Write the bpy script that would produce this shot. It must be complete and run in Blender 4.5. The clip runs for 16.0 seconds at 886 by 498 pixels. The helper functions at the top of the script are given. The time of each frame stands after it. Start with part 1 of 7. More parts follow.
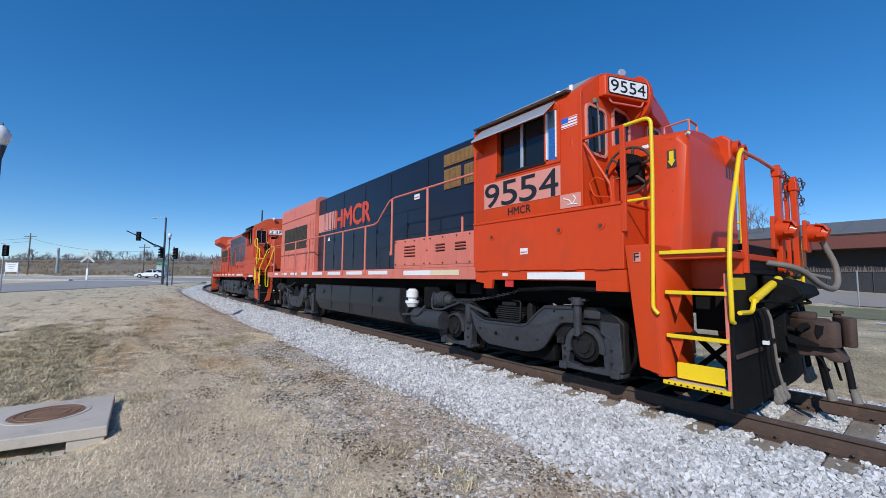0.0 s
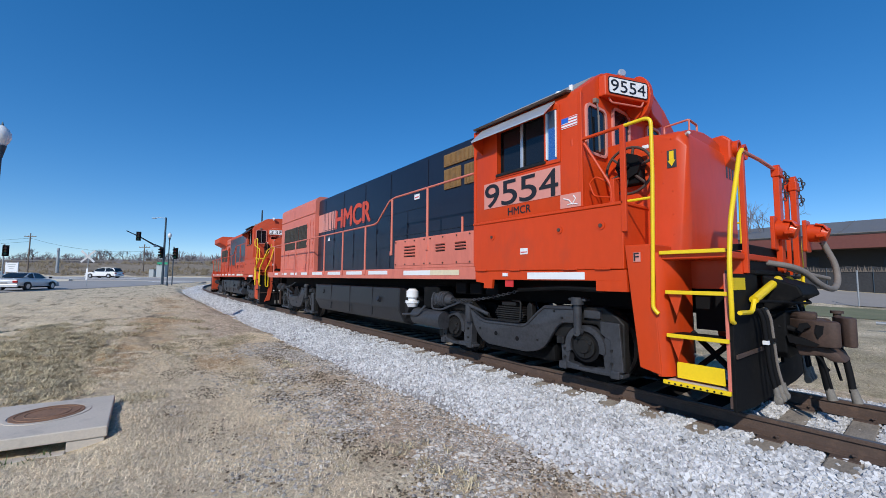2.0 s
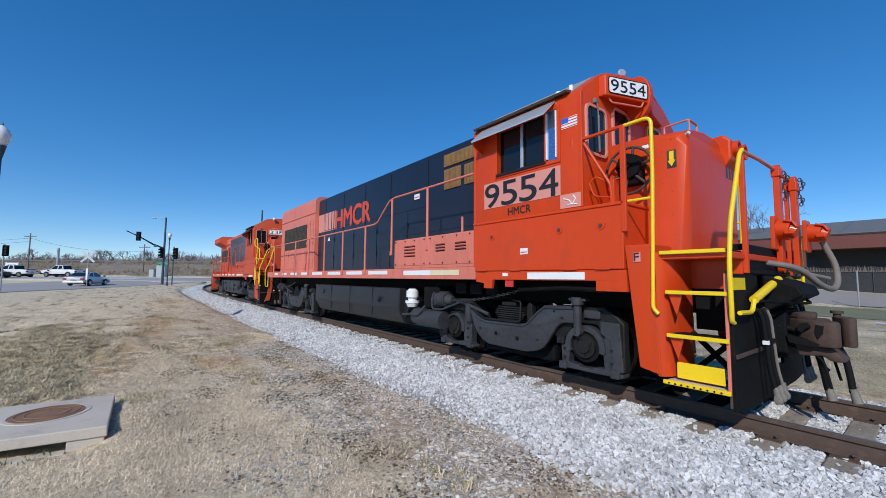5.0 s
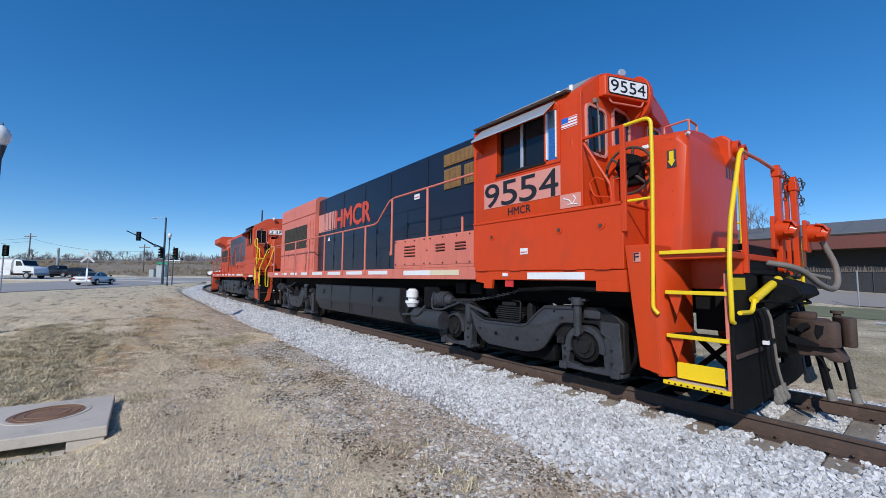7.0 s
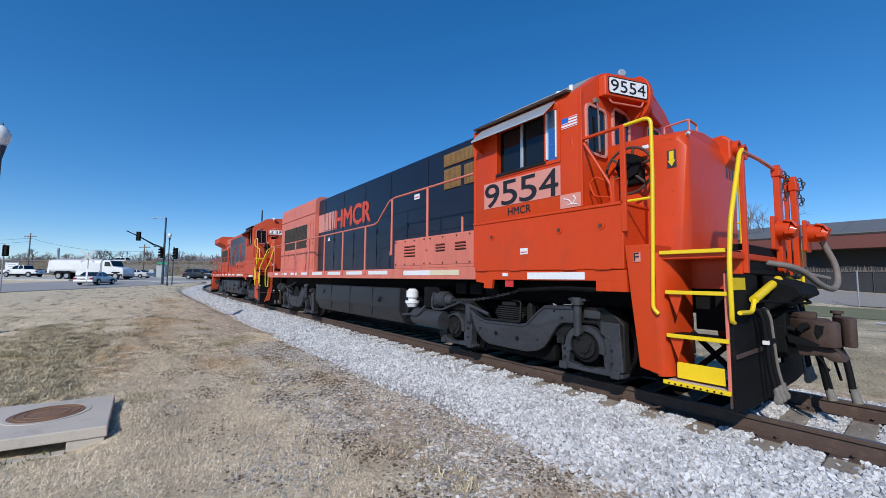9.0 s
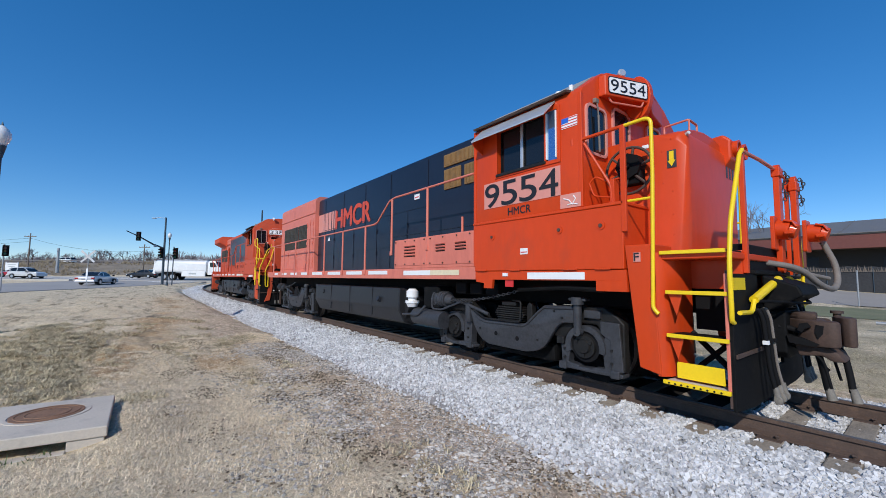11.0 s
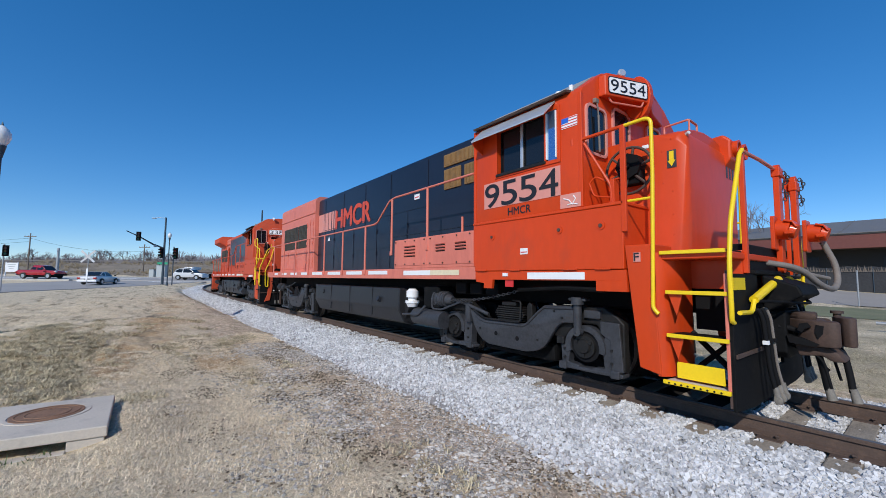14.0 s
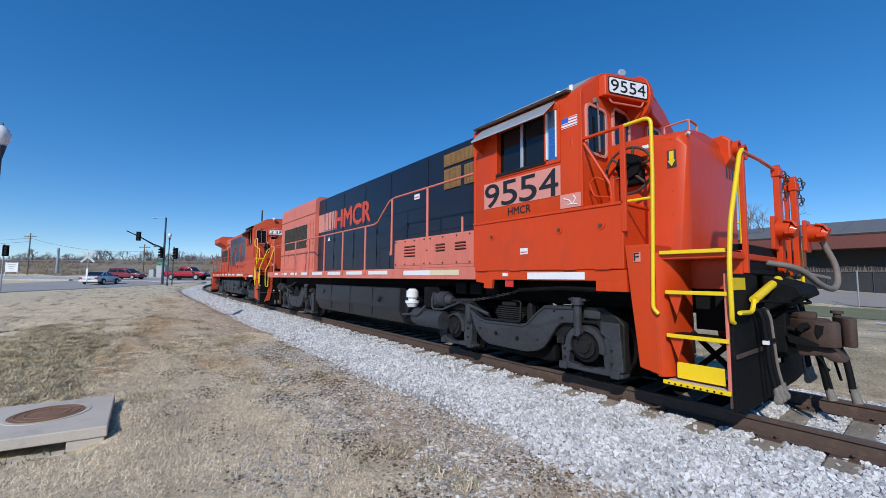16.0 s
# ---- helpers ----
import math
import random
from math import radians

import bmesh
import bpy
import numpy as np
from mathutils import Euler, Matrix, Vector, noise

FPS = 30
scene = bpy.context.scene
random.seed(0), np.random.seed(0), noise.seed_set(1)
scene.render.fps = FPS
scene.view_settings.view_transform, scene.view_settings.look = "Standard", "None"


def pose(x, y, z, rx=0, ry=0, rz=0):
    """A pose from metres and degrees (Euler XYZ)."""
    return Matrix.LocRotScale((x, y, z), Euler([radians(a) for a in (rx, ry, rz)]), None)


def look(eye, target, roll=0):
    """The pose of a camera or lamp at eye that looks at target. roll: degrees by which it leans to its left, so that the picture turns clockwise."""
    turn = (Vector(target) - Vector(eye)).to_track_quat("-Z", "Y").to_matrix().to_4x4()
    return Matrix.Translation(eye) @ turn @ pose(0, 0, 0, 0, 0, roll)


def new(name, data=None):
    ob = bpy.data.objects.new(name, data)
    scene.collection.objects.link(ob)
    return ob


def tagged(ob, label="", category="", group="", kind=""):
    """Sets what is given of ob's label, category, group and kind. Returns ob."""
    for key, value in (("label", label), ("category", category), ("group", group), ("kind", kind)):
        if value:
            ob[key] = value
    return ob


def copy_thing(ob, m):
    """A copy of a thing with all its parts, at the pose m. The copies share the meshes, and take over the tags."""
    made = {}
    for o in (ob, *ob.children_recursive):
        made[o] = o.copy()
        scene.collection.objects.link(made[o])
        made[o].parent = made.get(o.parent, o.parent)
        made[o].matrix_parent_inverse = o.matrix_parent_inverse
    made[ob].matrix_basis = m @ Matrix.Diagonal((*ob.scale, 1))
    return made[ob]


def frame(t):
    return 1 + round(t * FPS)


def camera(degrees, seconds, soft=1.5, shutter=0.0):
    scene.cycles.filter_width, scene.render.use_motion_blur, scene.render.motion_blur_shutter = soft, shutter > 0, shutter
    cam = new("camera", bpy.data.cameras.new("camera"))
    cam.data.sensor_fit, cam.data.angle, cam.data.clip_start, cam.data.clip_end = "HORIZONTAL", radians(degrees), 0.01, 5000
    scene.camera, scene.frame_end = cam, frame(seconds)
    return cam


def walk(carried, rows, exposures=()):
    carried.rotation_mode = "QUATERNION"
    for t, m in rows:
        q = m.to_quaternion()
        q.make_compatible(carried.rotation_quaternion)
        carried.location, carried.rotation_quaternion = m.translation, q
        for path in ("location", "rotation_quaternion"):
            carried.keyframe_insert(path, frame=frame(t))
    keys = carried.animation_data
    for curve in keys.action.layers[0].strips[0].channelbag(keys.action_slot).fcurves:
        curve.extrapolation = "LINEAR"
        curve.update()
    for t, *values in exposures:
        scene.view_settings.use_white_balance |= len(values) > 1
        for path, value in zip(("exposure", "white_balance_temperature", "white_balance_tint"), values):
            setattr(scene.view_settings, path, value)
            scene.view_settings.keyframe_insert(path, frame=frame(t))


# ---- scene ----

# ---- camera ----
EYE = Vector((1.99, -5.92, 1.40))
FW = Vector((math.cos(radians(142.19)), math.sin(radians(142.19)), 0))   # heading of the lens
RT = Vector((FW.y, -FW.x, 0))
cam = camera(97.3, 16.0, soft=0.75)
CAM_POSE = look(EYE, EYE + FW * 10 + Vector((0, 0, 10 * math.tan(radians(4.315)))), 0.464)
walk(cam, [(0.0, CAM_POSE), (16.0, CAM_POSE)], exposures=[(0.0, 0.0, 6350, 9), (16.0, 0.0, 6350, 9)])

# ---- world, sun ----
SUN_TO = Vector((0.47, -0.80, 0.64)).normalized()
world = bpy.data.worlds.new("sky")
scene.world = world
world.use_nodes = True
wn = world.node_tree.nodes
sky = wn.new("ShaderNodeTexSky")
sky.sky_type = "NISHITA"
sky.sun_disc = False
sky.sun_elevation = math.asin(SUN_TO.z)
sky.sun_rotation = math.atan2(SUN_TO.x, SUN_TO.y)
sky.altitude = 1200
sky.air_density = 0.85
sky.dust_density = 0.0
sky.ozone_density = 4.5
wn["Background"].inputs["Strength"].default_value = 0.213
hue = wn.new("ShaderNodeHueSaturation")
hue.inputs["Hue"].default_value = 0.505
hue.inputs["Saturation"].default_value = 1.46
flat = wn.new("ShaderNodeGamma")
flat.inputs["Gamma"].default_value = 0.73
world.node_tree.links.new(sky.outputs[0], flat.inputs["Color"])
world.node_tree.links.new(flat.outputs[0], hue.inputs["Color"])
world.node_tree.links.new(hue.outputs[0], wn["Background"].inputs["Color"])
sun = new("sun", bpy.data.lights.new("sun", "SUN"))
sun.data.energy = 3.4
sun.data.angle = radians(0.53)
sun.data.color = (1.0, 0.95, 0.88)
sun.matrix_world = look((0, 0, 30), Vector((0, 0, 30)) - SUN_TO)
scene.view_settings.exposure = 0.0


def bg(u, k, z=0.0):
    """A place u metres to the right of and k metres ahead of where the camera stands."""
    p = EYE + FW * k + RT * u
    return Vector((p.x, p.y, z))


# ---- materials ----
def srgb(r, g, b):
    f = lambda c: c / 12.92 if c <= 0.04045 else ((c + 0.055) / 1.055) ** 2.4
    return (f(r / 255), f(g / 255), f(b / 255), 1)


def mat(name, col, rough=0.6, metal=0.0, vary=0.15, big=0.7, fine=25.0, dirt=None, dirt_amt=0.0, bump=0.15,
        bump_dist=0.004, rnd=0.0, coat=0.0, stretch=(1, 1, 1), island=0.0, spec=0.5):
    m = bpy.data.materials.new(name)
    m.use_nodes = True
    nt = m.node_tree
    n, l = nt.nodes, nt.links
    bs = n["Principled BSDF"]
    tc = n.new("ShaderNodeTexCoord")
    mp = n.new("ShaderNodeMapping")
    mp.inputs["Scale"].default_value = stretch
    l.new(tc.outputs["Object"], mp.inputs["Vector"])
    if rnd or island:
        oi = n.new("ShaderNodeObjectInfo")
        vm = n.new("ShaderNodeVectorMath")
        vm.operation = "SCALE"
        vm.inputs[3].default_value = 37.0
        cb = n.new("ShaderNodeCombineXYZ")
        l.new(oi.outputs["Random"], cb.inputs[0])
        l.new(oi.outputs["Random"], cb.inputs[1])
        l.new(cb.outputs[0], vm.inputs[0])
        l.new(vm.outputs[0], mp.inputs["Location"])
    nb = n.new("ShaderNodeTexNoise")
    nb.inputs["Scale"].default_value = big
    nb.inputs["Detail"].default_value = 5
    nf = n.new("ShaderNodeTexNoise")
    nf.inputs["Scale"].default_value = fine
    nf.inputs["Detail"].default_value = 4
    for q in (nb, nf):
        l.new(mp.outputs[0], q.inputs["Vector"])
    add = n.new("ShaderNodeMath")
    add.operation = "ADD"
    l.new(nb.outputs["Fac"], add.inputs[0])
    l.new(nf.outputs["Fac"], add.inputs[1])
    src = add
    if rnd or island:
        a2 = n.new("ShaderNodeMath")
        a2.operation = "MULTIPLY_ADD"
        a2.inputs[1].default_value = rnd or island
        if island:
            ge = n.new("ShaderNodeNewGeometry")
            l.new(ge.outputs["Random Per Island"], a2.inputs[0])
        else:
            l.new(oi.outputs["Random"], a2.inputs[0])
        l.new(add.outputs[0], a2.inputs[2])
        a3 = n.new("ShaderNodeMath")
        a3.operation = "SUBTRACT"
        a3.inputs[1].default_value = (rnd or island) / 2
        l.new(a2.outputs[0], a3.inputs[0])
        src = a3
    mr = n.new("ShaderNodeMapRange")
    mr.inputs["From Min"].default_value = 0.55
    mr.inputs["From Max"].default_value = 1.45
    mr.inputs["To Min"].default_value = 1 - vary
    mr.inputs["To Max"].default_value = 1 + vary
    l.new(src.outputs[0], mr.inputs["Value"])
    mul = n.new("ShaderNodeVectorMath")
    mul.operation = "SCALE"
    mul.inputs[0].default_value = col[:3]
    l.new(mr.outputs[0], mul.inputs[3])
    out = mul.outputs[0]
    if dirt:
        nd = n.new("ShaderNodeTexNoise")
        nd.inputs["Scale"].default_value = big * 2.3
        nd.inputs["Detail"].default_value = 8
        nd.inputs["Roughness"].default_value = 0.65
        l.new(mp.outputs[0], nd.inputs["Vector"])
        rd = n.new("ShaderNodeMapRange")
        rd.inputs["From Min"].default_value = 0.62 - dirt_amt * 0.3
        rd.inputs["From Max"].default_value = 0.75 - dirt_amt * 0.1
        rd.inputs["To Max"].default_value = min(1.0, 0.4 + dirt_amt)
        l.new(nd.outputs["Fac"], rd.inputs["Value"])
        mx = n.new("ShaderNodeMix")
        mx.data_type = "RGBA"
        l.new(rd.outputs[0], mx.inputs[0])
        l.new(out, mx.inputs[6])
        mx.inputs[7].default_value = dirt
        out = mx.outputs[2]
    l.new(out, bs.inputs["Base Color"])
    rr = n.new("ShaderNodeMapRange")
    rr.inputs["To Min"].default_value = max(0.03, rough - 0.1)
    rr.inputs["To Max"].default_value = min(1, rough + 0.1)
    l.new(nb.outputs["Fac"], rr.inputs["Value"])
    l.new(rr.outputs[0], bs.inputs["Roughness"])
    bs.inputs["Metallic"].default_value = metal
    bs.inputs["Specular IOR Level"].default_value = spec
    bs.inputs["Coat Weight"].default_value = coat
    bs.inputs["Coat Roughness"].default_value = 0.12
    if bump:
        bp = n.new("ShaderNodeBump")
        bp.inputs["Strength"].default_value = bump
        bp.inputs["Distance"].default_value = bump_dist
        l.new(nf.outputs["Fac"], bp.inputs["Height"])
        l.new(bp.outputs[0], bs.inputs["Normal"])
    return m


def glass_mat(name, col, rough=0.03, trans=0.0):
    m = bpy.data.materials.new(name)
    m.use_nodes = True
    b = m.node_tree.nodes["Principled BSDF"]
    b.inputs["Base Color"].default_value = col
    b.inputs["Roughness"].default_value = rough
    b.inputs["IOR"].default_value = 1.5
    b.inputs["Transmission Weight"].default_value = trans
    return m


def glow_mat(name, col, strength):
    m = bpy.data.materials.new(name)
    m.use_nodes = True
    b = m.node_tree.nodes["Principled BSDF"]
    b.inputs["Base Color"].default_value = col
    b.inputs["Emission Color"].default_value = col
    b.inputs["Emission Strength"].default_value = strength
    return m


M = {}
M["orange"] = mat("orange_paint", (0.61, 0.056, 0.008), 0.40, spec=.25, vary=0.09, big=0.9, fine=11, dirt=(0.42, 0.06, 0.026, 1), dirt_amt=0.2, bump=0.07, coat=0.12, stretch=(1, 1, .4))
M["fadedorange"] = mat("chalky_orange_paint", (0.55, 0.082, 0.034), 0.55, spec=.22, vary=0.1, big=0.9, fine=12, dirt=(0.42, 0.09, 0.05, 1), dirt_amt=0.2, bump=0.08)
M["pink"] = mat("faded_red_paint", (0.65, 0.185, 0.13), 0.55, vary=0.1, big=0.9, fine=12, dirt=(0.45, 0.11, 0.08, 1), dirt_amt=0.25, bump=0.08, stretch=(1, 1, 0.4))
M["navy"] = mat("navy_black_paint", (0.011, 0.014, 0.026), 0.34, spec=.5, vary=0.25, big=0.6, fine=8, dirt=(0.018, 0.02, 0.03, 1), dirt_amt=0.25, bump=0.06, stretch=(1, 1, 0.5))
M["black"] = mat("black_steel", (0.007, 0.0072, 0.008), 0.7, spec=.12, vary=0.3, big=2, fine=30, dirt=(0.025, 0.022, 0.02, 1), dirt_amt=0.2, bump=0.2)
M["truckgrey"] = mat("grimy_grey_cast_steel", (0.043, 0.045, 0.052), 0.48, spec=.4, vary=0.4, big=4, fine=30, dirt=(0.012, 0.011, 0.011, 1), dirt_amt=0.3, bump=0.35)
M["tank"] = mat("dark_grey_tank_paint", (0.023, 0.024, 0.028), 0.42, spec=.35, vary=0.25, big=1, fine=15, dirt=(0.035, 0.034, 0.033, 1), dirt_amt=0.2, bump=0.1, stretch=(1, 1, .5))
M["yellow"] = mat("yellow_safety_paint", (0.86, 0.60, 0.01), 0.4, vary=0.08, big=4, fine=40, dirt=(0.4, 0.26, 0.03, 1), dirt_amt=0.05, bump=0.08)
M["ochre"] = mat("ochre_filter_panel", (0.24, 0.135, 0.048), 0.7, vary=0.25, big=3, fine=30, dirt=(0.14, 0.09, 0.05, 1), dirt_amt=0.3)
M["white"] = mat("white_reflective_strip", (0.8, 0.8, 0.8), 0.45, vary=0.05, big=3, fine=20, dirt=(0.5, 0.45, 0.38, 1), dirt_amt=0.02)
M["cream"] = mat("yellowed_white_strip", (0.72, 0.62, 0.42), 0.5, vary=0.12, big=3, fine=20)
M["decalpink"] = mat("faded_decal_pink", (0.66, 0.27, 0.22), 0.5, vary=0.05, big=3, fine=20)
M["letter"] = mat("black_lettering", (0.012, 0.012, 0.016), 0.5, vary=0.1)
M["redletter"] = mat("red_lettering", (0.60, 0.07, 0.03), 0.5, vary=0.1)
M["blue"] = mat("blue_decal", (0.02, 0.12, 0.55), 0.5, vary=0.05)
M["redmark"] = mat("red_decal", (0.6, 0.03, 0.03), 0.5, vary=0.05)
M["alu"] = mat("bare_aluminium", (0.62, 0.63, 0.65), 0.38, metal=0.6, vary=0.08, big=3, fine=40)
M["roofgrey"] = mat("grey_roof_paint", (0.3, 0.29, 0.28), 0.55, vary=0.15, big=2, fine=30)
# dark steel for small parts; on the side frames it also carries recess shade
M["truckdark"] = mat("dark_and_shaded_steel", (0.014, 0.0135, 0.0135), 0.5, spec=.3, vary=0.4, big=5, fine=50, dirt=(0.032, 0.026, 0.021, 1), dirt_amt=0.25, bump=0.5)
# rubber for hoses; the same black stands for shade in holes and hollows
M["rubber_and_shade"] = mat("black_rubber_and_shade", (0.008, 0.008, 0.009), 0.75, vary=0.2, spec=.15)
M["hose"] = mat("weathered_grey_hose", (0.19, 0.165, 0.145), 0.75, vary=0.3, big=6, fine=60)
M["rust"] = mat("rusty_cast_steel", (0.075, 0.045, 0.034), 0.75, vary=0.35, big=5, fine=50, dirt=(0.05, 0.035, 0.03, 1), dirt_amt=0.3, bump=0.4)
M["glass"] = glass_mat("dark_window_glass", (0.01, 0.012, 0.016, 1), 0.03)
M["lamp"] = glass_mat("lamp_lens", (0.6, 0.62, 0.62, 1), 0.08)
M["steel"] = mat("worn_rail_steel", (0.20, 0.175, 0.16), 0.5, metal=0.5, vary=0.15, big=3, fine=60)
M["railrust"] = mat("rusty_rail_side", (0.088, 0.056, 0.042), 0.8, vary=0.3, big=4, fine=60, dirt=(0.16, 0.10, 0.07, 1), dirt_amt=0.3, bump=0.3)
M["tie"] = mat("weathered_timber_tie", (0.33, 0.275, 0.215), 0.85, vary=0.35, big=2, fine=18, dirt=(0.09, 0.07, 0.055, 1), dirt_amt=0.3, bump=0.6, stretch=(4, 1, 4), rnd=0.4)
M["concrete"] = mat("pale_concrete", (0.57, 0.50, 0.415), 0.85, vary=0.12, big=1.6, fine=45, dirt=(0.34, 0.31, 0.27, 1), dirt_amt=0.15, bump=0.3)
M["manhole"] = mat("rusty_iron_cover", (0.25, 0.135, 0.075), 0.8, vary=0.3, big=6, fine=70, dirt=(0.09, 0.05, 0.035, 1), dirt_amt=0.3, bump=0.5)
# stone dust, darkened so the shade between the ballast stones is in its colour
M["dust_and_shade"] = mat("stone_dust_with_gap_shade", (0.30, 0.285, 0.27), 0.9, vary=0.35, big=3, fine=35, bump=1.0, bump_dist=.02)
M["stone"] = mat("crushed_limestone", (0.56, 0.55, 0.545), 0.9, spec=.2, vary=0.3, big=3, fine=40, bump=0.4, island=.9)
M["gladhand"] = mat("dusty_cast_iron_coupling", (0.20, 0.18, 0.155), 0.75, vary=0.3, big=8, fine=60, dirt=(0.12, 0.09, 0.07, 1), dirt_amt=.3)
M["pebble"] = mat("tan_gravel", (0.46, 0.42, 0.37), 0.9, spec=.2, vary=0.55, big=3, fine=60, bump=0.4, island=0.9)
M["asphalt"] = mat("worn_asphalt", (0.37, 0.35, 0.33), 0.9, spec=.15, vary=0.15, big=0.15, fine=8, dirt=(0.30, 0.29, 0.28, 1), dirt_amt=0.2, bump=0.2)
M["kerb"] = mat("kerb_concrete", (0.45, 0.43, 0.39), 0.85, vary=0.12, big=0.5, fine=10)
M["roadpaint"] = mat("road_marking_paint", (0.7, 0.69, 0.66), 0.7, vary=0.12, big=2, fine=20)


def islands(bm):
    """The loose pieces of a bmesh, each as a bmesh of its own."""
    bm.verts.ensure_lookup_table()
    seen, out = set(), []
    for v in bm.verts:
        if v in seen:
            continue
        comp, stack = [], [v]
        seen.add(v)
        while stack:
            a = stack.pop()
            comp.append(a)
            for e in a.link_edges:
                b = e.other_vert(a)
                if b not in seen:
                    seen.add(b)
                    stack.append(b)
        nb_ = bmesh.new()
        idx = {a: nb_.verts.new(a.co) for a in comp}
        for f in {f for a in comp for f in a.link_faces}:
            g = nb_.faces.new([idx[a] for a in f.verts])
            g.material_index = f.material_index
        out.append(nb_)
    bm.free()
    return out


def pieces(name, bm, material, parent, label="", smooth=False):
    """Every loose piece of bm as a part of its own."""
    return [part(name, b, material, parent, label, smooth) for b in islands(bm)]


def part(name, bm, material, parent=None, label="", smooth=False):
    me = bpy.data.meshes.new(name)
    bmesh.ops.recalc_face_normals(bm, faces=bm.faces)
    bm.to_mesh(me)
    bm.free()
    if isinstance(material, (list, tuple)):
        for m in material:
            me.materials.append(m)
    else:
        me.materials.append(material)
    if smooth:
        me.polygons.foreach_set("use_smooth", [True] * len(me.polygons))
        me.set_sharp_from_angle(angle=radians(40))
    ob = new(name, me)
    if parent is not None:
        ob.parent = parent
    if label:
        ob["label"] = label
    return ob


def thing(name, label, category, m=None, group="", kind=""):
    ob = new(name)
    if m is not None:
        ob.matrix_basis = m
    return tagged(ob, label, category, group, kind)


# ---- mesh builders ----
def B():
    return bmesh.new()


def box(bm, x0, x1, y0, y1, z0, z1, bev=0.0, seg=2):
    r = bmesh.ops.create_cube(bm, size=1)
    vs = r["verts"]
    bmesh.ops.transform(bm, verts=vs, matrix=Matrix.Translation(((x0 + x1) / 2, (y0 + y1) / 2, (z0 + z1) / 2))
                        @ Matrix.Diagonal((abs(x1 - x0), abs(y1 - y0), abs(z1 - z0), 1)))
    if bev:
        es = list({e for v in vs for e in v.link_edges})
        bmesh.ops.bevel(bm, geom=es, offset=bev, segments=seg, affect="EDGES", profile=0.5)
    return bm


def basis(d):
    d = Vector(d).normalized()
    a = Vector((0, 0, 1)) if abs(d.z) < 0.9 else Vector((1, 0, 0))
    s = d.cross(a).normalized()
    return d, s, s.cross(d).normalized()


def tube(bm, pts, r, seg=10, closed=False, caps=True):
    pts = [Vector(p) for p in pts]
    n = len(pts)
    rings = []
    prev = None
    for i, p in enumerate(pts):
        if closed:
            d = pts[(i + 1) % n] - pts[i - 1]
        else:
            d = pts[min(i + 1, n - 1)] - pts[max(i - 1, 0)]
        d = d.normalized()
        if prev is None:
            _, s, t = basis(d)
        else:
            s = (prev - d * prev.dot(d)).normalized()
            t = s.cross(d)
        prev = s
        t = d.cross(s)
        rr = r[i] if isinstance(r, (list, tuple)) else r
        rings.append([bm.verts.new(p + s * math.cos(a) * rr + t * math.sin(a) * rr)
                      for a in (2 * math.pi * j / seg for j in range(seg))])
    m = n if closed else n - 1
    for i in range(m):
        A, Bq = rings[i], rings[(i + 1) % n]
        for j in range(seg):
            bm.faces.new((A[j], A[(j + 1) % seg], Bq[(j + 1) % seg], Bq[j]))
    if caps and not closed:
        bm.faces.new(rings[0][::-1])
        bm.faces.new(rings[-1])
    return bm


def cyl(bm, p0, p1, r, seg=20, r2=None):
    return tube(bm, [p0, p1], [r, r if r2 is None else r2], seg)


def bend(pts, rad=0.08, n=4):
    """Polyline with rounded corners."""
    pts = [Vector(p) for p in pts]
    out = [pts[0]]
    for a, b, c in zip(pts, pts[1:], pts[2:]):
        u, w = (a - b), (c - b)
        r = min(rad, u.length * 0.45, w.length * 0.45)
        p, q = b + u.normalized() * r, b + w.normalized() * r
        for i in range(n + 1):
            t = i / n
            out.append(p * (1 - t) ** 2 + b * 2 * t * (1 - t) + q * t * t)
    out.append(pts[-1])
    return out


def prism(bm, poly, axis, a, b, bev=0.0):
    """Polygon extruded along axis from a to b; poly in the two other axes (in x, y, z order)."""
    def mk(p, h):
        if axis == "x":
            return (h, p[0], p[1])
        if axis == "y":
            return (p[0], h, p[1])
        return (p[0], p[1], h)
    A = [bm.verts.new(mk(p, a)) for p in poly]
    Bv = [bm.verts.new(mk(p, b)) for p in poly]
    n = len(poly)
    fs = [bm.faces.new(A), bm.faces.new(Bv[::-1])]
    for i in range(n):
        fs.append(bm.faces.new((A[i], Bv[i], Bv[(i + 1) % n], A[(i + 1) % n])))
    if bev:
        bmesh.ops.recalc_face_normals(bm, faces=fs)
        es = list({e for f in fs for e in f.edges})
        bmesh.ops.bevel(bm, geom=es, offset=bev, segments=2, affect="EDGES", profile=0.5)
    return bm


def rrect(x0, x1, y0, y1, r, n=4):
    out = []
    for cx, cy, a0 in ((x1 - r, y1 - r, 0), (x0 + r, y1 - r, 90), (x0 + r, y0 + r, 180), (x1 - r, y0 + r, 270)):
        for i in range(n + 1):
            a = radians(a0 + 90 * i / n)
            out.append((cx + r * math.cos(a), cy + r * math.sin(a)))
    return out


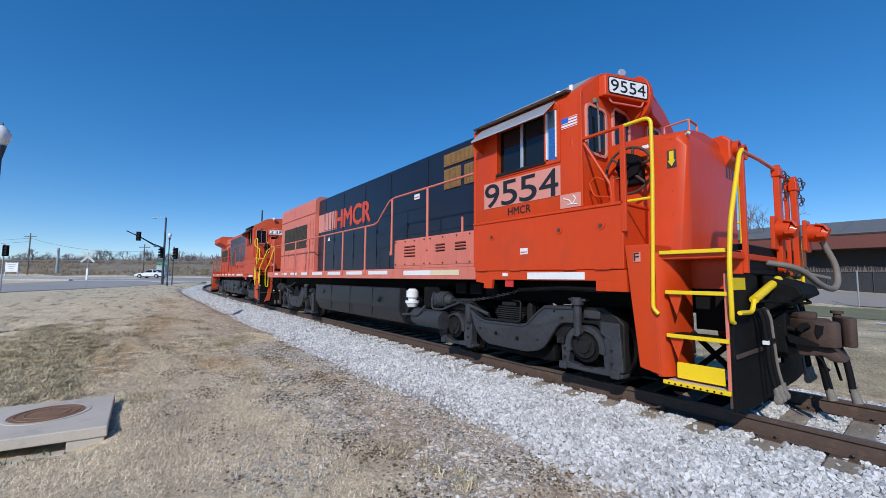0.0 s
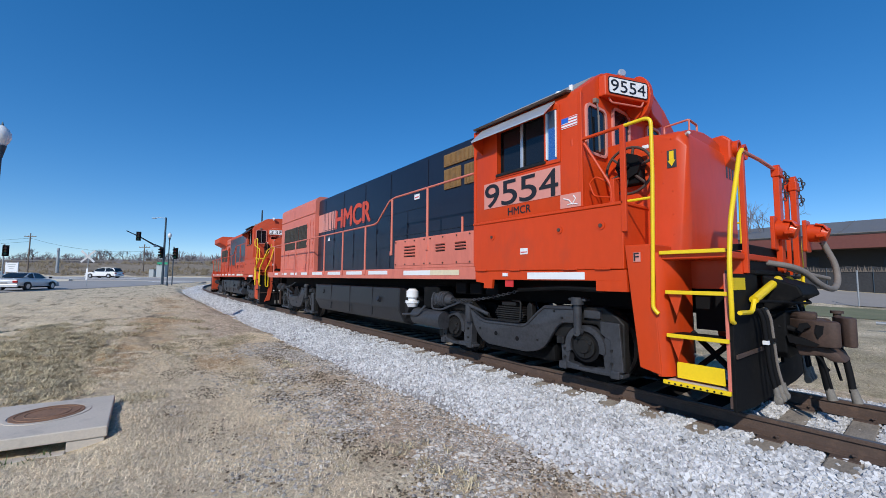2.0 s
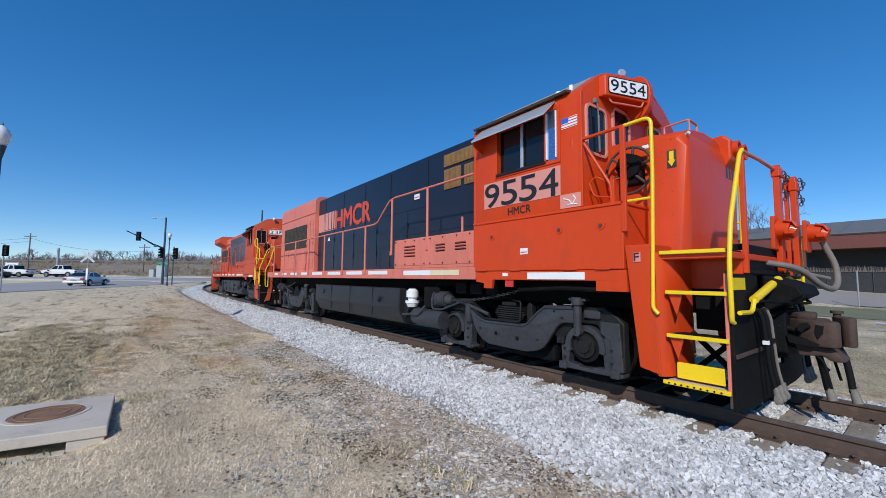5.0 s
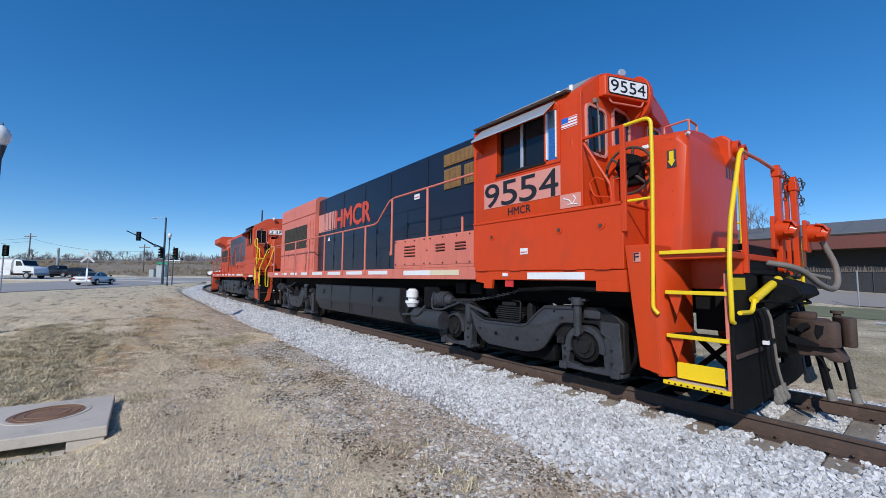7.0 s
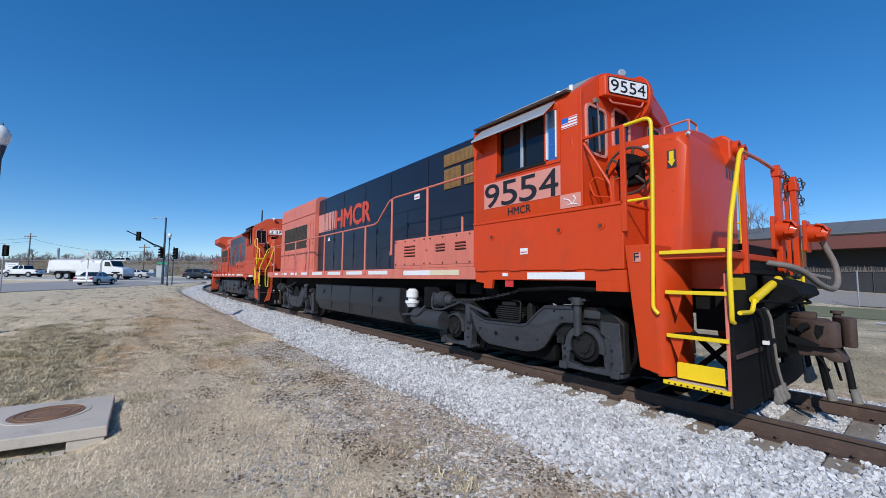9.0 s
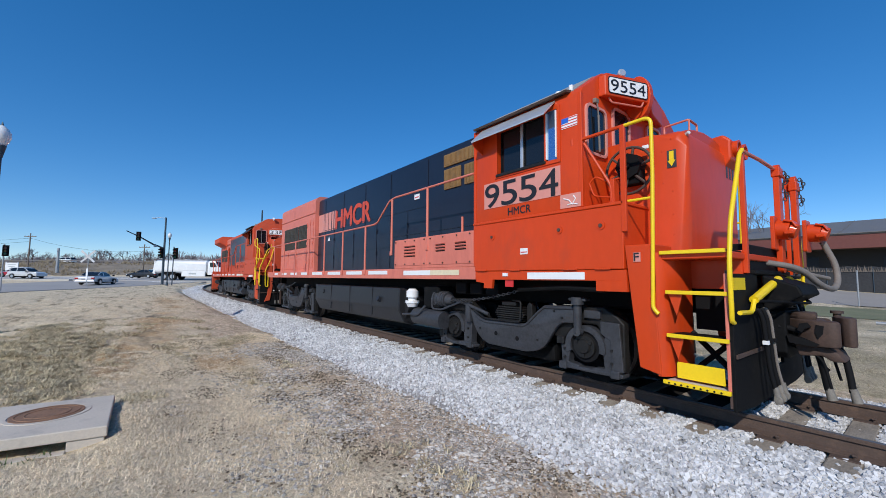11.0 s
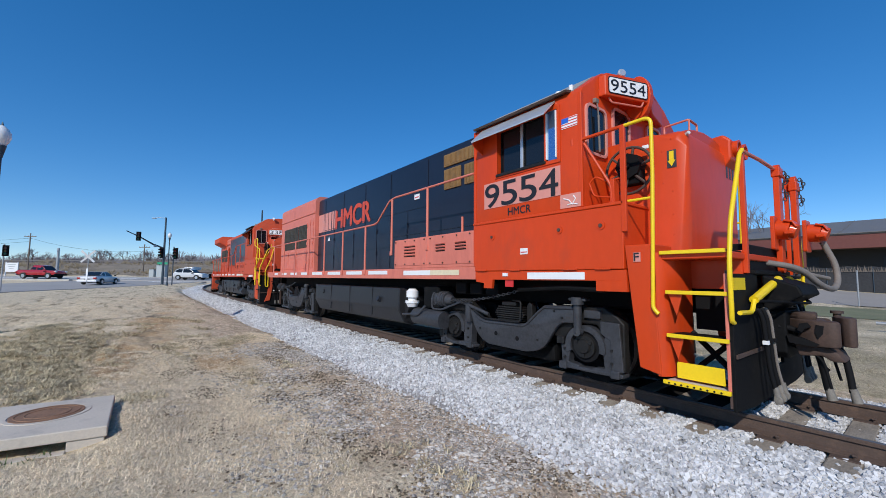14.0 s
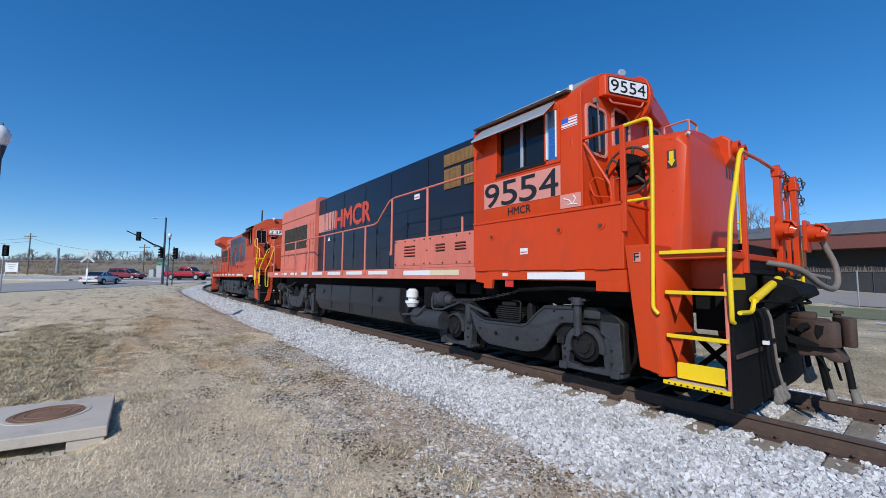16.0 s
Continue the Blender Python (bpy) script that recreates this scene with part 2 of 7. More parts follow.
def ring_prism(bm, outer, inner, axis, a, b):
    """Frame between two outlines with as many points each."""
    def mk(p, h):
        return (h, p[0], p[1]) if axis == "x" else ((p[0], h, p[1]) if axis == "y" else (p[0], p[1], h))
    o0, o1 = [bm.verts.new(mk(p, a)) for p in outer], [bm.verts.new(mk(p, b)) for p in outer]
    i0, i1 = [bm.verts.new(mk(p, a)) for p in inner], [bm.verts.new(mk(p, b)) for p in inner]
    n = len(outer)
    for j in range(n):
        k = (j + 1) % n
        bm.faces.new((o0[j], o0[k], i0[k], i0[j]))
        bm.faces.new((o1[j], i1[j], i1[k], o1[k]))
        bm.faces.new((o0[j], o1[j], o1[k], o0[k]))
        bm.faces.new((i0[j], i0[k], i1[k], i1[j]))
    return bm


def lettering(name, text, w, h, m, material, parent, bold=0.0):
    """Raised letters as a mesh, w wide and h high; m puts the lower left corner in the parent's space, text along +x, up +y."""
    cu = bpy.data.curves.new(name, "FONT")
    cu.body, cu.size = text, 1.0
    tmp = bpy.data.objects.new(name, cu)
    me = bpy.data.meshes.new_from_object(tmp)
    bpy.data.objects.remove(tmp)
    xs = [v.co.x for v in me.vertices]
    ys = [v.co.y for v in me.vertices]
    sx, sy = w / (max(xs) - min(xs)), h / (max(ys) - min(ys))
    me.transform(Matrix.Diagonal((sx, sy, 1, 1)) @ Matrix.Translation((-min(xs), -min(ys), 0.004)))
    if bold:
        bm = bmesh.new()
        for i, (a, b) in enumerate(((0, 0), (-bold, 0), (bold, 0), (0, -bold * .7), (0, bold * .7))):
            n0 = len(bm.verts)
            bm.from_mesh(me)
            bm.verts.ensure_lookup_table()
            bmesh.ops.translate(bm, verts=bm.verts[n0:], vec=(a, b, i * .0006))
        bm.to_mesh(me)
        bm.free()
    me.transform(m)
    me.materials.clear()
    me.materials.append(material)
    ob = new(name, me)
    ob.parent = parent
    return ob

# ---- ground ----
PROFILE = [(-50, -.36), (8, -.36), (14, -.30), (20, -.2), (30, .0), (36, .1), (44, .24), (60, .72), (72, 1.05),
           (79, 1.3), (84, 1.9), (100, 4.3), (106, 4.75), (130, 4.8), (700, 6), (4000, 14)]
PK = [a for a, _ in PROFILE]
PZ = [b for _, b in PROFILE]


def smooth01(t):
    t = min(1, max(0, t))
    return t * t * (3 - 2 * t)


def track_y(x):
    """Centre line of the track: straight here, bending off beyond the second engine."""
    return 0.0 if x > -42 else 0.012 * (x + 42) ** 2


def track_z(x):
    return 0.0 if x > -30 else 0.55 * smooth01((-30 - x) / 35)


def terrain(x, y, rough=True):
    d = Vector((x, y, 0)) - Vector((EYE.x, EYE.y, 0))
    k, u = d.dot(FW), d.dot(RT)
    left = smooth01((-u / max(k, 1) + 0.15) / 0.3) if k > 0 else 0
    z = np.interp(k, PK, PZ) * left + np.interp(k, [0, 24, 28, 31, 40, 60, 4000], [-.36, -.36, -.25, .05, .9, 1.0, 8]) * (1 - left)
    near = 1 if k < 28 else max(0, 1 - (k - 28) / 8)
    if rough and near:
        z += near * (0.05 * noise.noise((x * 0.35, y * 0.35, 0)) + 0.02 * noise.noise((x * 1.3, y * 1.3, 3)) + (0.016 * noise.noise((x * 3.1, y * 4.6, 7)) + 0.009 * noise.noise((x * 8, y * 10, 2))) * (1 if abs(x) < 16 else .4))
        z += 0.13 * math.exp(-((x + 4.2) / 1.1) ** 2 - ((y + 5.95) / (0.6 if y > -5.95 else 0.22)) ** 2)
        if -30 < x < 4:
            z += 0.16 * math.exp(-((y + 6.2) / 3.0) ** 2) * smooth01((-x - 6) / 6)
        if x < -5 and y < -5.6:
            hump = math.exp(-((x + 9.5) / 4.5) ** 2 - ((y + 7.6) / 1.7) ** 2)
            z += hump * (.10 * noise.noise((x * 2.2, y * 3.4, 11)) + .08 * noise.noise((x * 5.5, y * 6.5, 13)))
        if x < -7 and y < -2.8:
            a_, b_ = x * .613 + y * .79, -x * .79 + y * .613
            z += near * smooth01((-x - 7) / 3) * smooth01((-2.8 - y) / 1.5) * .07 * noise.noise((a_ * .4, b_ * 1.5, 21))
    w = abs(y - track_y(x))
    if w < 3.4 and -70 < x:
        t = (1 - smooth01((w - 2.2) / 1.2)) * smooth01((x + 66) / 4)
        z = z * (1 - t) + (track_z(x) - 0.42) * t
    return z


def graded(a, b, c0, c1, step, far):
    """Coordinates from a to b, even between c0 and c1, growing outside."""
    mid = list(np.arange(c0, c1 + 1e-6, step))
    out, s, v = [], step, c1
    while v < b:
        s = min(s * 1.14, far)
        v += s
        out.append(v)
    left, s, v = [], step, c0
    while v > a:
        s = min(s * 1.14, far)
        v -= s
        left.append(v)
    return left[::-1] + mid + out


def sheet(name, xs, ys, f, material):
    nx, ny = len(xs), len(ys)
    verts = [(x, y, f(x, y)) for x in xs for y in ys]
    faces = [(i * ny + j, (i + 1) * ny + j, (i + 1) * ny + j + 1, i * ny + j + 1) for i in range(nx - 1) for j in range(ny - 1)]
    me = bpy.data.meshes.new(name)
    me.from_pydata(verts, [], faces)
    me.polygons.foreach_set("use_smooth", [True] * len(faces))
    me.materials.append(material)
    return new(name, me)


def ground_mat():
    m = bpy.data.materials.new("dormant_grass_and_soil")
    m.use_nodes = True
    n, l = m.node_tree.nodes, m.node_tree.links
    bs = n["Principled BSDF"]
    bs.inputs["Roughness"].default_value = 0.95
    bs.inputs["Specular IOR Level"].default_value = 0.15
    tc = n.new("ShaderNodeTexCoord")

    def nz(scale, detail=6, rough=0.6, st=(1, 1, 1), turn=0.0):
        mp = n.new("ShaderNodeMapping")
        mp.inputs["Scale"].default_value = st
        mp.inputs["Rotation"].default_value = (0, 0, turn)
        l.new(tc.outputs["Object"], mp.inputs["Vector"])
        q = n.new("ShaderNodeTexNoise")
        q.inputs["Scale"].default_value, q.inputs["Detail"].default_value, q.inputs["Roughness"].default_value = scale, detail, rough
        l.new(mp.outputs[0], q.inputs["Vector"])
        return q.outputs["Fac"]

    def mix(fac, lo, hi, a, b):
        r = n.new("ShaderNodeMapRange")
        r.inputs["From Min"].default_value, r.inputs["From Max"].default_value = lo, hi
        l.new(fac, r.inputs["Value"])
        x = n.new("ShaderNodeMix")
        x.data_type = "RGBA"
        l.new(r.outputs[0], x.inputs[0])
        for i, v in ((6, a), (7, b)):
            if isinstance(v, tuple):
                x.inputs[i].default_value = v
            else:
                l.new(v, x.inputs[i])
        return x.outputs[2]

    def attr(name):
        q = n.new("ShaderNodeAttribute")
        q.attribute_name = name
        w = n.new("ShaderNodeMath")
        w.operation = "MULTIPLY_ADD"
        w.inputs[1].default_value = 0.55
        l.new(nz(2.6, 9, 0.72), w.inputs[0])
        l.new(q.outputs["Fac"], w.inputs[2])
        return w.outputs[0]

    straw = mix(nz(16, 9, 0.75), 0.36, 0.64, (0.48, 0.37, 0.23, 1), (1.0, 0.85, 0.61, 1))
    straw = mix(nz(1.2, 7, 0.65), 0.42, 0.68, straw, mix(nz(11, 8, 0.75), 0.35, 0.65, (0.36, 0.27, 0.17, 1), (0.86, 0.70, 0.49, 1)))
    soil = mix(nz(9, 9, 0.75), 0.35, 0.65, (0.32, 0.235, 0.155, 1), (0.86, 0.69, 0.50, 1))
    clay = mix(nz(9, 8, 0.7), 0.35, 0.65, (0.36, 0.225, 0.115, 1), (0.66, 0.46, 0.26, 1))
    moss = mix(nz(20, 9, 0.75), 0.38, 0.62, (0.22, 0.175, 0.10, 1), (0.60, 0.50, 0.33, 1))
    c = mix(attr("soil"), 0.62, 0.92, straw, soil)
    c = mix(attr("clay"), 0.62, 0.95, c, clay)
    c = mix(attr("rough_grass"), 0.62, 0.95, c, moss)
    c = mix(nz(3.4, 9, 0.78, (1, 1.5, 1)), 0.56, 0.68, c, mix(nz(14, 6, 0.7), 0.35, 0.65, (0.20, 0.145, 0.09, 1), (0.52, 0.41, 0.28, 1)))
    # dark streaks across the slope: shadow sides and cracks put into the colour
    q = n.new("ShaderNodeAttribute")
    q.attribute_name = "streaks"
    lay = n.new("ShaderNodeMath")
    lay.operation = "MULTIPLY"
    l.new(nz(1.5, 8, 0.66, (.35, 1.7, 1), radians(-52)), lay.inputs[0])
    l.new(q.outputs["Fac"], lay.inputs[1])
    c = mix(lay.outputs[0], 0.52, 0.66, c, mix(nz(7, 6, 0.7), 0.35, 0.65, (0.17, 0.13, 0.08, 1), (0.42, 0.33, 0.21, 1)))
    fine = nz(85, 4, 0.7)
    c = mix(fine, 0.32, 0.45, mix(fine, 0, 1, (0.15, 0.115, 0.08, 1), (0.26, 0.21, 0.15, 1)), c)
    l.new(c, bs.inputs["Base Color"])
    b1 = n.new("ShaderNodeBump")
    b1.inputs["Strength"].default_value, b1.inputs["Distance"].default_value = 1.0, 0.03
    l.new(nz(22, 8, 0.75), b1.inputs["Height"])
    b2 = n.new("ShaderNodeBump")
    b2.inputs["Strength"].default_value, b2.inputs["Distance"].default_value = 1.0, 0.055
    l.new(nz(4.5, 5, 0.6), b2.inputs["Height"])
    l.new(b1.outputs[0], b2.inputs["Normal"])
    l.new(b2.outputs[0], bs.inputs["Normal"])
    return m


M["ground"] = ground_mat()
ground = sheet("ground", graded(-2500, 2500, -22, 4.5, 0.095, 120), graded(-2500, 2500, -11, 3.0, 0.09, 120), terrain, M["ground"])


def patches(x, y):
    """Where bare soil, reddish clay and ranker grass lie."""
    g = lambda cx, cy, rx, ry: math.exp(-((x - cx) / rx) ** 2 - ((y - cy) / ry) ** 2)
    wob = noise.noise((x * .5, y * .9, 2)) * .35 + noise.noise((x * 1.7, y * 2.1, 6)) * .2
    soil_ = .75 * smooth01((y + 4.6) / 1.6) * (1 if y < 3 else .3) * (x > -40) + .55 * g(-14, -4.5, 7, 1.5) - .8 * g(-4.4, -5.0, 2.2, .8) - .5 * g(-1.4, -4.9, 1.9, .7) - .7 * g(-3.0, -5.6, 1.6, .7) + .5 * g(-1.6, -3.4, 1.3, .5) + wob
    clay_ = 1.0 * g(-7.6, -4.5, 1.3, .5) + .95 * g(-8.3, -6.25, 2.3, .45) + .75 * g(-13.5, -5.4, 5, .9) + .6 * g(-26, -4.6, 9, 1.0) + .45 * g(-2.9, -2.9, .6, .25) + wob * .8
    rank = 1.05 * g(-9.6, -7.7, 2.6, 1.2) + .6 * g(-6.6, -6.9, 1.3, .6) + .5 * g(-2.1, -4.3, .9, .3) + .5 * g(-.6, -3.7, .8, .3) - .5 * g(-3.0, -5.6, 1.4, .6) + .45 * g(-14, -7.5, 4, 1.4) + wob * .9
    d = Vector((x - EYE.x, y - EYE.y, 0))
    k, u = d.dot(FW), d.dot(RT)
    if k > 78 and u < 0:
        rank += .75
    if y > 3 and k < 40:
        soil_, rank = .40 + wob, .55 + wob
    return soil_, clay_, rank, smooth01((-x - 4.5) / 3) * smooth01((y + 14) / 3) * (y < -2)


vals = [patches(v.co.x, v.co.y) for v in ground.data.vertices]
for i, nm in enumerate(("soil", "clay", "rough_grass", "streaks")):
    at_ = ground.data.attributes.new(nm, "FLOAT", "POINT")
    at_.data.foreach_set("value", [v[i] for v in vals])
tagged(ground, "dry tan winter grass over bare brown soil beside the track", "ground", kind="structure")

# ---- track ----
def rail(name, off):
    prof = [(-.075, -.17), (.075, -.17), (.075, -.155), (.012, -.135), (.010, -.045), (.036, -.035), (.037, -.006), (.028, 0),
            (-.028, 0), (-.037, -.006), (-.036, -.035), (-.010, -.045), (-.012, -.135), (-.075, -.155)]
    xs = [12, 4, -4, -12, -20, -28] + list(np.arange(-34, -64, -2.0))
    bm = B()
    rings = []
    for x in xs:
        y, z = track_y(x), track_z(x)
        t = Vector((-1, track_y(x - .5) - track_y(x + .5), 0)).normalized()
        s = Vector((t.y, -t.x, 0))
        rings.append([bm.verts.new(Vector((x, y, z)) + s * (off + p[0]) + Vector((0, 0, p[1]))) for p in prof])
    n = len(prof)
    for a, b in zip(rings, rings[1:]):
        for j in range(n):
            f = bm.faces.new((a[j], a[(j + 1) % n], b[(j + 1) % n], b[j]))
            f.material_index = 1 if j == 7 else 0
    bm.faces.new(rings[0])
    root = thing(name, "rusty steel rail with a worn shiny head on timber ties", "rail", None, "track rails")
    part("rail_bar", bm, [M["railrust"], M["steel"]], root)
    return root


RAILS = [rail("rail", 0.755), rail("rail", -0.755)]
bm = B()
box(bm, -.1, .1, -.17, .17, -.184, -.164, .004, 1)
tie_plate = bpy.data.meshes.new("tie_plate")
bm.to_mesh(tie_plate)
bm.free()
tie_plate.materials.append(M["railrust"])
bm = B()
cyl(bm, (0, 0, -.17), (0, 0, -.135), .012, 6)
box(bm, -.018, .018, -.022, .022, -.14, -.122, .004, 1)
spike = bpy.data.meshes.new("rail_spike")
bm.to_mesh(spike)
bm.free()
spike.materials.append(M["railrust"])


def tie_mesh(seed):
    rnd = random.Random(seed)
    bm = B()
    box(bm, -.11, .11, -1.3, 1.3, -.18, 0, 0.012, 1)
    for v in bm.verts:
        v.co += Vector((rnd.uniform(-.012, .012), rnd.uniform(-.03, .03), rnd.uniform(-.008, .004)))
    me = bpy.data.meshes.new("railway_tie")
    bm.to_mesh(me)
    bm.free()
    me.materials.append(M["tie"])
    return me


TIES = [tie_mesh(s) for s in range(4)]
x = 4.0
i = 0
while x > -62:
    ob = new("railway_tie", TIES[i % 4])
    t = math.degrees(math.atan2(track_y(x - .5) - track_y(x + .5), -1.0))
    ob.matrix_basis = pose(x, track_y(x) + random.uniform(-.05, .05), track_z(x) - 0.172, 0, 0, t + 180 + random.uniform(-1.5, 1.5))
    tagged(ob, "weathered grey-brown timber tie bedded in crushed stone", "railway tie", "railway ties")
    if x > -12:
        for s_, rl in ((-1, RAILS[0]), (1, RAILS[1])):
            tp = new("tie_plate", tie_plate)
            tp.parent = rl
            tp.location = (x, s_ * .755, 0)
            for dx, dy in ((-.06, .1), (.06, -.1)):
                sp = new("rail_spike", spike)
                sp.parent = rl
                sp.location = (x + dx, s_ * .755 + dy, 0)
    x -= 0.53 * (1 if x > -48 else 1.5)
    i += 1


# ballast bed and its stones
def bed_z(x, w):
    return track_z(x) + np.interp(w, [0, .85, 1.0, 1.45, 1.9, 2.6, 3.0], [-.215, -.21, -.205, -.20, -.24, -.43, -.58])


def bed_n(x, w):
    return 0.02 * noise.noise((x * 2.2, w * 2.2, 1)) + (0.07 * noise.noise((x * .8, w * 1.5, 4)) - .02) * smooth01((abs(w) - 1.9) / .4)


bx = graded(-62, 12, -16, 7, 0.3, 2)
bw = np.linspace(-3.1, 3.1, 42)
bed = sheet("ballast", bx, list(bw), lambda x, w: bed_z(x, abs(w)) + bed_n(x, w), M["dust_and_shade"])
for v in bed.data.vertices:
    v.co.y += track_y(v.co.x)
# black sheet between the rails: the engines' shade put into the ballast colour
bed_shade = sheet("oily_ballast", list(np.arange(-60, .5, .4)), list(np.linspace(-.70, .70, 8)), lambda x, w: track_z(x) - .198 + .02 * noise.noise((x * 3, w * 3, 5)), mat("shade_black_ballast", (0.022, 0.020, 0.018), 0.95, spec=.08, vary=0.4, big=3, fine=40, bump=1.0, bump_dist=.02))
for v in bed_shade.data.vertices:
    v.co.y += track_y(v.co.x)
tagged(bed_shade, "ballast between the rails, coloured black for the engines' shade", "ballast", kind="stuff")
tagged(bed, "bed of limestone dust and chips under the track, darkened for shaded gaps", "ballast", kind="stuff")

# ---- locomotives ----
def mirror_bm(f):
    """Build f(bm, sign) for both sides into one bmesh."""
    bm = B()
    for s in (-1, 1):
        f(bm, s)
    return bm


def bolt_heads(bm, pts, axis="y", r=0.02, h=0.02):
    for p in pts:
        p = Vector(p)
        d = Vector((0, -h, 0)) if axis == "y" else Vector((h, 0, 0))
        cyl(bm, p, p + d, r, 6)


def wheelset(root, a, dark):
    ws = part("wheelset", cyl(B(), (a, -.72, .508), (a, .72, .508), .09, 14), M["black"], root)
    for s in (-1, 1):
        bm = B()
        prof = [(.0, .10), (.035, .14), (.02, .38), (.0, .43), (.0, .50), (-.002, .508), (.11, .508), (.125, .53), (.14, .53), (.14, .43), (.10, .38), (.09, .14), (.12, .10)]
        n = 40
        rings = [[bm.verts.new((a + r * math.cos(2 * math.pi * i / n), s * (.82 - d), .508 + r * math.sin(2 * math.pi * i / n))) for i in range(n)] for d, r in prof]
        for q in range(len(rings) - 1):
            for i in range(n):
                f = bm.faces.new((rings[q][i], rings[q][(i + 1) % n], rings[q + 1][(i + 1) % n], rings[q + 1][i]))
                f.material_index = 1 if q == 5 else 0
        part("wheel", bm, [dark, M["steel"]], ws, smooth=True)
    return ws


def truck(root, c):
    """Two-axle truck with a drop-centre cast side frame; c is its centre."""
    g = M["truckgrey"]
    for s in (-1, 1):
        y0, y1 = s * 1.02, s * 1.17
        top = [(-1.9, .84), (-1.75, 1.0), (-1.1, 1.04), (-.98, .98), (-.72, .82), (-.55, .70), (-.4, .68), (.4, .68), (.58, .74), (.78, .92), (.92, 1.03), (1.62, 1.04), (1.82, .92), (1.9, .84)]
        bot = [(1.9, .24), (1.62, .30), (1.64, .62), (1.52, .80), (1.22, .80), (1.06, .62), (.98, .50), (.82, .62), (.70, .56), (.52, .36), (.30, .30), (-.30, .30), (-.52, .36), (-.70, .56), (-.82, .62), (-.98, .50), (-1.06, .62), (-1.22, .80), (-1.52, .80), (-1.64, .62), (-1.62, .30), (-1.9, .24)]
        # recessed frame in the darker steel, its shade put into the colour
        fr = part("side_frame", prism(B(), [(c + x, z) for x, z in top + bot], "y", s * .98, s * 1.10, 0.02), M["truckdark"], root, "grimy grey cast steel truck frame")
        # the drop-centre beam stands proud of the pedestals
        arm = [(-.90, .86), (-.74, .80), (-.62, .73), (-.48, .70), (.34, .71), (.44, .76), (.62, .93), (.74, 1.02), (1.30, 1.035), (1.30, .80), (1.06, .79), (.97, .74), (.90, .65), (.82, .52), (.72, .40), (.56, .325), (.37, .29), (-.42, .30), (-.58, .36), (-.70, .46), (-.80, .60)]
        part("drop_beam", prism(B(), [(c + x, z) for x, z in arm], "y", s * 1.11, s * 1.19, .022), g, fr, smooth=True)
        bm = B()
        tube(bm, [(c + x, s * 1.192, z - .03) for x, z in arm[1:9]], .02, 8)
        part("rib", bm, g, fr, smooth=True)
        # black discs on the beam stand for the shade in its drain holes
        bm = B()
        for hx, hz in ((-.24, .50), (.22, .47)):
            cyl(bm, (c + hx, s * 1.188, hz), (c + hx, s * 1.194, hz), .036, 14)
        pieces("drain_hole", bm, M["rubber_and_shade"], fr)
        bm = B()
        bolt_heads(bm, [(c + x, s * 1.19, z) for x, z in ((.92, .95), (1.05, .86), (-.62, .55), (.62, .50))], "y", .018, s * -.012)
        pieces("bolt_head", bm, M["truckdark"], fr)
        # leaf spring pack over the middle
        bm = B()
        for q in range(7):
            h_ = .30 - .022 * abs(q - 3)
            box(bm, c - h_, c + h_ + .03, s * 1.0, s * 1.15, .725 + q * .034, .751 + q * .034, .006, 1)
        pieces("spring_leaf", bm, M["truckdark"], fr)
        bm = B()
        box(bm, c - .13, c + .17, s * .99, s * 1.17, .97, 1.03, .012)
        part("spring_cap", bm, M["truckdark"], fr)
        bm = B()
        prism(bm, [(c + .34, .72), (c + .46, .72), (c + .44, 1.0), (c + .39, 1.04), (c + .34, .98)], "y", s * 1.0, s * 1.1, .01)
        part("spring_hanger", bm, M["truckdark"], fr)
        bm = B()
        tube(bm, bend([(c - .78, s * 1.21, .86), (c - .5, s * 1.21, .73), (c + .30, s * 1.21, .73), (c + .31, s * 1.20, 1.05), (c + .10, s * 1.15, 1.06)], .05), .014, 8)
        part("brake_line", bm, M["truckdark"], fr, smooth=True)
        for ax in (-1.3715, 1.3715):
            a = c + ax
            # saddle arch over the bearing, resting between the pedestal legs
            bm = B()
            ts = [radians(q) for q in np.linspace(-15, 200, 24)]
            prism(bm, [(a + .295 * math.cos(q), .50 + .285 * math.sin(q)) for q in ts] + [(a + .215 * math.cos(q), .50 + .21 * math.sin(q)) for q in ts[::-1]], "y", s * 1.0, s * 1.16)
            jb = part("journal_box", bm, g, root, "grimy cast steel axle bearing housing", smooth=True)
            bm = B()
            prism(bm, [(a - .36, .20), (a - .38, .52), (a - .27, .60), (a - .235, .44), (a - .26, .26), (a - .1, .24), (a - .1, .20)], "y", s * 1.0, s * 1.14, .012)
            prism(bm, [(a + .46, .20), (a + .48, .62), (a + .30, .70), (a + .245, .56), (a + .27, .26), (a + .1, .24), (a + .1, .20)], "y", s * 1.0, s * 1.14, .012)
            pieces("pedestal_leg", bm, g, jb)
            part("bearing_seal", cyl(B(), (a, s * 1.0, .508), (a, s * 1.13, .508), .212, 26), M["rubber_and_shade"], jb)
            bm = B()
            cyl(bm, (a, s * 1.12, .508), (a, s * 1.17, .508), .165, 26, .155)
            cyl(bm, (a, s * 1.17, .508), (a, s * 1.20, .508), .10, 20, .085)
            for t in range(3):
                ang = 2.1 * t + .5
                cyl(bm, (a + .115 * math.cos(ang), s * 1.17, .508 + .115 * math.sin(ang)), (a + .115 * math.cos(ang), s * 1.195, .508 + .115 * math.sin(ang)), .024, 6)
            part("bearing_cap", bm, M["truckdark"], jb, smooth=True)
            bm = B()
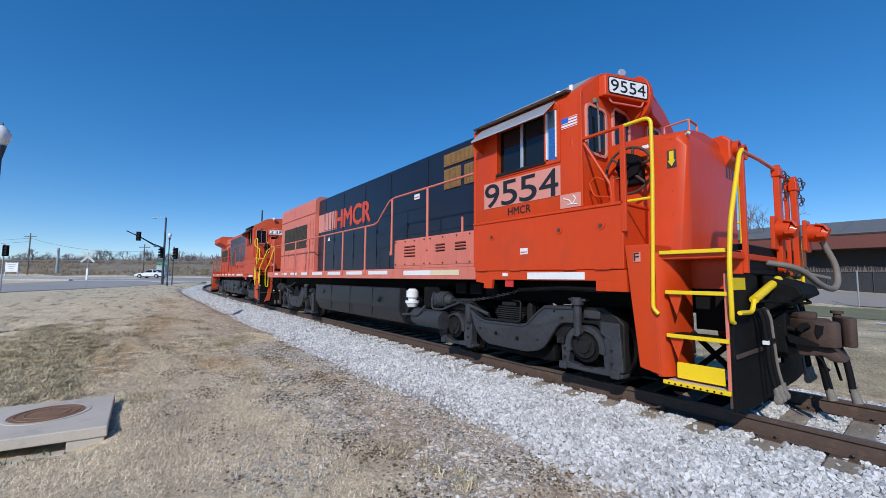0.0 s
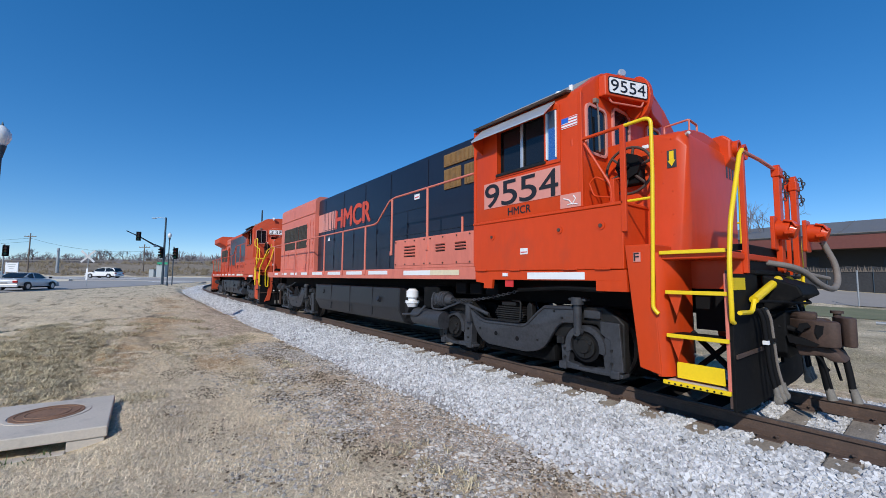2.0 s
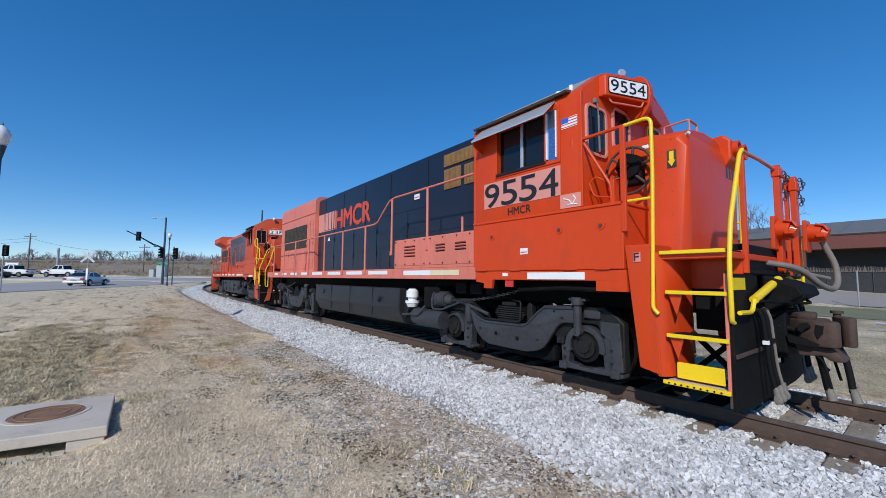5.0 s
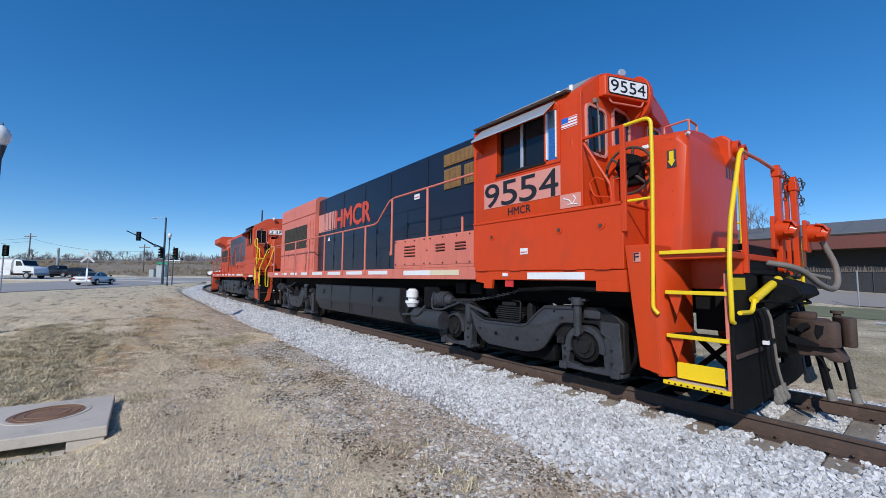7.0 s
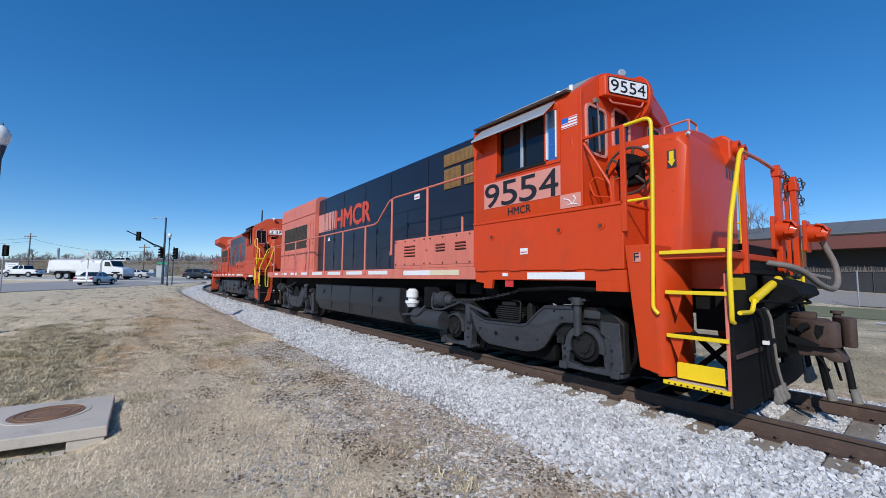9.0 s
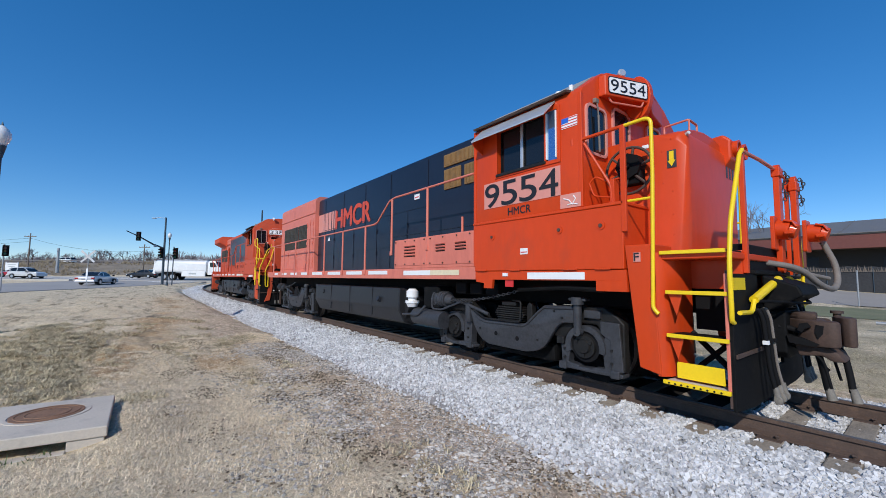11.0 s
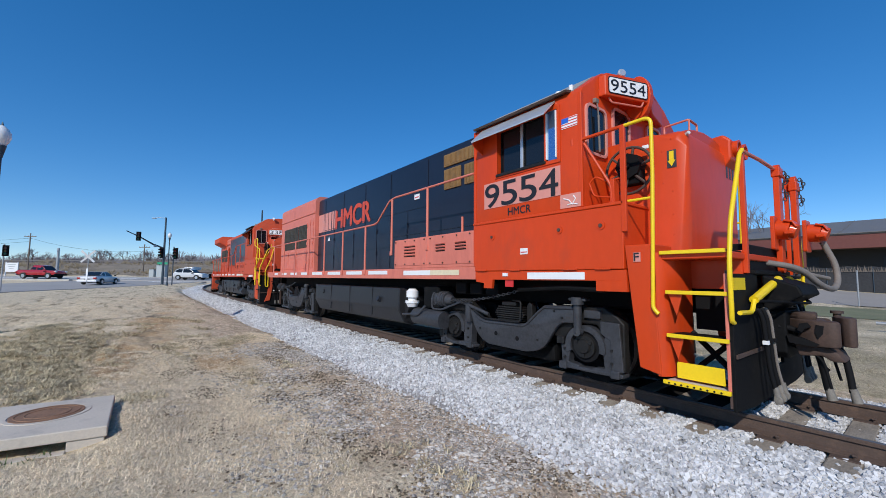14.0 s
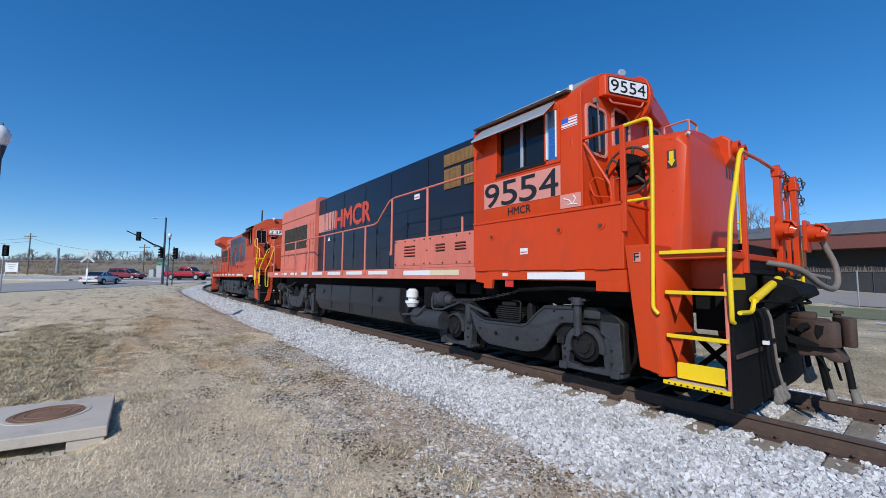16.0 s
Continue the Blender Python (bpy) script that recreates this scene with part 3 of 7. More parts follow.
            bolt_heads(bm, [(a + dx, s * 1.14, dz) for dx, dz in ((-.31, .32), (-.31, .44), (.38, .34), (.38, .50))], "y", .02, s * -.02)
            box(bm, a - .42, a - .30, s * 1.13, s * 1.19, .50, .60, .015)
            pieces("liner_bolt", bm, M["truckdark"], jb)
            bm = B()
            box(bm, a - .42, a + .52, s * .98, s * 1.15, .175, .225, .012)
            for dx in (-.34, .42):
                box(bm, a + dx - .06, a + dx + .06, s * 1.0, s * 1.17, .16, .26, .012)
            pieces("tie_bar", bm, g, jb)
        # brake cylinder, hanger and shoe
        bm = B()
        a = c - 1.3715
        cyl(bm, (a - .42, s * 1.2, 1.0), (a - .12, s * 1.2, .99), .15, 22)
        cyl(bm, (a - .12, s * 1.2, .99), (a + .02, s * 1.2, .985), .11, 22, .07)
        cyl(bm, (a - .46, s * 1.2, 1.0), (a - .42, s * 1.2, 1.0), .165, 22)
        cyl(bm, (a + .02, s * 1.2, .985), (a + .5, s * 1.19, .93), .025, 8)
        for t in range(8):
            ang = t * math.pi / 4
            cyl(bm, (a - .48, s * 1.2 + .15 * math.cos(ang), 1.0 + .15 * math.sin(ang)), (a - .40, s * 1.2 + .15 * math.cos(ang), 1.0 + .15 * math.sin(ang)), .016, 6)
        for q in range(3):
            cyl(bm, (a - .33 + q * .08, s * 1.2, .998), (a - .31 + q * .08, s * 1.2, .997), .158, 22)
        part("brake_cylinder", bm, g, root, smooth=True)
        bm = B()
        p0, p1 = Vector((a - .05, s * 1.25, .985)), Vector((c + .35, s * 1.3, 1.22))
        for q in range(30):
            t = (q + .5) / 30
            o_ = p0.lerp(p1, t) - Vector((0, 0, .05 * 4 * t * (1 - t)))
            dv = (p1 - p0).normalized()
            up_ = Vector((0, 1, 0)) if q % 2 else dv.cross(Vector((0, 1, 0)))
            tube(bm, [o_ + dv * .035 * math.cos(b_) + up_ * .02 * math.sin(b_) for b_ in np.linspace(0, 6.283, 9)[:-1]], .0075, 5, closed=True)
        part("brake_chain", bm, M["truckgrey"], root, "steel brake chain")
        bm = B()
        box(bm, a + .38, a + .5, s * 1.12, s * 1.22, .62, .98, .02)
        prism(bm, [(a + .42, .62), (a + .60, .66), (a + .62, .30), (a + .50, .26)], "y", s * .74, s * .9, .01)
        cyl(bm, (a + .45, s * 1.2, .93), (a + .95, s * 1.18, .80), .03, 8)
        part("brake_lever", bm, g, root)
        bm = B()
        d = c + 1.32
        cyl(bm, (d, s * 1.22, .68), (d, s * 1.22, 1.08), .055, 14)
        cyl(bm, (d, s * 1.22, 1.06), (d, s * 1.22, 1.16), .085, 14)
        cyl(bm, (d, s * 1.18, .70), (d, s * 1.26, .70), .06, 12)
        box(bm, d - .13, d + .13, s * 1.1, s * 1.24, 1.11, 1.15, .01)
        part("damper", bm, g, root, "upright grey shock damper", smooth=True)
        bm = B()
        prism(bm, [(c + 1.60, .86), (c + 1.86, .85), (c + 1.90, .25), (c + 1.74, .22), (c + 1.73, .62), (c + 1.60, .70)], "y", s * 1.11, s * 1.15, .012)
        box(bm, c + 1.36, c + 1.60, s * 1.0, s * 1.15, .88, .99, .015)
        part("pedestal_strap", bm, g, root)
    bm = B()
    box(bm, c - .35, c + .35, -1.0, 1.0, .45, .85, .03)
    part("end_transom", box(B(), c - 1.9, c - 1.8, -1.0, 1.0, .6, .85, .02), M["black"], root)
    part("bolster", bm, M["black"], root)
    # motor boxes sized to block light from the far side
    for ax in (-1.3715, 1.3715):
        part("traction_motor", box(B(), c + ax - .58, c + ax + .58, -.62, .62, .14, .95, .06), M["black"], root)
    # solid block added to stop light passing under the truck
    part("light_stop_block", box(B(), c - .75, c + .75, -.95, .95, .16, .44, .05), M["black"], root)
    for ax in (-1.3715, 1.3715):
        wheelset(root, c + ax, M["black"])


def steps(root, front, o, edge="yellow"):
    """Corner step wells at one end; front: +1 at the cab end, -1 at the other (mirrored about x of the frame's middle)."""
    X = (lambda x: x) if front > 0 else (lambda x: -15.68 - x)
    for s in (-1, 1):
        bm = B()
        prism(bm, [(X(-.28), 1.80), (X(.02), 1.80), (X(.05), 1.2), (X(.085), .39), (X(-.14), .44)], "y", s * 1.5, s * .98, .012)
        col = part("step_column", bm, o, root)
        bm = B()   # curved back wall of the well
        prism(bm, [(X(.055), s * 1.495), (X(.10), s * 1.47), (X(.15), s * 1.40), (X(.20), s * 1.22), (X(.22), s * .98), (X(.05), s * .98)], "z", .38, 1.70)
        part("well_wall", bm, o, root, smooth=True)
        bm = B()
        box(bm, X(.22), X(.70), s * .96, s * .99, 1.31, 1.72, .004)
        part("well_back", bm, o, root)
        for i, (z, dep) in enumerate(((1.71, .5), (1.29, .30), (.84, .30), (.355, .34))):
            bm = B()
            box(bm, X(.12 + .04 * (i in (1, 2))), X(.70), s * 1.47, s * (1.5 - dep), z - .025, z, .004, 1)
            t = part("step_tread", bm, M["black"] if i < 3 else M["concrete"], root)
            bm = B()
            box(bm, X(.10 + .05 * (i in (1, 2))), X(.70), s * 1.505, s * 1.47, z - .036, z + .004, .004, 1)
            part("step_edge", bm, M[edge], t, edge + " painted step edge")
            if i in (1, 2):
                bm = B()
                prism(bm, [(X(.16), z - .03), (X(.30), z - .03), (X(.24), z - .26)], "y", s * 1.46, s * 1.44)
                part("step_bracket", bm, o, t)
            if i == 3:
                # row of black discs: dark of the grip holes given by colour alone
                bm = B()
                for q in range(9):
                    cyl(bm, (X(.16 + q * .058), s * 1.506, z - .02), (X(.16 + q * .058), s * 1.508, z - .02), .010, 8)
                part("grip_hole", bm, M["rubber_and_shade"], t)
        bm = B()
        box(bm, X(.20), X(.63), s * 1.40, s * 1.385, .38, .545, .003, 1)
        part("toe_board", bm, M[edge], root, "bright yellow painted toe board" if edge == "yellow" else "black painted toe board")
        # black plate added in place of the shade at the back of the well
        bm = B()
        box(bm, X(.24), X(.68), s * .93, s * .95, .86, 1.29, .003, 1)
        part("well_shadow_plate", bm, M["rubber_and_shade"], root)
        bm = B()
        tube(bm, [(X(.25), s * 1.1, .84), (X(.66), s * 1.1, .42)], .03, 6)
        tube(bm, [(X(.66), s * 1.1, .82), (X(.25), s * 1.1, .42)], .03, 6)
        part("cross_brace", bm, M["black"], root)


def stripes(root, segs, y, z0, z1, mat_, name="reflective_strip"):
    for a, b in segs:
        part(name, box(B(), a, b, y - .004, y + .002, z0, z1), mat_, root)


def louvres(root, x0, x1, z0, n, dz, y, parent_mat):
    for i in range(n):
        z = z0 + i * dz
        bm = B()
        prism(bm, [(y, z), (y - .022, z - .004), (y - .022, z - .012), (y, z - .03)], "x", x0, x1)
        part("louvre", bm, parent_mat, root)
        # black strip under each louvre in place of its shaded opening
        part("louvre_slot", box(B(), x0, x1, y - .0035, y, z - .045, z - .028), M["rubber_and_shade"], root)


def hood_section(x0, x1, w, z0, z1, r):
    """Long box with rounded shoulders along x."""
    pr = [(-w, z0), (-w, z1 - r)] + [(-w + r - r * math.cos(t), z1 - r + r * math.sin(t)) for t in np.linspace(.2, math.pi / 2, 5)]
    pr += [(-p, q) for p, q in pr[::-1]]
    return prism(B(), pr, "x", x0, x1)


def coupler(root, x, d):
    """Knuckle coupler with its shank; d is the way it points along x."""
    bm = B()
    box(bm, x - d * .2, x + d * .36, -.085, .085, .77, .92, .025)
    box(bm, x + d * .06, x + d * .13, -.12, .12, .74, .96, .02)
    c = part("coupler", bm, M["rust"], root, "rusty brown knuckle coupler")
    # head: a throat wall with a guard arm, open towards the mate, held by ribs above and below
    bm = B()
    hd_ = [(.14, -.12), (.26, -.25), (.38, -.32), (.52, -.34), (.58, -.30), (.57, -.23), (.49, -.17), (.42, -.08), (.42, .06), (.46, .14), (.42, .21), (.30, .19), (.14, .13)]
    prism(bm, [(x + d * p, q) for p, q in hd_], "z", .72, .99, .028)
    part("coupler_head", bm, M["rust"], c, smooth=True)
    bm = B()
    prism(bm, [(x + d * p, q) for p, q in ((.14, -.10), (.24, -.20), (.40, -.24), (.36, -.10), (.33, .02), (.36, .12), (.26, .15), (.14, .10))], "z", .98, 1.06, .025)
    part("upper_lug", bm, M["rust"], c, smooth=True)
    bm = B()
    prism(bm, [(x + d * p, z) for p, z in ((.20, .73), (.44, .73), (.55, .66), (.60, .58), (.50, .57), (.42, .62), (.24, .60))], "y", -.24, .10, .02)
    part("lower_lug", bm, M["rust"], c, smooth=True)
    # black pieces on the solid casting imitate shaded hollows
    bm = B()
    prism(bm, [(x + d * p, z) for p, z in ((.27, .95), (.33, .965), (.36, .92), (.31, .90), (.29, .86), (.25, .88))], "y", -.335, -.29)
    prism(bm, [(x + d * p, z) for p, z in ((.40, .95), (.46, .94), (.45, .86), (.41, .80), (.39, .87))], "y", -.335, -.31)
    prism(bm, [(x + d * p, z) for p, z in ((.16, .82), (.28, .80), (.42, .75), (.38, .72), (.18, .74))], "y", -.335, -.20)
    pieces("pocket_shade_piece", bm, M["rubber_and_shade"], c, "black piece in place of a shaded hollow in the casting")
    bm = B()
    prism(bm, [(x + d * p, q) for p, q in ((.46, .14), (.50, .04), (.57, -.09), (.63, -.12), (.67, -.08), (.66, .06), (.62, .18), (.56, .22), (.48, .22))], "z", .72, 1.02, .018)
    part("knuckle", bm, M["rust"], c, smooth=True)
    bm = B()
    cyl(bm, (x + d * .50, .17, .62), (x + d * .50, .17, 1.06), .034, 12)
    cyl(bm, (x + d * .50, .17, 1.05), (x + d * .50, .17, 1.08), .055, 12)
    part("knuckle_pin", bm, M["rust"], c, smooth=True)
    bm = B()
    tube(bm, bend([(x + d * .36, 0, .66), (x + d * .38, -.04, .50), (x + d * .44, -.10, .46)], .04), .02, 8)
    part("lock_lifter", bm, M["black"], c)
    bm = B()
    prism(bm, [(-.3, .62), (-.3, 1.08), (.3, 1.08), (.3, .62), (.2, .55), (-.2, .55)], "x", x, x + d * .16, .02)
    part("draft_gear_pocket", bm, M["black"], root)
    return c


def end_plate(root, x, d, full, wide=1.45):
    """Pilot plate, hoses, lift bar, and at the cab end the rest of the clutter."""
    bm = B()
    prism(bm, [(-wide, .17), (-wide, 1.47), (-.62, 1.47), (-.62, 1.22), (-.32, 1.22), (-.32, .42), (.32, .42), (.32, 1.22), (.62, 1.22), (.62, 1.47), (wide, 1.47), (wide, .17), (wide * .62, .12), (-wide * .62, .12)], "x", x - d * .035, x, .006)
    pl = part("end_plate", bm, M["black"], root, "black pilot plate")
    bm = B()
    for s in (-1, 1):
        box(bm, x - d * .05, x - d * .03, s * (wide + .02), s * (wide - .05), .20, 1.50, .004)
        box(bm, x + d * .001, x + d * .02, s * (wide - .02), s * .35, .66, .70, .004)
    pieces("plate_flange", bm, M["rust"], pl)
    for s in (-1, 1) if full else ():
        part("plate_edge", box(B(), x - d * .06, x - d * .03, s * 1.475, s * 1.452, .35, 1.47, .006), M["pink"], pl, "worn red edge of the pilot plate")
    for s in (-1, 1) if full else ():
        part("yellow_panel", box(B(), x + d * .002, x + d * .006, s * 1.42, s * 1.06, 1.31, 1.43), M["yellow"], pl, "yellow reflective panel")
    coupler(root, x, d)
    # uncoupling lever
    bm = B()
    for s in (-1, 1) if full else ():
        tube(bm, bend([(x + d * .06, s * 1.47, 1.10), (x + d * .06, s * 1.10, 1.09), (x + d * .06, s * 1.00, 1.22)], .06), .022, 8)
        tube(bm, bend([(x + d * .06, s * 1.02, 1.21), (x + d * .10, s * .25, 1.42)], .06), .042, 10)
    pieces("uncoupling_handle", bm, M["yellow"], root, "yellow painted handle")
    bm = B()
    tube(bm, [(x + d * .08, -1.0, 1.20), (x + d * .3, -.1, 1.16), (x + d * .3, .1, 1.16), (x + d * .08, 1.0, 1.20)], .016, 8)
    part("lift_rod", bm, M["black"], root)
    # anti-climber shelf under the walkway's end
    bm = B()
    box(bm, x - d * .5, x + d * .02, -.75, .75, 1.47, 1.52, .01)
    prism(bm, [(x, 1.47), (x + d * .3, 1.35), (x + d * .34, 1.25), (x, 1.05)], "y", -.45, .45, .02)
    part("anticlimber", bm, M["black"], root)
    # air hoses, three a side
    for s in (-1, 1):
        for i in range(3):
            y = s * (.95 - .14 * i)
            pts = [(x + d * .02, y, 1.08), (x + d * .07, y, 1.12), (x + d * .10, y - s * .03, 1.02), (x + d * .11, y - s * .07, .76), (x + d * .12, y - s * .10, .50), (x + d * .15, y - s * .13, .31)]
            h = part("air_hose", tube(B(), bend(pts, .12, 5), .015 if i == 2 else .021, 10), M["hose"] if i == 2 else M["rubber_and_shade"], root, smooth=True)
            bm = B()
            cyl(bm, (x + d * .15, y - s * .13, .34), (x + d * .16, y - s * .135, .26), .024, 12, .030)
            prism(bm, [(x + d * .14, .27), (x + d * .18, .27), (x + d * .21, .22), (x + d * .20, .18), (x + d * .15, .17), (x + d * .13, .21)], "y", y - s * .155, y - s * .11, .010)
            part("gladhand", bm, M["gladhand"], h, "dull pale metal hose coupling", smooth=True)
            bm = B()
            box(bm, x + d * .085, x + d * .135, y - s * .09, y - s * .03, .76, .80, .004)
            part("hose_band", bm, M["white"] if i == 0 else M["rubber_and_shade"], h)
    # brake pipe hoses hanging by the coupler
    for s, y in ((-1, -.28), (1, .36)):
        e = .40 if s < 0 else .58
        pts = [(x + d * .08, y, .90), (x + d * .22, y * .8, .88), (x + d * e * .92, y * .4, .66), (x + d * e, y * .2, .42), (x + d * (e + .02), y * .1, .24)]
        h = part("brake_hose", tube(B(), bend(pts, .18, 6), .032, 10), M["rubber_and_shade"], root, smooth=True)
        bm = B()
        cyl(bm, (x + d * (e + .02), y * .1, .28), (x + d * (e + .05), y * .1, .14), .032, 10, .045)
        part("gladhand", bm, M["gladhand"], h, smooth=True)
        tube_b = tube(B(), bend([(x + d * .15, y * .6, .7), (x + d * .42, y * .8, .62), (x + d * .48, y * .9, .3)], .12, 5), .014, 8)
        part("chain_hose", tube_b, M["rubber_and_shade"], root)


def handrails(root, cab_mat, rear_mat):
    yl, o = M["yellow"], cab_mat
    for s in (-1, 1):
        Y = s * 1.5
        # long rail: high by the cab, low along the hood
        bm = B()
        tube(bm, bend([(-2.86, Y, 3.19), (-5.50, Y, 3.19), (-5.72, Y, 3.14), (-6.28, Y, 2.70), (-6.5, Y, 2.68), (-15.9, Y, 2.68), (-16.05, Y, 2.5)], .1, 4), .021, 10)
        rl = part("long_handrail", bm, M["pink"] if rear_mat == M["pink"] else o, root, smooth=True)
        for x, zt, zb in ((-4.21, 3.19, 1.95), (-5.58, 3.19, 1.90), (-6.87, 2.68, 1.48), (-8.24, 2.68, 1.48), (-9.6, 2.68, 1.48), (-11.0, 2.68, 1.48), (-12.4, 2.68, 1.48), (-13.8, 2.68, 1.48), (-15.2, 2.68, 1.48)):
            bm = B()
            box(bm, x - .028, x + .028, Y - s * .012, Y + s * .022, zb, zt - .01, .008, 1)
            box(bm, x - .04, x + .04, Y - s * .0, Y + s * .03, zb, zb + .10, .006, 1)
            part("stanchion", bm, rear_mat, root)
        # corner post by the nose
        bm = B()
        tube(bm, bend([(-.93, Y * .985, 3.21), (-.24, Y, 3.215)], .05), .022, 10)
        tube(bm, [(-.95, Y * .985, 3.25), (-.95, Y * .985, 3.16)], .03, 8)
        part("grab_rail", bm, o, root)
        bm = B()
        tube(bm, bend([(-.24, Y, 3.215), (.06, Y, 3.225), (.06, Y, 2.6), (.035, Y * 1.02, 1.10), (.09, Y * 1.02, 1.04)], .09, 5), .021, 10)
        part("entry_grab_iron", bm, yl, root, "yellow painted grab iron", smooth=True)
        bm = B()
        box(bm, -.30, -.235, Y - .02, Y + .02, 1.96, 3.22, .008)
        part("corner_stanchion", bm, o, root)
        bm = B()
        tube(bm, [(-.22, Y, 2.31), (.05, Y, 2.31)], .016, 8)
        part("cross_bar", bm, yl, root)
        bm = B()
        tube(bm, bend([(-.78, Y * .99, 3.15), (-.45, Y * .97, 2.55), (-.43, Y * .97, 2.34)], .05), .018, 8)
        box(bm, -.46, -.40, Y * .98, Y * .9, 2.32, 2.62, .006)
        tube(bm, bend([(-.74, Y * .96, 2.62), (-.66, Y * .96, 2.70), (-.5, Y * .95, 2.60), (-.36, Y * .95, 2.62)], .05), .012, 8)
        tube(bm, bend([(-.74, Y * .96, 2.62), (-.68, Y * .96, 2.45), (-.45, Y * .95, 2.40)], .05), .010, 8)
        part("brace", bm, o, root)
        # front corner iron
        bm = B()
        tube(bm, bend([(.74, s * .97, 2.78), (.74, s * 1.06, 2.72), (.74, s * 1.44, 1.98), (.74, s * 1.53, 1.55), (.74, s * 1.52, 1.15), (.73, s * 1.49, 1.02), (.73, s * 1.43, 1.0)], .14, 5), .022, 10)
        part("corner_grab_iron", bm, yl, root, "bent yellow painted grab iron", smooth=True)
        bm = B()
        box(bm, .70, .745, s * .97, s * .91, 1.48, 2.77, .006)
        part("end_post", bm, o, root)
        bm = B()
        tube(bm, bend([(.735, s * .95, 2.77), (.735, s * .3, 2.80), (.735, s * -.02 if s > 0 else -.02, 2.80)], .05), .02, 10)
        part("front_handrail", bm, M["pink"], root)


def window_set(root, name, axis, a, outline_o, outline_i, frame_mat, depth, sgn):
    """Framed pane: frame ring proud of the wall and dark glass in it."""
    fr = part(name, ring_prism(B(), outline_o, outline_i, axis, a - sgn * .01, a + sgn * depth), frame_mat, root)
    part("pane", prism(B(), outline_i, axis, a + sgn * .004, a + sgn * .010), M["glass"], fr, "dark glass pane")
    return fr


def locomotive(m, label, number, first):
    root = thing("locomotive", label, "locomotive", m, "coupled locomotives")
    o, pk, nv = M["orange"] if first else M["fadedorange"], M["pink"], M["navy"]
    body2 = pk if first else o
    # underframe
    bm = B()
    box(bm, -16.0, .45, -.75, .75, 1.02, 1.45, .02)
    part("underframe", bm, M["black"], root)
    bm = B()
    box(bm, -16.1, -2.83, -1.5, 1.5, 1.385, 1.60, .008, 1)
    part("side_sill", bm, body2, root)
    bm = B()
    box(bm, -2.83, -.27, -1.49, 1.49, 1.385, 1.52, .006, 1)
    part("cab_sill", bm, o, root)
    bm = B()
    box(bm, -16.3, -15.9, -1.46, 1.46, 1.52, 1.62, .01, 1)
    box(bm, -.27, .72, -1.46, 1.46, 1.62, 1.69, .01, 1)
    pieces("end_deck", bm, o, root)
    bm = B()
    for s in (-1, 1):
        box(bm, -.65, -.26, s * 1.496, s * 1.44, 1.26, 1.39, .004, 1)
        prism(bm, [(-2.80, 1.40), (-2.42, 1.40), (-2.44, 1.25), (-2.62, 1.25), (-2.62, 1.33), (-2.8, 1.35)], "y", s * 1.497, s * 1.45)
    pieces("jacking_pad", bm, o, root)
    # equipment box under the cab
    bm = B()
    box(bm, -2.83, -.285, -1.505, 1.505, 1.525, 2.29, .012)
    eb = part("equipment_box", bm, o, root)
    bm = B()
    box(bm, -2.86, -.27, -1.52, 1.52, 2.285, 2.325, .008)
    part("box_lid", bm, o, eb)
    bm = B()
    for s in (-1, 1):
        for a, b in ((-2.75, -2.55), (-2.05, -1.85), (-1.1, -.9), (-.65, -.45)):
            box(bm, a, b, s * 1.505, s * 1.52, 1.52, 1.55, .004, 1)
    pieces("hinge", bm, o, eb)
    bm = B()
    for s in (-1, 1):
        for x in (-1.16, -.56, -2.42):
            lt = part("latch", cyl(B(), (x, s * 1.505, 2.06), (x, s * 1.517, 2.06), .052, 18), o, eb)
            part("latch_pin", cyl(B(), (x, s * 1.515, 2.06), (x, s * 1.53, 2.06), .024, 8), M["rust"], lt, "worn rusty latch")
    bm.free()
    # cab shell
    pr = [(-1.5, 2.32), (-1.5, 3.86), (-1.45, 3.93), (-.98, 4.27), (-.86, 4.31), (-.4, 4.37), (0, 4.39)]
    pr += [(-a, b) for a, b in pr[-2::-1]]
    bm = prism(B(), pr, "x", -2.84, -.80, .012)
    for co, no in (((-2.30, 0, 0), (1, 0, 0)), ((-1.17, 0, 0), (1, 0, 0)), ((0, 0, 3.04), (0, 0, 1)), ((0, 0, 3.74), (0, 0, 1))):
        bmesh.ops.bisect_plane(bm, geom=bm.verts[:] + bm.edges[:] + bm.faces[:], plane_co=co, plane_no=no)
    hole = [f for f in bm.faces if abs(f.normal.y) > .9 and abs(f.calc_center_median().y) > 1.45 and -2.30 < f.calc_center_median().x < -1.17 and 3.04 < f.calc_center_median().z < 3.74]
    deep = bmesh.ops.extrude_face_region(bm, geom=hole)["geom"]
    for v in deep:
        if isinstance(v, bmesh.types.BMVert):
            v.co.y -= math.copysign(.13, v.co.y)
    bmesh.ops.delete(bm, geom=hole, context="FACES_ONLY")
    cab = part("cab", bm, o, root, smooth=True)
    bm = B()
    for s in (-1, 1):
        box(bm, -2.86, -2.80, s * 1.508, s * 1.46, 1.6, 3.9, .01)
        box(bm, -.86, -.797, s * 1.506, s * 1.46, 2.33, 3.86, .008)
    pieces("corner_strip", bm, o, cab)
    bm = B()
    pr2 = [(a * 1.0, b + .012) for a, b in pr[2:-2]]
    prism(bm, pr2 + [(a, b - .025) for a, b in pr2[::-1]], "x", -2.80, -.94)
    part("roof_sheet", bm, M["roofgrey"], cab, "grey roof sheet")
    for s in (-1, 1):
        bm = B()
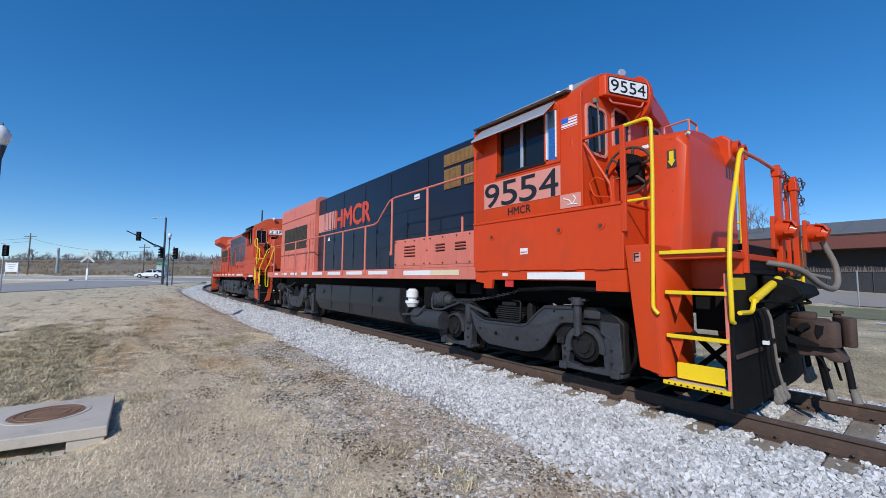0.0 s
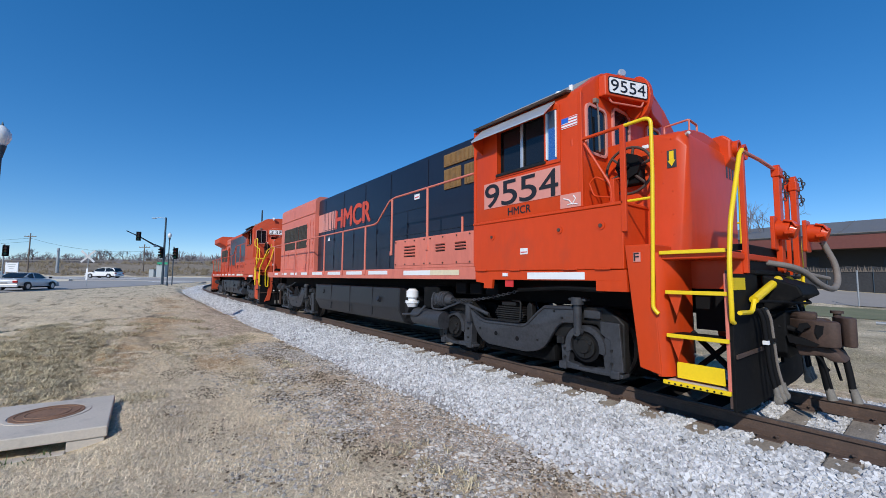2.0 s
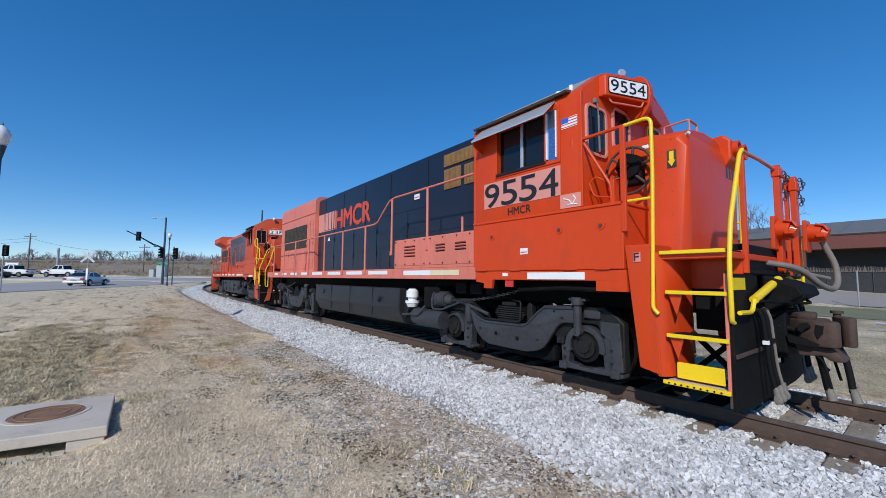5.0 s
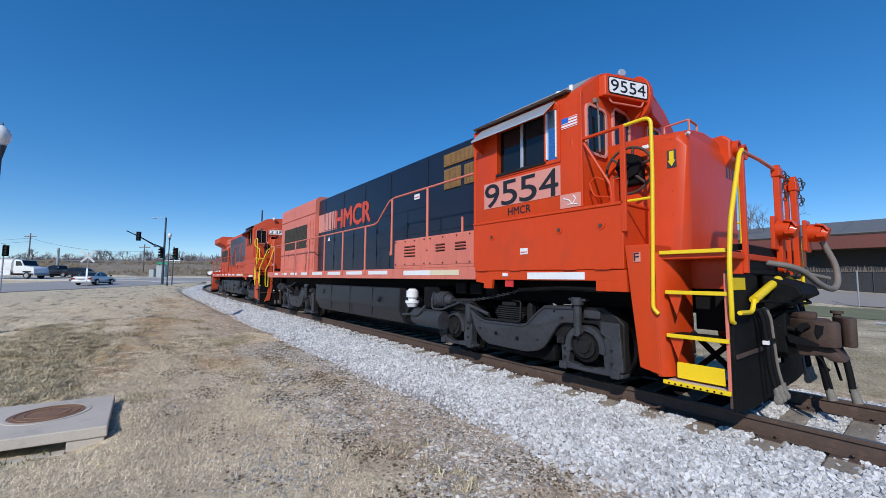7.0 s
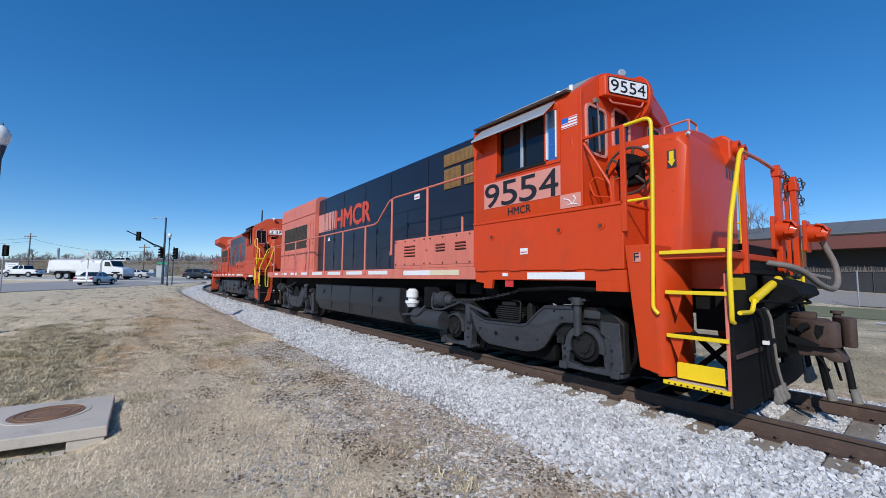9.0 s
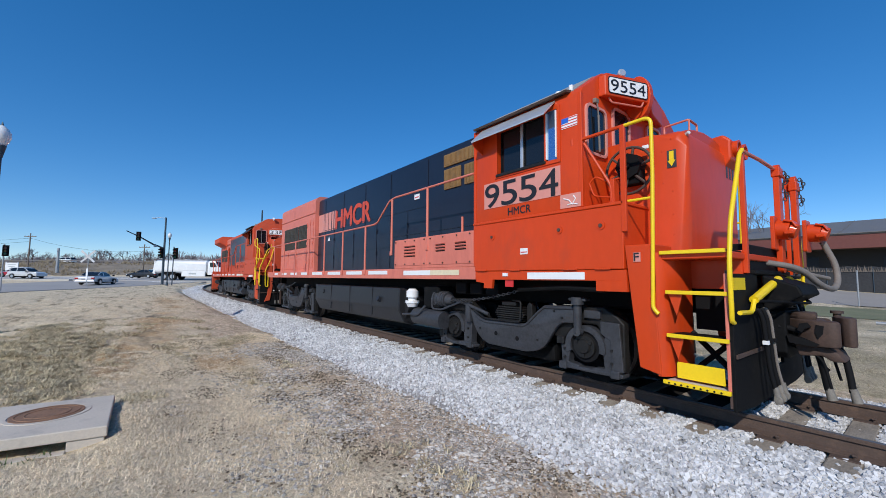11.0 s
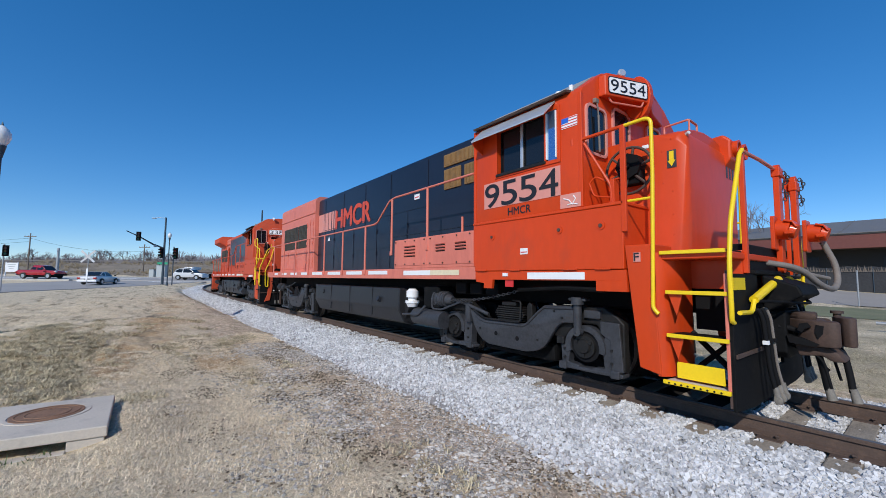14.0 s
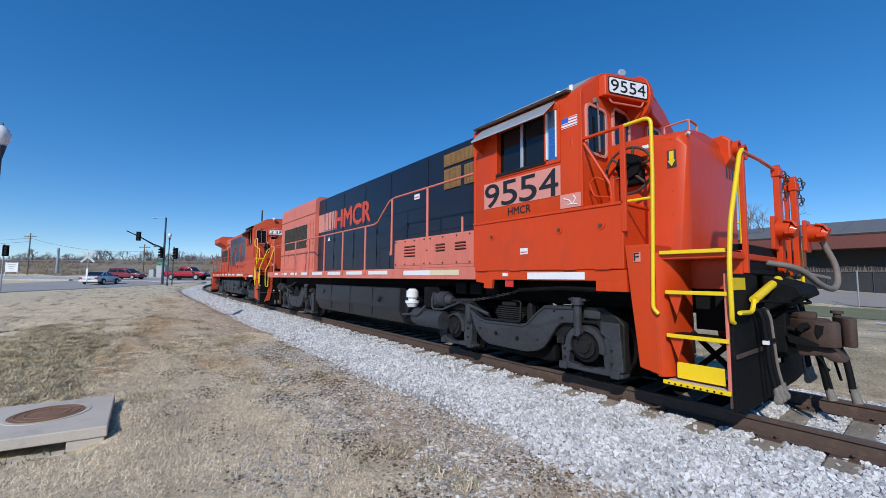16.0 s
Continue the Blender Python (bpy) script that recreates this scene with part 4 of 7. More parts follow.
        prism(bm, [(s * 1.47, 3.91), (s * 1.56, 3.895), (s * 1.575, 3.92), (s * 1.56, 3.925), (s * 1.44, 3.955)], "x", -2.80, -.98)
        part("rain_gutter", bm, M["rust"], cab, "brown weathered gutter")
        bm = B()
        prism(bm, [(s * 1.5, 3.875), (s * 1.755, 3.63), (s * 1.75, 3.605), (s * 1.5, 3.845)], "x", -2.66, -1.20, .004)
        vs = part("sun_visor", bm, M["alu"] if first else M["truckgrey"], cab, "bare aluminium window visor" if first else "dull grey window visor")
        bm = B()
        prism(bm, [(s * 1.50, 3.845), (s * 1.73, 3.60), (s * 1.70, 3.56), (s * 1.5, 3.45)], "x", -2.66, -2.64)
        part("visor_bracket", bm, o, vs)
        # side window: recess, two sliding panes, and the small front pane
        wx0, wx1, wz0, wz1 = -2.30, -1.17, 3.04, 3.74
        bm = B()
        ring_prism(bm, [(wx0 - .05, wz0 - .05), (wx1 + .05, wz0 - .05), (wx1 + .05, wz1 + .05), (wx0 - .05, wz1 + .05)],
                   [(wx0, wz0), (wx1, wz0), (wx1, wz1), (wx0, wz1)], "y", s * 1.49, s * 1.515)
        wf = part("side_window", bm, o, cab)
        # black sheet behind the panes imitates an unlit cab
        part("dark_backing", box(B(), wx0 + .004, wx1 - .004, s * 1.372, s * 1.382, wz0 + .004, wz1 - .004), M["rubber_and_shade"], wf, "black sheet in place of the unlit cab interior")
        for pa, pb, dep in ((wx0 + .01, -1.86, 1.42), (-1.79, -1.37, 1.445)):
            pn = part("sliding_sash", ring_prism(B(), [(pa, wz0 + .005), (pb, wz0 + .005), (pb, wz1 - .005), (pa, wz1 - .005)], [(pa + .03, wz0 + .04), (pb - .03, wz0 + .04), (pb - .03, wz1 - .03), (pa + .03, wz1 - .03)], "y", s * dep, s * (dep + .02)), M["black"], wf, "black window sash")
            part("pane", box(B(), pa + .03, pb - .03, s * (dep + .006), s * (dep + .012), wz0 + .04, wz1 - .03), M["glass"], pn, "dark glass pane")
        part("deflector_pane", box(B(), -1.325, wx1 - .01, s * 1.502, s * 1.508, wz0, wz1), M["mirrorpane"] if s < 0 and first else M["glass"], wf, "glass wind deflector pane")
        bm = B()
        box(bm, -1.86, -1.81, s * 1.43, s * 1.47, wz0, wz1, .004)
        part("window_post", bm, M["alu"], wf, "bare aluminium post")
        bm = B()
        box(bm, wx0 - .02, -1.36, s * 1.44, s * 1.535, wz0 - .03, wz0 + .012, .008)
        part("arm_rest", bm, M["truckdark"], wf, "dark worn window sill rest")
        bm = B()
        for xa in (-1.335, wx1 - .01):
            box(bm, xa - .008, xa + .008, s * 1.50, s * 1.535, wz0 + .02, wz1 - .02, .003)
        pieces("deflector_frame", bm, M["white"] if first else M["black"], wf)
        bm = B()
        box(bm, -1.375, -1.345, s * 1.50, s * 1.53, wz0, wz1, .004)
        part("window_jamb", bm, o, wf)
    # cab front windows
    for s in (-1, 1):
        for y0, y1, z0, z1, z0b in ((-1.39, -.95, 3.08, 3.70, 3.0), (-.72, -.30, 3.26, 3.82, 3.2)):
            A, C = sorted((s * -y0, s * -y1))
            window_set(cab, "front_window", "x", -.80, rrect(A - .035, C + .035, z0 - .035, z1 + .035, .10), rrect(A, C, z0, z1, .075), M["decalpink"], .03, 1)
        bm = B()
        tube(bm, bend([(-.755, s * 1.21, 3.79), (-.74, s * 1.20, 3.7), (-.75, s * 1.17, 3.12)], .05), .009, 6)
        tube(bm, [(-.752, s * 1.17, 3.60), (-.752, s * 1.16, 3.10)], .014, 6)
        box(bm, -.79, -.74, s * 1.25, s * 1.17, 3.76, 3.82, .006)
        part("wiper", bm, M["hose"], cab, "pale metal windscreen wiper")
    # number boards on an angled housing, with the rounded middle
    bm = B()
    hp = [(-.80, -1.08), (-.70, -1.06), (-.46, -.36), (-.46, -.28), (-.60, .1), (-.72, .7), (-.80, .75)]
    prism(bm, hp, "z", 3.90, 4.19, .015)
    prism(bm, [(-.80, -1.0), (-.72, -1.0), (-.48, -.33), (-.60, .1), (-.72, .65), (-.80, .7)], "z", 4.19, 4.24, .01)
    nb = part("number_board_housing", bm, o, cab)
    bm = B()
    pr3 = [(-.62 + .19 * math.cos(t), 4.03 + .32 * math.sin(t)) for t in np.linspace(0, 6.283, 25)[:-1]]
    prism(bm, pr3, "y", -.36, -.26, .008)
    part("headlight_hump", bm, o, nb, smooth=False)
    for s in (-1,):
        a = Vector((-.695, s * 1.03, 4.0))
        b = Vector((-.465, s * .37, 4.0))
        ang = math.atan2(b.y - a.y, b.x - a.x)
        L = (b - a).length
        mm = Matrix.Translation((a.x, a.y, 3.945)) @ Matrix.Rotation(ang, 4, "Z") @ Matrix.Rotation(math.pi / 2, 4, "X")
        if s > 0:
            mm = Matrix.Translation((b.x, b.y, 3.945)) @ Matrix.Rotation(ang + math.pi, 4, "Z") @ Matrix.Rotation(math.pi / 2, 4, "X")
        bm = B()
        prism(bm, rrect(.02, L - .02, 0, .215, .03), "z", .004, .012)
        bm.transform(mm)
        bd = part("number_board", bm, M["white"], nb, "white number board")
        bm = B()
        ring_prism(bm, rrect(.01, L - .01, -.01, .225, .035), rrect(.02, L - .02, 0, .215, .03), "z", .0, .016)
        bm.transform(mm)
        part("board_frame", bm, M["letter"], bd)
        lettering("number", number, L - .10, .165, mm @ Matrix.Translation((.05, .025, .010)), M["letter"], bd, .0008)
    bm = B()
    for s in (-1, 1):
        if s < 0:
            tube(bm, bend([(-.72, s * .95, 3.9), (-.70, s * .93, 3.83), (-.52, s * .45, 3.83), (-.5, s * .43, 3.9)], .04), .013, 8)
    part("grab_iron", bm, M["pink"], nb)
    bm = B()
    cyl(bm, (-.76, -.61, 4.33), (-.68, -.65, 4.335), .035, 14, .062)
    cyl(bm, (-.68, -.65, 4.335), (-.665, -.6575, 4.336), .062, 14, .05)
    cyl(bm, (-.72, -.64, 4.22), (-.72, -.64, 4.31), .02, 8)
    part("cab_roof_light", bm, M["alu"], cab, "small chrome lamp", smooth=True)
    bm = B()
    cyl(bm, (-1.25, -1.35, 3.97), (-1.25, -1.35, 4.05), .042, 14)
    cyl(bm, (-1.0, -1.42, 3.95), (-1.0, -1.42, 4.03), .03, 10)
    part("roof_beacon", bm, M["white"] if first else M["roofgrey"], cab, "small white beacon" if first else "small dull grey beacon")
    # nose
    w = .86
    npz = [(-.80, 1.65), (-.80, 3.24), (-.2, 3.245), (.06, 3.235), (.13, 3.21), (.17, 3.14), (.175, 3.0), (.175, 1.65)]
    bm = B()
    prism(bm, npz, "y", -w, w + .12)
    es = [e for e in bm.edges if (min(abs(e.verts[0].co.y + w), abs(e.verts[0].co.y - w - .12)) < 1e-4 and e.verts[0].co.y * e.verts[1].co.y > 0
          and min(e.verts[0].co.x, e.verts[1].co.x) > -.79 and max(e.verts[0].co.z, e.verts[1].co.z) > 1.7)]
    bmesh.ops.bevel(bm, geom=es, offset=.12, segments=6, affect="EDGES", profile=.5)
    nose = part("nose", bm, o, root, smooth=True)
    bm = B()   # crowned top
    prism(bm, [(-.80, 3.18), (-.76, 3.225), (-.62, 3.275), (-.40, 3.325), (-.1, 3.36), (.2, 3.36), (.5, 3.325), (.74, 3.275), (.88, 3.225), (.92, 3.18)], "x", -.8, .12, .02)
    part("nose_top", bm, o, nose)
    bm = B()
    bolt_heads(bm, [(.01, -w, z) for z in (3.13, 2.8, 2.48, 2.2, 1.95)] + [(-.1, -w, z) for z in (3.0, 2.6)], "y", .009, .006)
    pieces("nose_bolts", bm, o, nose)
    # gyro light box on the nose top
    bm = B()
    prism(bm, [(-.1, 3.2), (-.05, 3.44), (.16, 3.46), (.25, 3.37), (.25, 3.10), (.16, 2.98)], "y", .48, 1.08, .03)
    lb = part("headlight_box", bm, o, nose)
    for y in (.65, .92):
        bm = B()
        ring_prism(bm, [(y + .115 * math.cos(t), 3.26 + .115 * math.sin(t)) for t in np.linspace(0, 6.283, 21)[:-1]], [(y + .085 * math.cos(t), 3.26 + .085 * math.sin(t)) for t in np.linspace(0, 6.283, 21)[:-1]], "x", .24, .31)
        lr = part("lamp_ring", bm, o, lb, smooth=True)
        bm = B()
        cyl(bm, (.25, y, 3.26), (.27, y, 3.26), .086, 20)
        part("lens", bm, M["lamp"], lr, "clear round headlight lens")
    bm = B()
    tube(bm, bend([(-.22, -.47, 3.26), (-.22, -.47, 3.44), (.09, -.51, 3.44), (.08, -.22, 3.44), (.08, -.22, 3.26)], .03), .014, 8)
    tube(bm, [(.09, -.50, 3.44), (.09, -.50, 3.26)], .012, 8)
    part("nose_top_rail", bm, M["pink"], nose)
    bm = B()
    cyl(bm, (.155, -.78, 3.165), (.19, -.80, 3.175), .022, 10)
    part("marker_lens", bm, M["lamp"], nose)
    bm = B()
    box(bm, -.04, .065, -w - .006, -w + .002, 2.77, 2.99)
    ar = part("arrow_plate", bm, M["truckgrey"], nose, "small grey plate with a yellow arrow")
    bm = B()
    prism(bm, [(-.014, 2.975), (.038, 2.975), (.038, 2.86), (.056, 2.86), (.012, 2.785), (-.032, 2.86), (-.014, 2.86)], "y", -w - .011, -w - .006)
    part("arrow", bm, M["yellow"], ar)
    for k_ in range(3):
        part("faded_letter_bar", box(B(), .174, .179, .50 + k_ * .12, .56 + k_ * .12, 2.84, 3.0), M["truckgrey"], nose, "faded dark lettering bar")
    # hand brake wheel
    c = Vector((-.44, -w - .16, 2.80))
    bm = B()
    tube(bm, [(c.x + .30 * math.cos(t), c.y, c.z + .30 * math.sin(t)) for t in np.linspace(0, 6.283, 33)[:-1]], .018, 8, closed=True)
    for t in range(6):
        a = t * math.pi / 3 + .3
        tube(bm, [(c.x + .06 * math.cos(a), c.y + .01, c.z + .06 * math.sin(a)), (c.x + .29 * math.cos(a), c.y, c.z + .29 * math.sin(a))], .018, 6)
    bw_ = part("brake_wheel", bm, M["rust"], root, "dark worn hand brake wheel", smooth=True)
    bm = B()
    cyl(bm, (c.x, c.y + .12, c.z + .06), (c.x, c.y - .03, c.z + .06), .165, 8)
    cyl(bm, (c.x, c.y - .03, c.z + .06), (c.x, c.y - .07, c.z + .06), .04, 10)
    box(bm, c.x - .14, c.x + .14, c.y + .02, c.y + .16, c.z - .18, c.z + .05, .02)
    part("brake_housing", bm, M["black"], bw_, "black brake gear housing")
    bm = B()
    box(bm, c.x + .16, c.x + .24, c.y + .02, c.y + .05, 3.04, 3.09, .01)
    part("marker", bm, M["white"], bw_)
    bm = B()
    box(bm, -.78, -.28, -1.49, -w, 2.30, 2.33, .004)
    part("brake_platform", bm, o, root)
    # ---- hood ----
    hw = .88
    hood_end = -11.85
    bm = hood_section(hood_end, -2.84, hw, 1.6, 4.20, .10)
    hd = part("hood", bm, nv if first else o, root, smooth=True)
    bm = B()
    for s in (-1, 1):
        for x in (-5.07, -6.73, -8.17, -9.68, -11.22):
            box(bm, x - .012, x + .012, s * hw, s * (hw + .012), 1.66, 4.08)
        box(bm, -11.2, -5.1, s * hw, s * (hw + .010), 3.02, 3.035)
        box(bm, -6.7, -3.0, s * hw, s * (hw + .012), 2.43, 2.46)
        for x in (-5.9, -7.45, -8.9, -10.4):
            box(bm, x - .006, x + .006, s * hw, s * (hw + .010), 1.7, 3.0)
            for z in (2.0, 2.6):
                box(bm, x - .02, x + .02, s * hw, s * (hw + .03), z, z + .12, .006, 1)
    part("door_seams", bm, nv if first else o, hd)
    bm = B()
    box(bm, -10.2, -9.2, -.5, .5, 4.19, 4.32, .03)
    box(bm, -8.0, -7.2, -.3, .3, 4.19, 4.27, .03)
    cyl(bm, (-6.3, 0, 4.18), (-6.3, 0, 4.33), .22, 18)
    part("exhaust_stack", bm, nv if first else o, hd)
    if first:
        for x0, x1, z0, z1 in ((-4.47, -3.0, 3.76, 4.02), (-4.46, -3.92, 3.27, 3.70), (-3.80, -3.2, 3.27, 3.68)):
            bm = B()
            box(bm, x0, x1, -hw - .03, -hw + .005, z0, z1, .01)
            fl = part("filter_panel", bm, M["ochre"], hd, "weathered ochre air filter panel")
            bm = B()
            n = int((x1 - x0) / .04)
            for i in range(n):
                xx = x0 + .03 + i * (x1 - x0 - .06) / max(1, n - 1)
                box(bm, xx - .008, xx + .008, -hw - .04, -hw - .03, z0 + .03, z1 - .03)
            pieces("filter_slats", bm, M["ochre"], fl)
        for i, w_ in enumerate((.48, .36, .22, .12, .07)):
            x0 = -11.83 + (0, .52, .93, 1.22, 1.42)[i]
            part("speed_stripe", box(B(), x0, x0 + w_, -hw - .008, -hw, 2.99, 3.62), M["decalpink"], hd, "faded pink striping")
        mm = Matrix.Translation((-10.28, -hw - .004, 3.0)) @ Matrix.Rotation(math.pi / 2, 4, "X")
        lettering("railroad_lettering", "HMCR", 2.44, .59, mm, M["redletter"], hd, .034)
        part("warning_decal", box(B(), -5.60, -5.40, -hw - .016, -hw, 3.24, 3.36), M["white"], hd)
        part("decal_bar", box(B(), -5.58, -5.42, -hw - .018, -hw - .015, 3.275, 3.30), M["redmark"], hd)
    else:
        bm = B()
        box(bm, -11.8, -4.2, -hw - .01, -hw + .005, 2.2, 4.0, .004)
        part("navy_panel", bm, nv, hd, "navy blue painted side doors")
    # walkway box beside the hood
    part("battery_box", box(B(), -5.46, -2.84, .88, 1.497, 1.60, 2.22, .012), body2, root)
    wb = part("battery_box", box(B(), -5.46, -2.84, -1.497, -.88, 1.60, 2.22, .012), body2, root)
    part("vent_pipe", cyl(B(), (-3.25, -1.42, 2.2), (-3.25, -1.42, 2.5), .022, 8), body2, wb)
    bm = B()
    for x0, x1 in ((-5.44, -4.22), (-4.19, -2.88)):
        box(bm, x0, x1, -1.507, -1.49, 1.66, 2.20, .006)
    pieces("access_door", bm, body2, wb)
    bm = B()
    bolt_heads(bm, [(x, -1.507, z) for z in (1.69, 2.17) for x in (-5.38, -5.0, -4.65, -4.3, -4.1, -3.7, -3.3, -2.95)], "y", .016, .014)
    pieces("bolt_heads", bm, M["rust"], wb)
    louvres(wb, -5.03, -4.62, 2.08, 4, -.065, -1.508, body2)
    louvres(wb, -3.92, -3.64, 2.06, 3, -.055, -1.508, body2)
    louvres(wb, -3.34, -3.05, 2.06, 3, -.055, -1.508, body2)
    # radiator section
    if first:
        bm = hood_section(-16.0, hood_end, 1.02, 1.6, 4.34, .22)
    else:
        prr = [(-.92, 1.6), (-.92, 3.7), (-1.42, 3.95), (-1.42, 4.3), (-1.2, 4.42), (1.2, 4.42), (1.42, 4.3), (1.42, 3.95), (.92, 3.7), (.92, 1.6)]
        bm = prism(B(), prr, "x", -16.0, -13.4, .02)
        part("hood_rear", hood_section(-13.4, hood_end, hw, 1.6, 4.20, .1), M["pink"], root)
    rad = part("radiator_section", bm, body2, root, smooth=True)
    yr = -1.02 if first else -.92
    bm = B()
    for x0, x1 in ((-15.5, -13.72), (-13.62, -12.68)):
        box(bm, x0, x1, yr - .012, yr, 2.52, 3.40)
    gr = pieces("radiator_grille", bm, M["grille"], rad, "dark olive radiator mesh")[0]
    bm = B()
    for i in range(20):
        z = 2.54 + i * .043
        box(bm, -15.48, -12.7, yr - .022, yr - .012, z, z + .014)
    pieces("grille_slats", bm, M["grille"], gr)
    bm = B()
    for x0 in (-12.58, -12.26):
        box(bm, x0, x0 + .28, yr - .015, yr, 1.75, 3.55, .006)
    for x0, x1 in ((-15.9, -14.9), (-14.8, -13.8), (-13.7, -12.68)):
        box(bm, x0, x1, yr - .013, yr, 1.72, 2.42, .006)
    box(bm, -15.95, -11.9, yr - .03, yr + .01, 3.72, 3.78, .01)
    pieces("radiator_door", bm, body2, rad)
    bm = B()
    for x in (-12.0, -12.3, -12.6):
        for z in (1.9, 2.6, 3.3):
            box(bm, x - .02, x + .02, yr - .04, yr - .01, z, z + .12, .006, 1)
    pieces("door_hinge", bm, body2, rad)
    # sill strips
    stripes(root, [(-15.05, -14.6), (-14.0, -13.4), (-12.9, -12.2), (-11.7, -11.0), (-10.6, -9.75), (-9.28, -8.37), (-7.96, -7.03), (-6.67, -5.75)], -1.502, 1.48, 1.565, M["white"])
    stripes(root, [(-5.06, -4.1)], -1.502, 1.46, 1.555, M["white"])
    stripes(root, [(-4.1, -3.24)], -1.502, 1.46, 1.555, M["cream"])
    stripes(root, [(-1.72, -.80)], -1.494, 1.40, 1.495, M["white"])
    if first:
        part("number_panel", box(B(), -2.60, -1.13, -1.507, -1.499, 2.53, 2.94), M["decalpink"], cab, "faded pink decal panel")
        for i, ch in enumerate("9554"):
            lettering("cab_digit", ch, .315, .375, Matrix.Translation((-2.575 + i * .366, -1.508, 2.54)) @ Matrix.Rotation(math.pi / 2, 4, "X"), M["letter"], cab, .004)
        lettering("railroad_initials", "HMCR", .44, .115, Matrix.Translation((-2.08, -1.501, 2.37)) @ Matrix.Rotation(math.pi / 2, 4, "X"), M["letter"], cab, .003)
        part("logo_panel", box(B(), -1.135, -.825, -1.508, -1.499, 2.34, 2.525), M["decalpink"], cab)
        bm = B()
        tube(bm, [(-1.08, -1.51, 2.47), (-1.0, -1.51, 2.44), (-.95, -1.51, 2.38), (-.90, -1.51, 2.45), (-.93, -1.51, 2.49)], .009, 6)
        tube(bm, [(-1.02, -1.51, 2.38), (-.95, -1.51, 2.39), (-.87, -1.51, 2.37)], .008, 6)
        part("logo_mark", bm, M["white"], cab)
        fl = part("flag_decal", box(B(), -1.10, -.86, -1.507, -1.499, 3.42, 3.56), M["white"], cab, "small striped flag decal")
        part("flag_canton", box(B(), -1.10, -.99, -1.510, -1.506, 3.49, 3.56), M["blue"], fl)
        bm = B()
        for i in range(4):
            box(bm, -1.10 if i > 1 else -.99, -.86, -1.509, -1.506, 3.542 - i * .038, 3.554 - i * .038)
        part("flag_stripe", bm, M["redmark"], fl)
        part("small_decal", prism(B(), [(-10.9, 2.64), (-10.7, 2.64), (-10.8, 2.78)], "y", -hw - .022, -hw - .012), M["white"], hd)
        part("maker_plate", box(B(), -1.84, -1.70, -1.512, -1.504, 1.76, 1.85), M["white"], eb)
        part("plate_bar", box(B(), -1.83, -1.71, -1.514, -1.511, 1.785, 1.80), M["redmark"], eb)
        part("front_mark", box(B(), -.175, -.095, -1.512, -1.499, 1.605, 1.71), M["decalpink"], root)
        lettering("front_letter", "F", .055, .09, Matrix.Translation((-.165, -1.513, 1.615)) @ Matrix.Rotation(math.pi / 2, 4, "X"), M["letter"], root, .002)
        part("hazard_tag", box(B(), -2.20, -2.10, -1.505, -1.49, 1.44, 1.49), M["white"], eb)
        part("red_tag", box(B(), -2.18, -2.02, -1.47, -1.45, 1.28, 1.38), M["redmark"], eb)
    # end plates, trucks, fuel tank
    end_plate(root, .73, 1, first)
    end_plate(root, -16.40, -1, False, .9 if first else 1.45)
    steps(root, 1, o, "yellow" if first else "black")
    if not first:
        steps(root, -1, o, "black")
        for s in (-1, 1):
            bm = prism(B(), [(s * 1.24, 1.88), (s * .96, 1.92), (s * .92, 1.0), (s * 1.02, .34), (s * 1.26, .27), (s * 1.22, .42), (s * 1.14, .60), (s * 1.10, 1.1)], "x", .735, .765, .008)
            part("step_side", bm, o, root, "orange curved front step side")
            part("front_marker", cyl(B(), (.76, s * .94, 1.97), (.79, s * .94, 1.97), .045, 12), M["lamp"], root, "small round marker light")
            part("well_panel", box(B(), .10, .60, s * 1.42, s * 1.40, .40, 1.30, .006), M["tank"], root, "dark grey step well panel")
    truck(root, -2.41)
    truck(root, -13.27)
    bm = B()
    prism(bm, [(-1.36, 1.18), (-1.38, .72), (-1.22, .42), (-1.05, .36), (1.05, .36), (1.22, .42), (1.38, .72), (1.36, 1.18)], "x", -10.6, -5.45, .03)
    tk = part("fuel_tank", bm, M["tank"], root, "dark grey fuel tank")
    bm = B()
    prism(bm, [(-5.45, 1.18), (-5.2, 1.0), (-5.2, .9), (-5.45, .5)], "y", -1.2, 1.2)
    prism(bm, [(-10.6, 1.18), (-10.95, 1.18), (-10.6, .7)], "y", -1.25, 1.25)
    bm2 = B()
    for x in (-9.3, -8.0, -6.7):
        box(bm2, x - .015, x + .015, -1.385, -1.35, .5, 1.17, .005, 1)
    cyl(bm2, (-6.3, -1.36, .88), (-6.3, -1.44, .92), .06, 14)
    cyl(bm2, (-9.9, -1.36, .98), (-9.9, -1.40, .98), .07, 14)
    pieces("tank_fittings", bm2, M["tank"], tk)
    pieces("tank_end", bm, M["tank"], tk)
    bm = B()
    cyl(bm, (-4.9, -1.25, .62), (-3.95, -1.25, .60), .17, 20)
    cyl(bm, (-5.0, .9, .7), (-3.95, .9, .7), .2, 20)
    pieces("air_reservoir", bm, M["truckgrey"], root, "grey air reservoir", smooth=True)
    bm = B()
    tube(bm, bend([(-5.3, -1.35, .62), (-4.9, -1.45, .66), (-4.6, -1.45, .66), (-4.4, -1.4, .85)], .08), .025, 8)
    tube(bm, bend([(-4.3, -1.3, 1.0), (-4.3, -1.3, .8), (-4.0, -1.3, .8), (-3.4, -1.32, .98)], .08), .02, 8)
    pieces("air_pipe", bm, M["truckgrey"], root)
    bm = B()
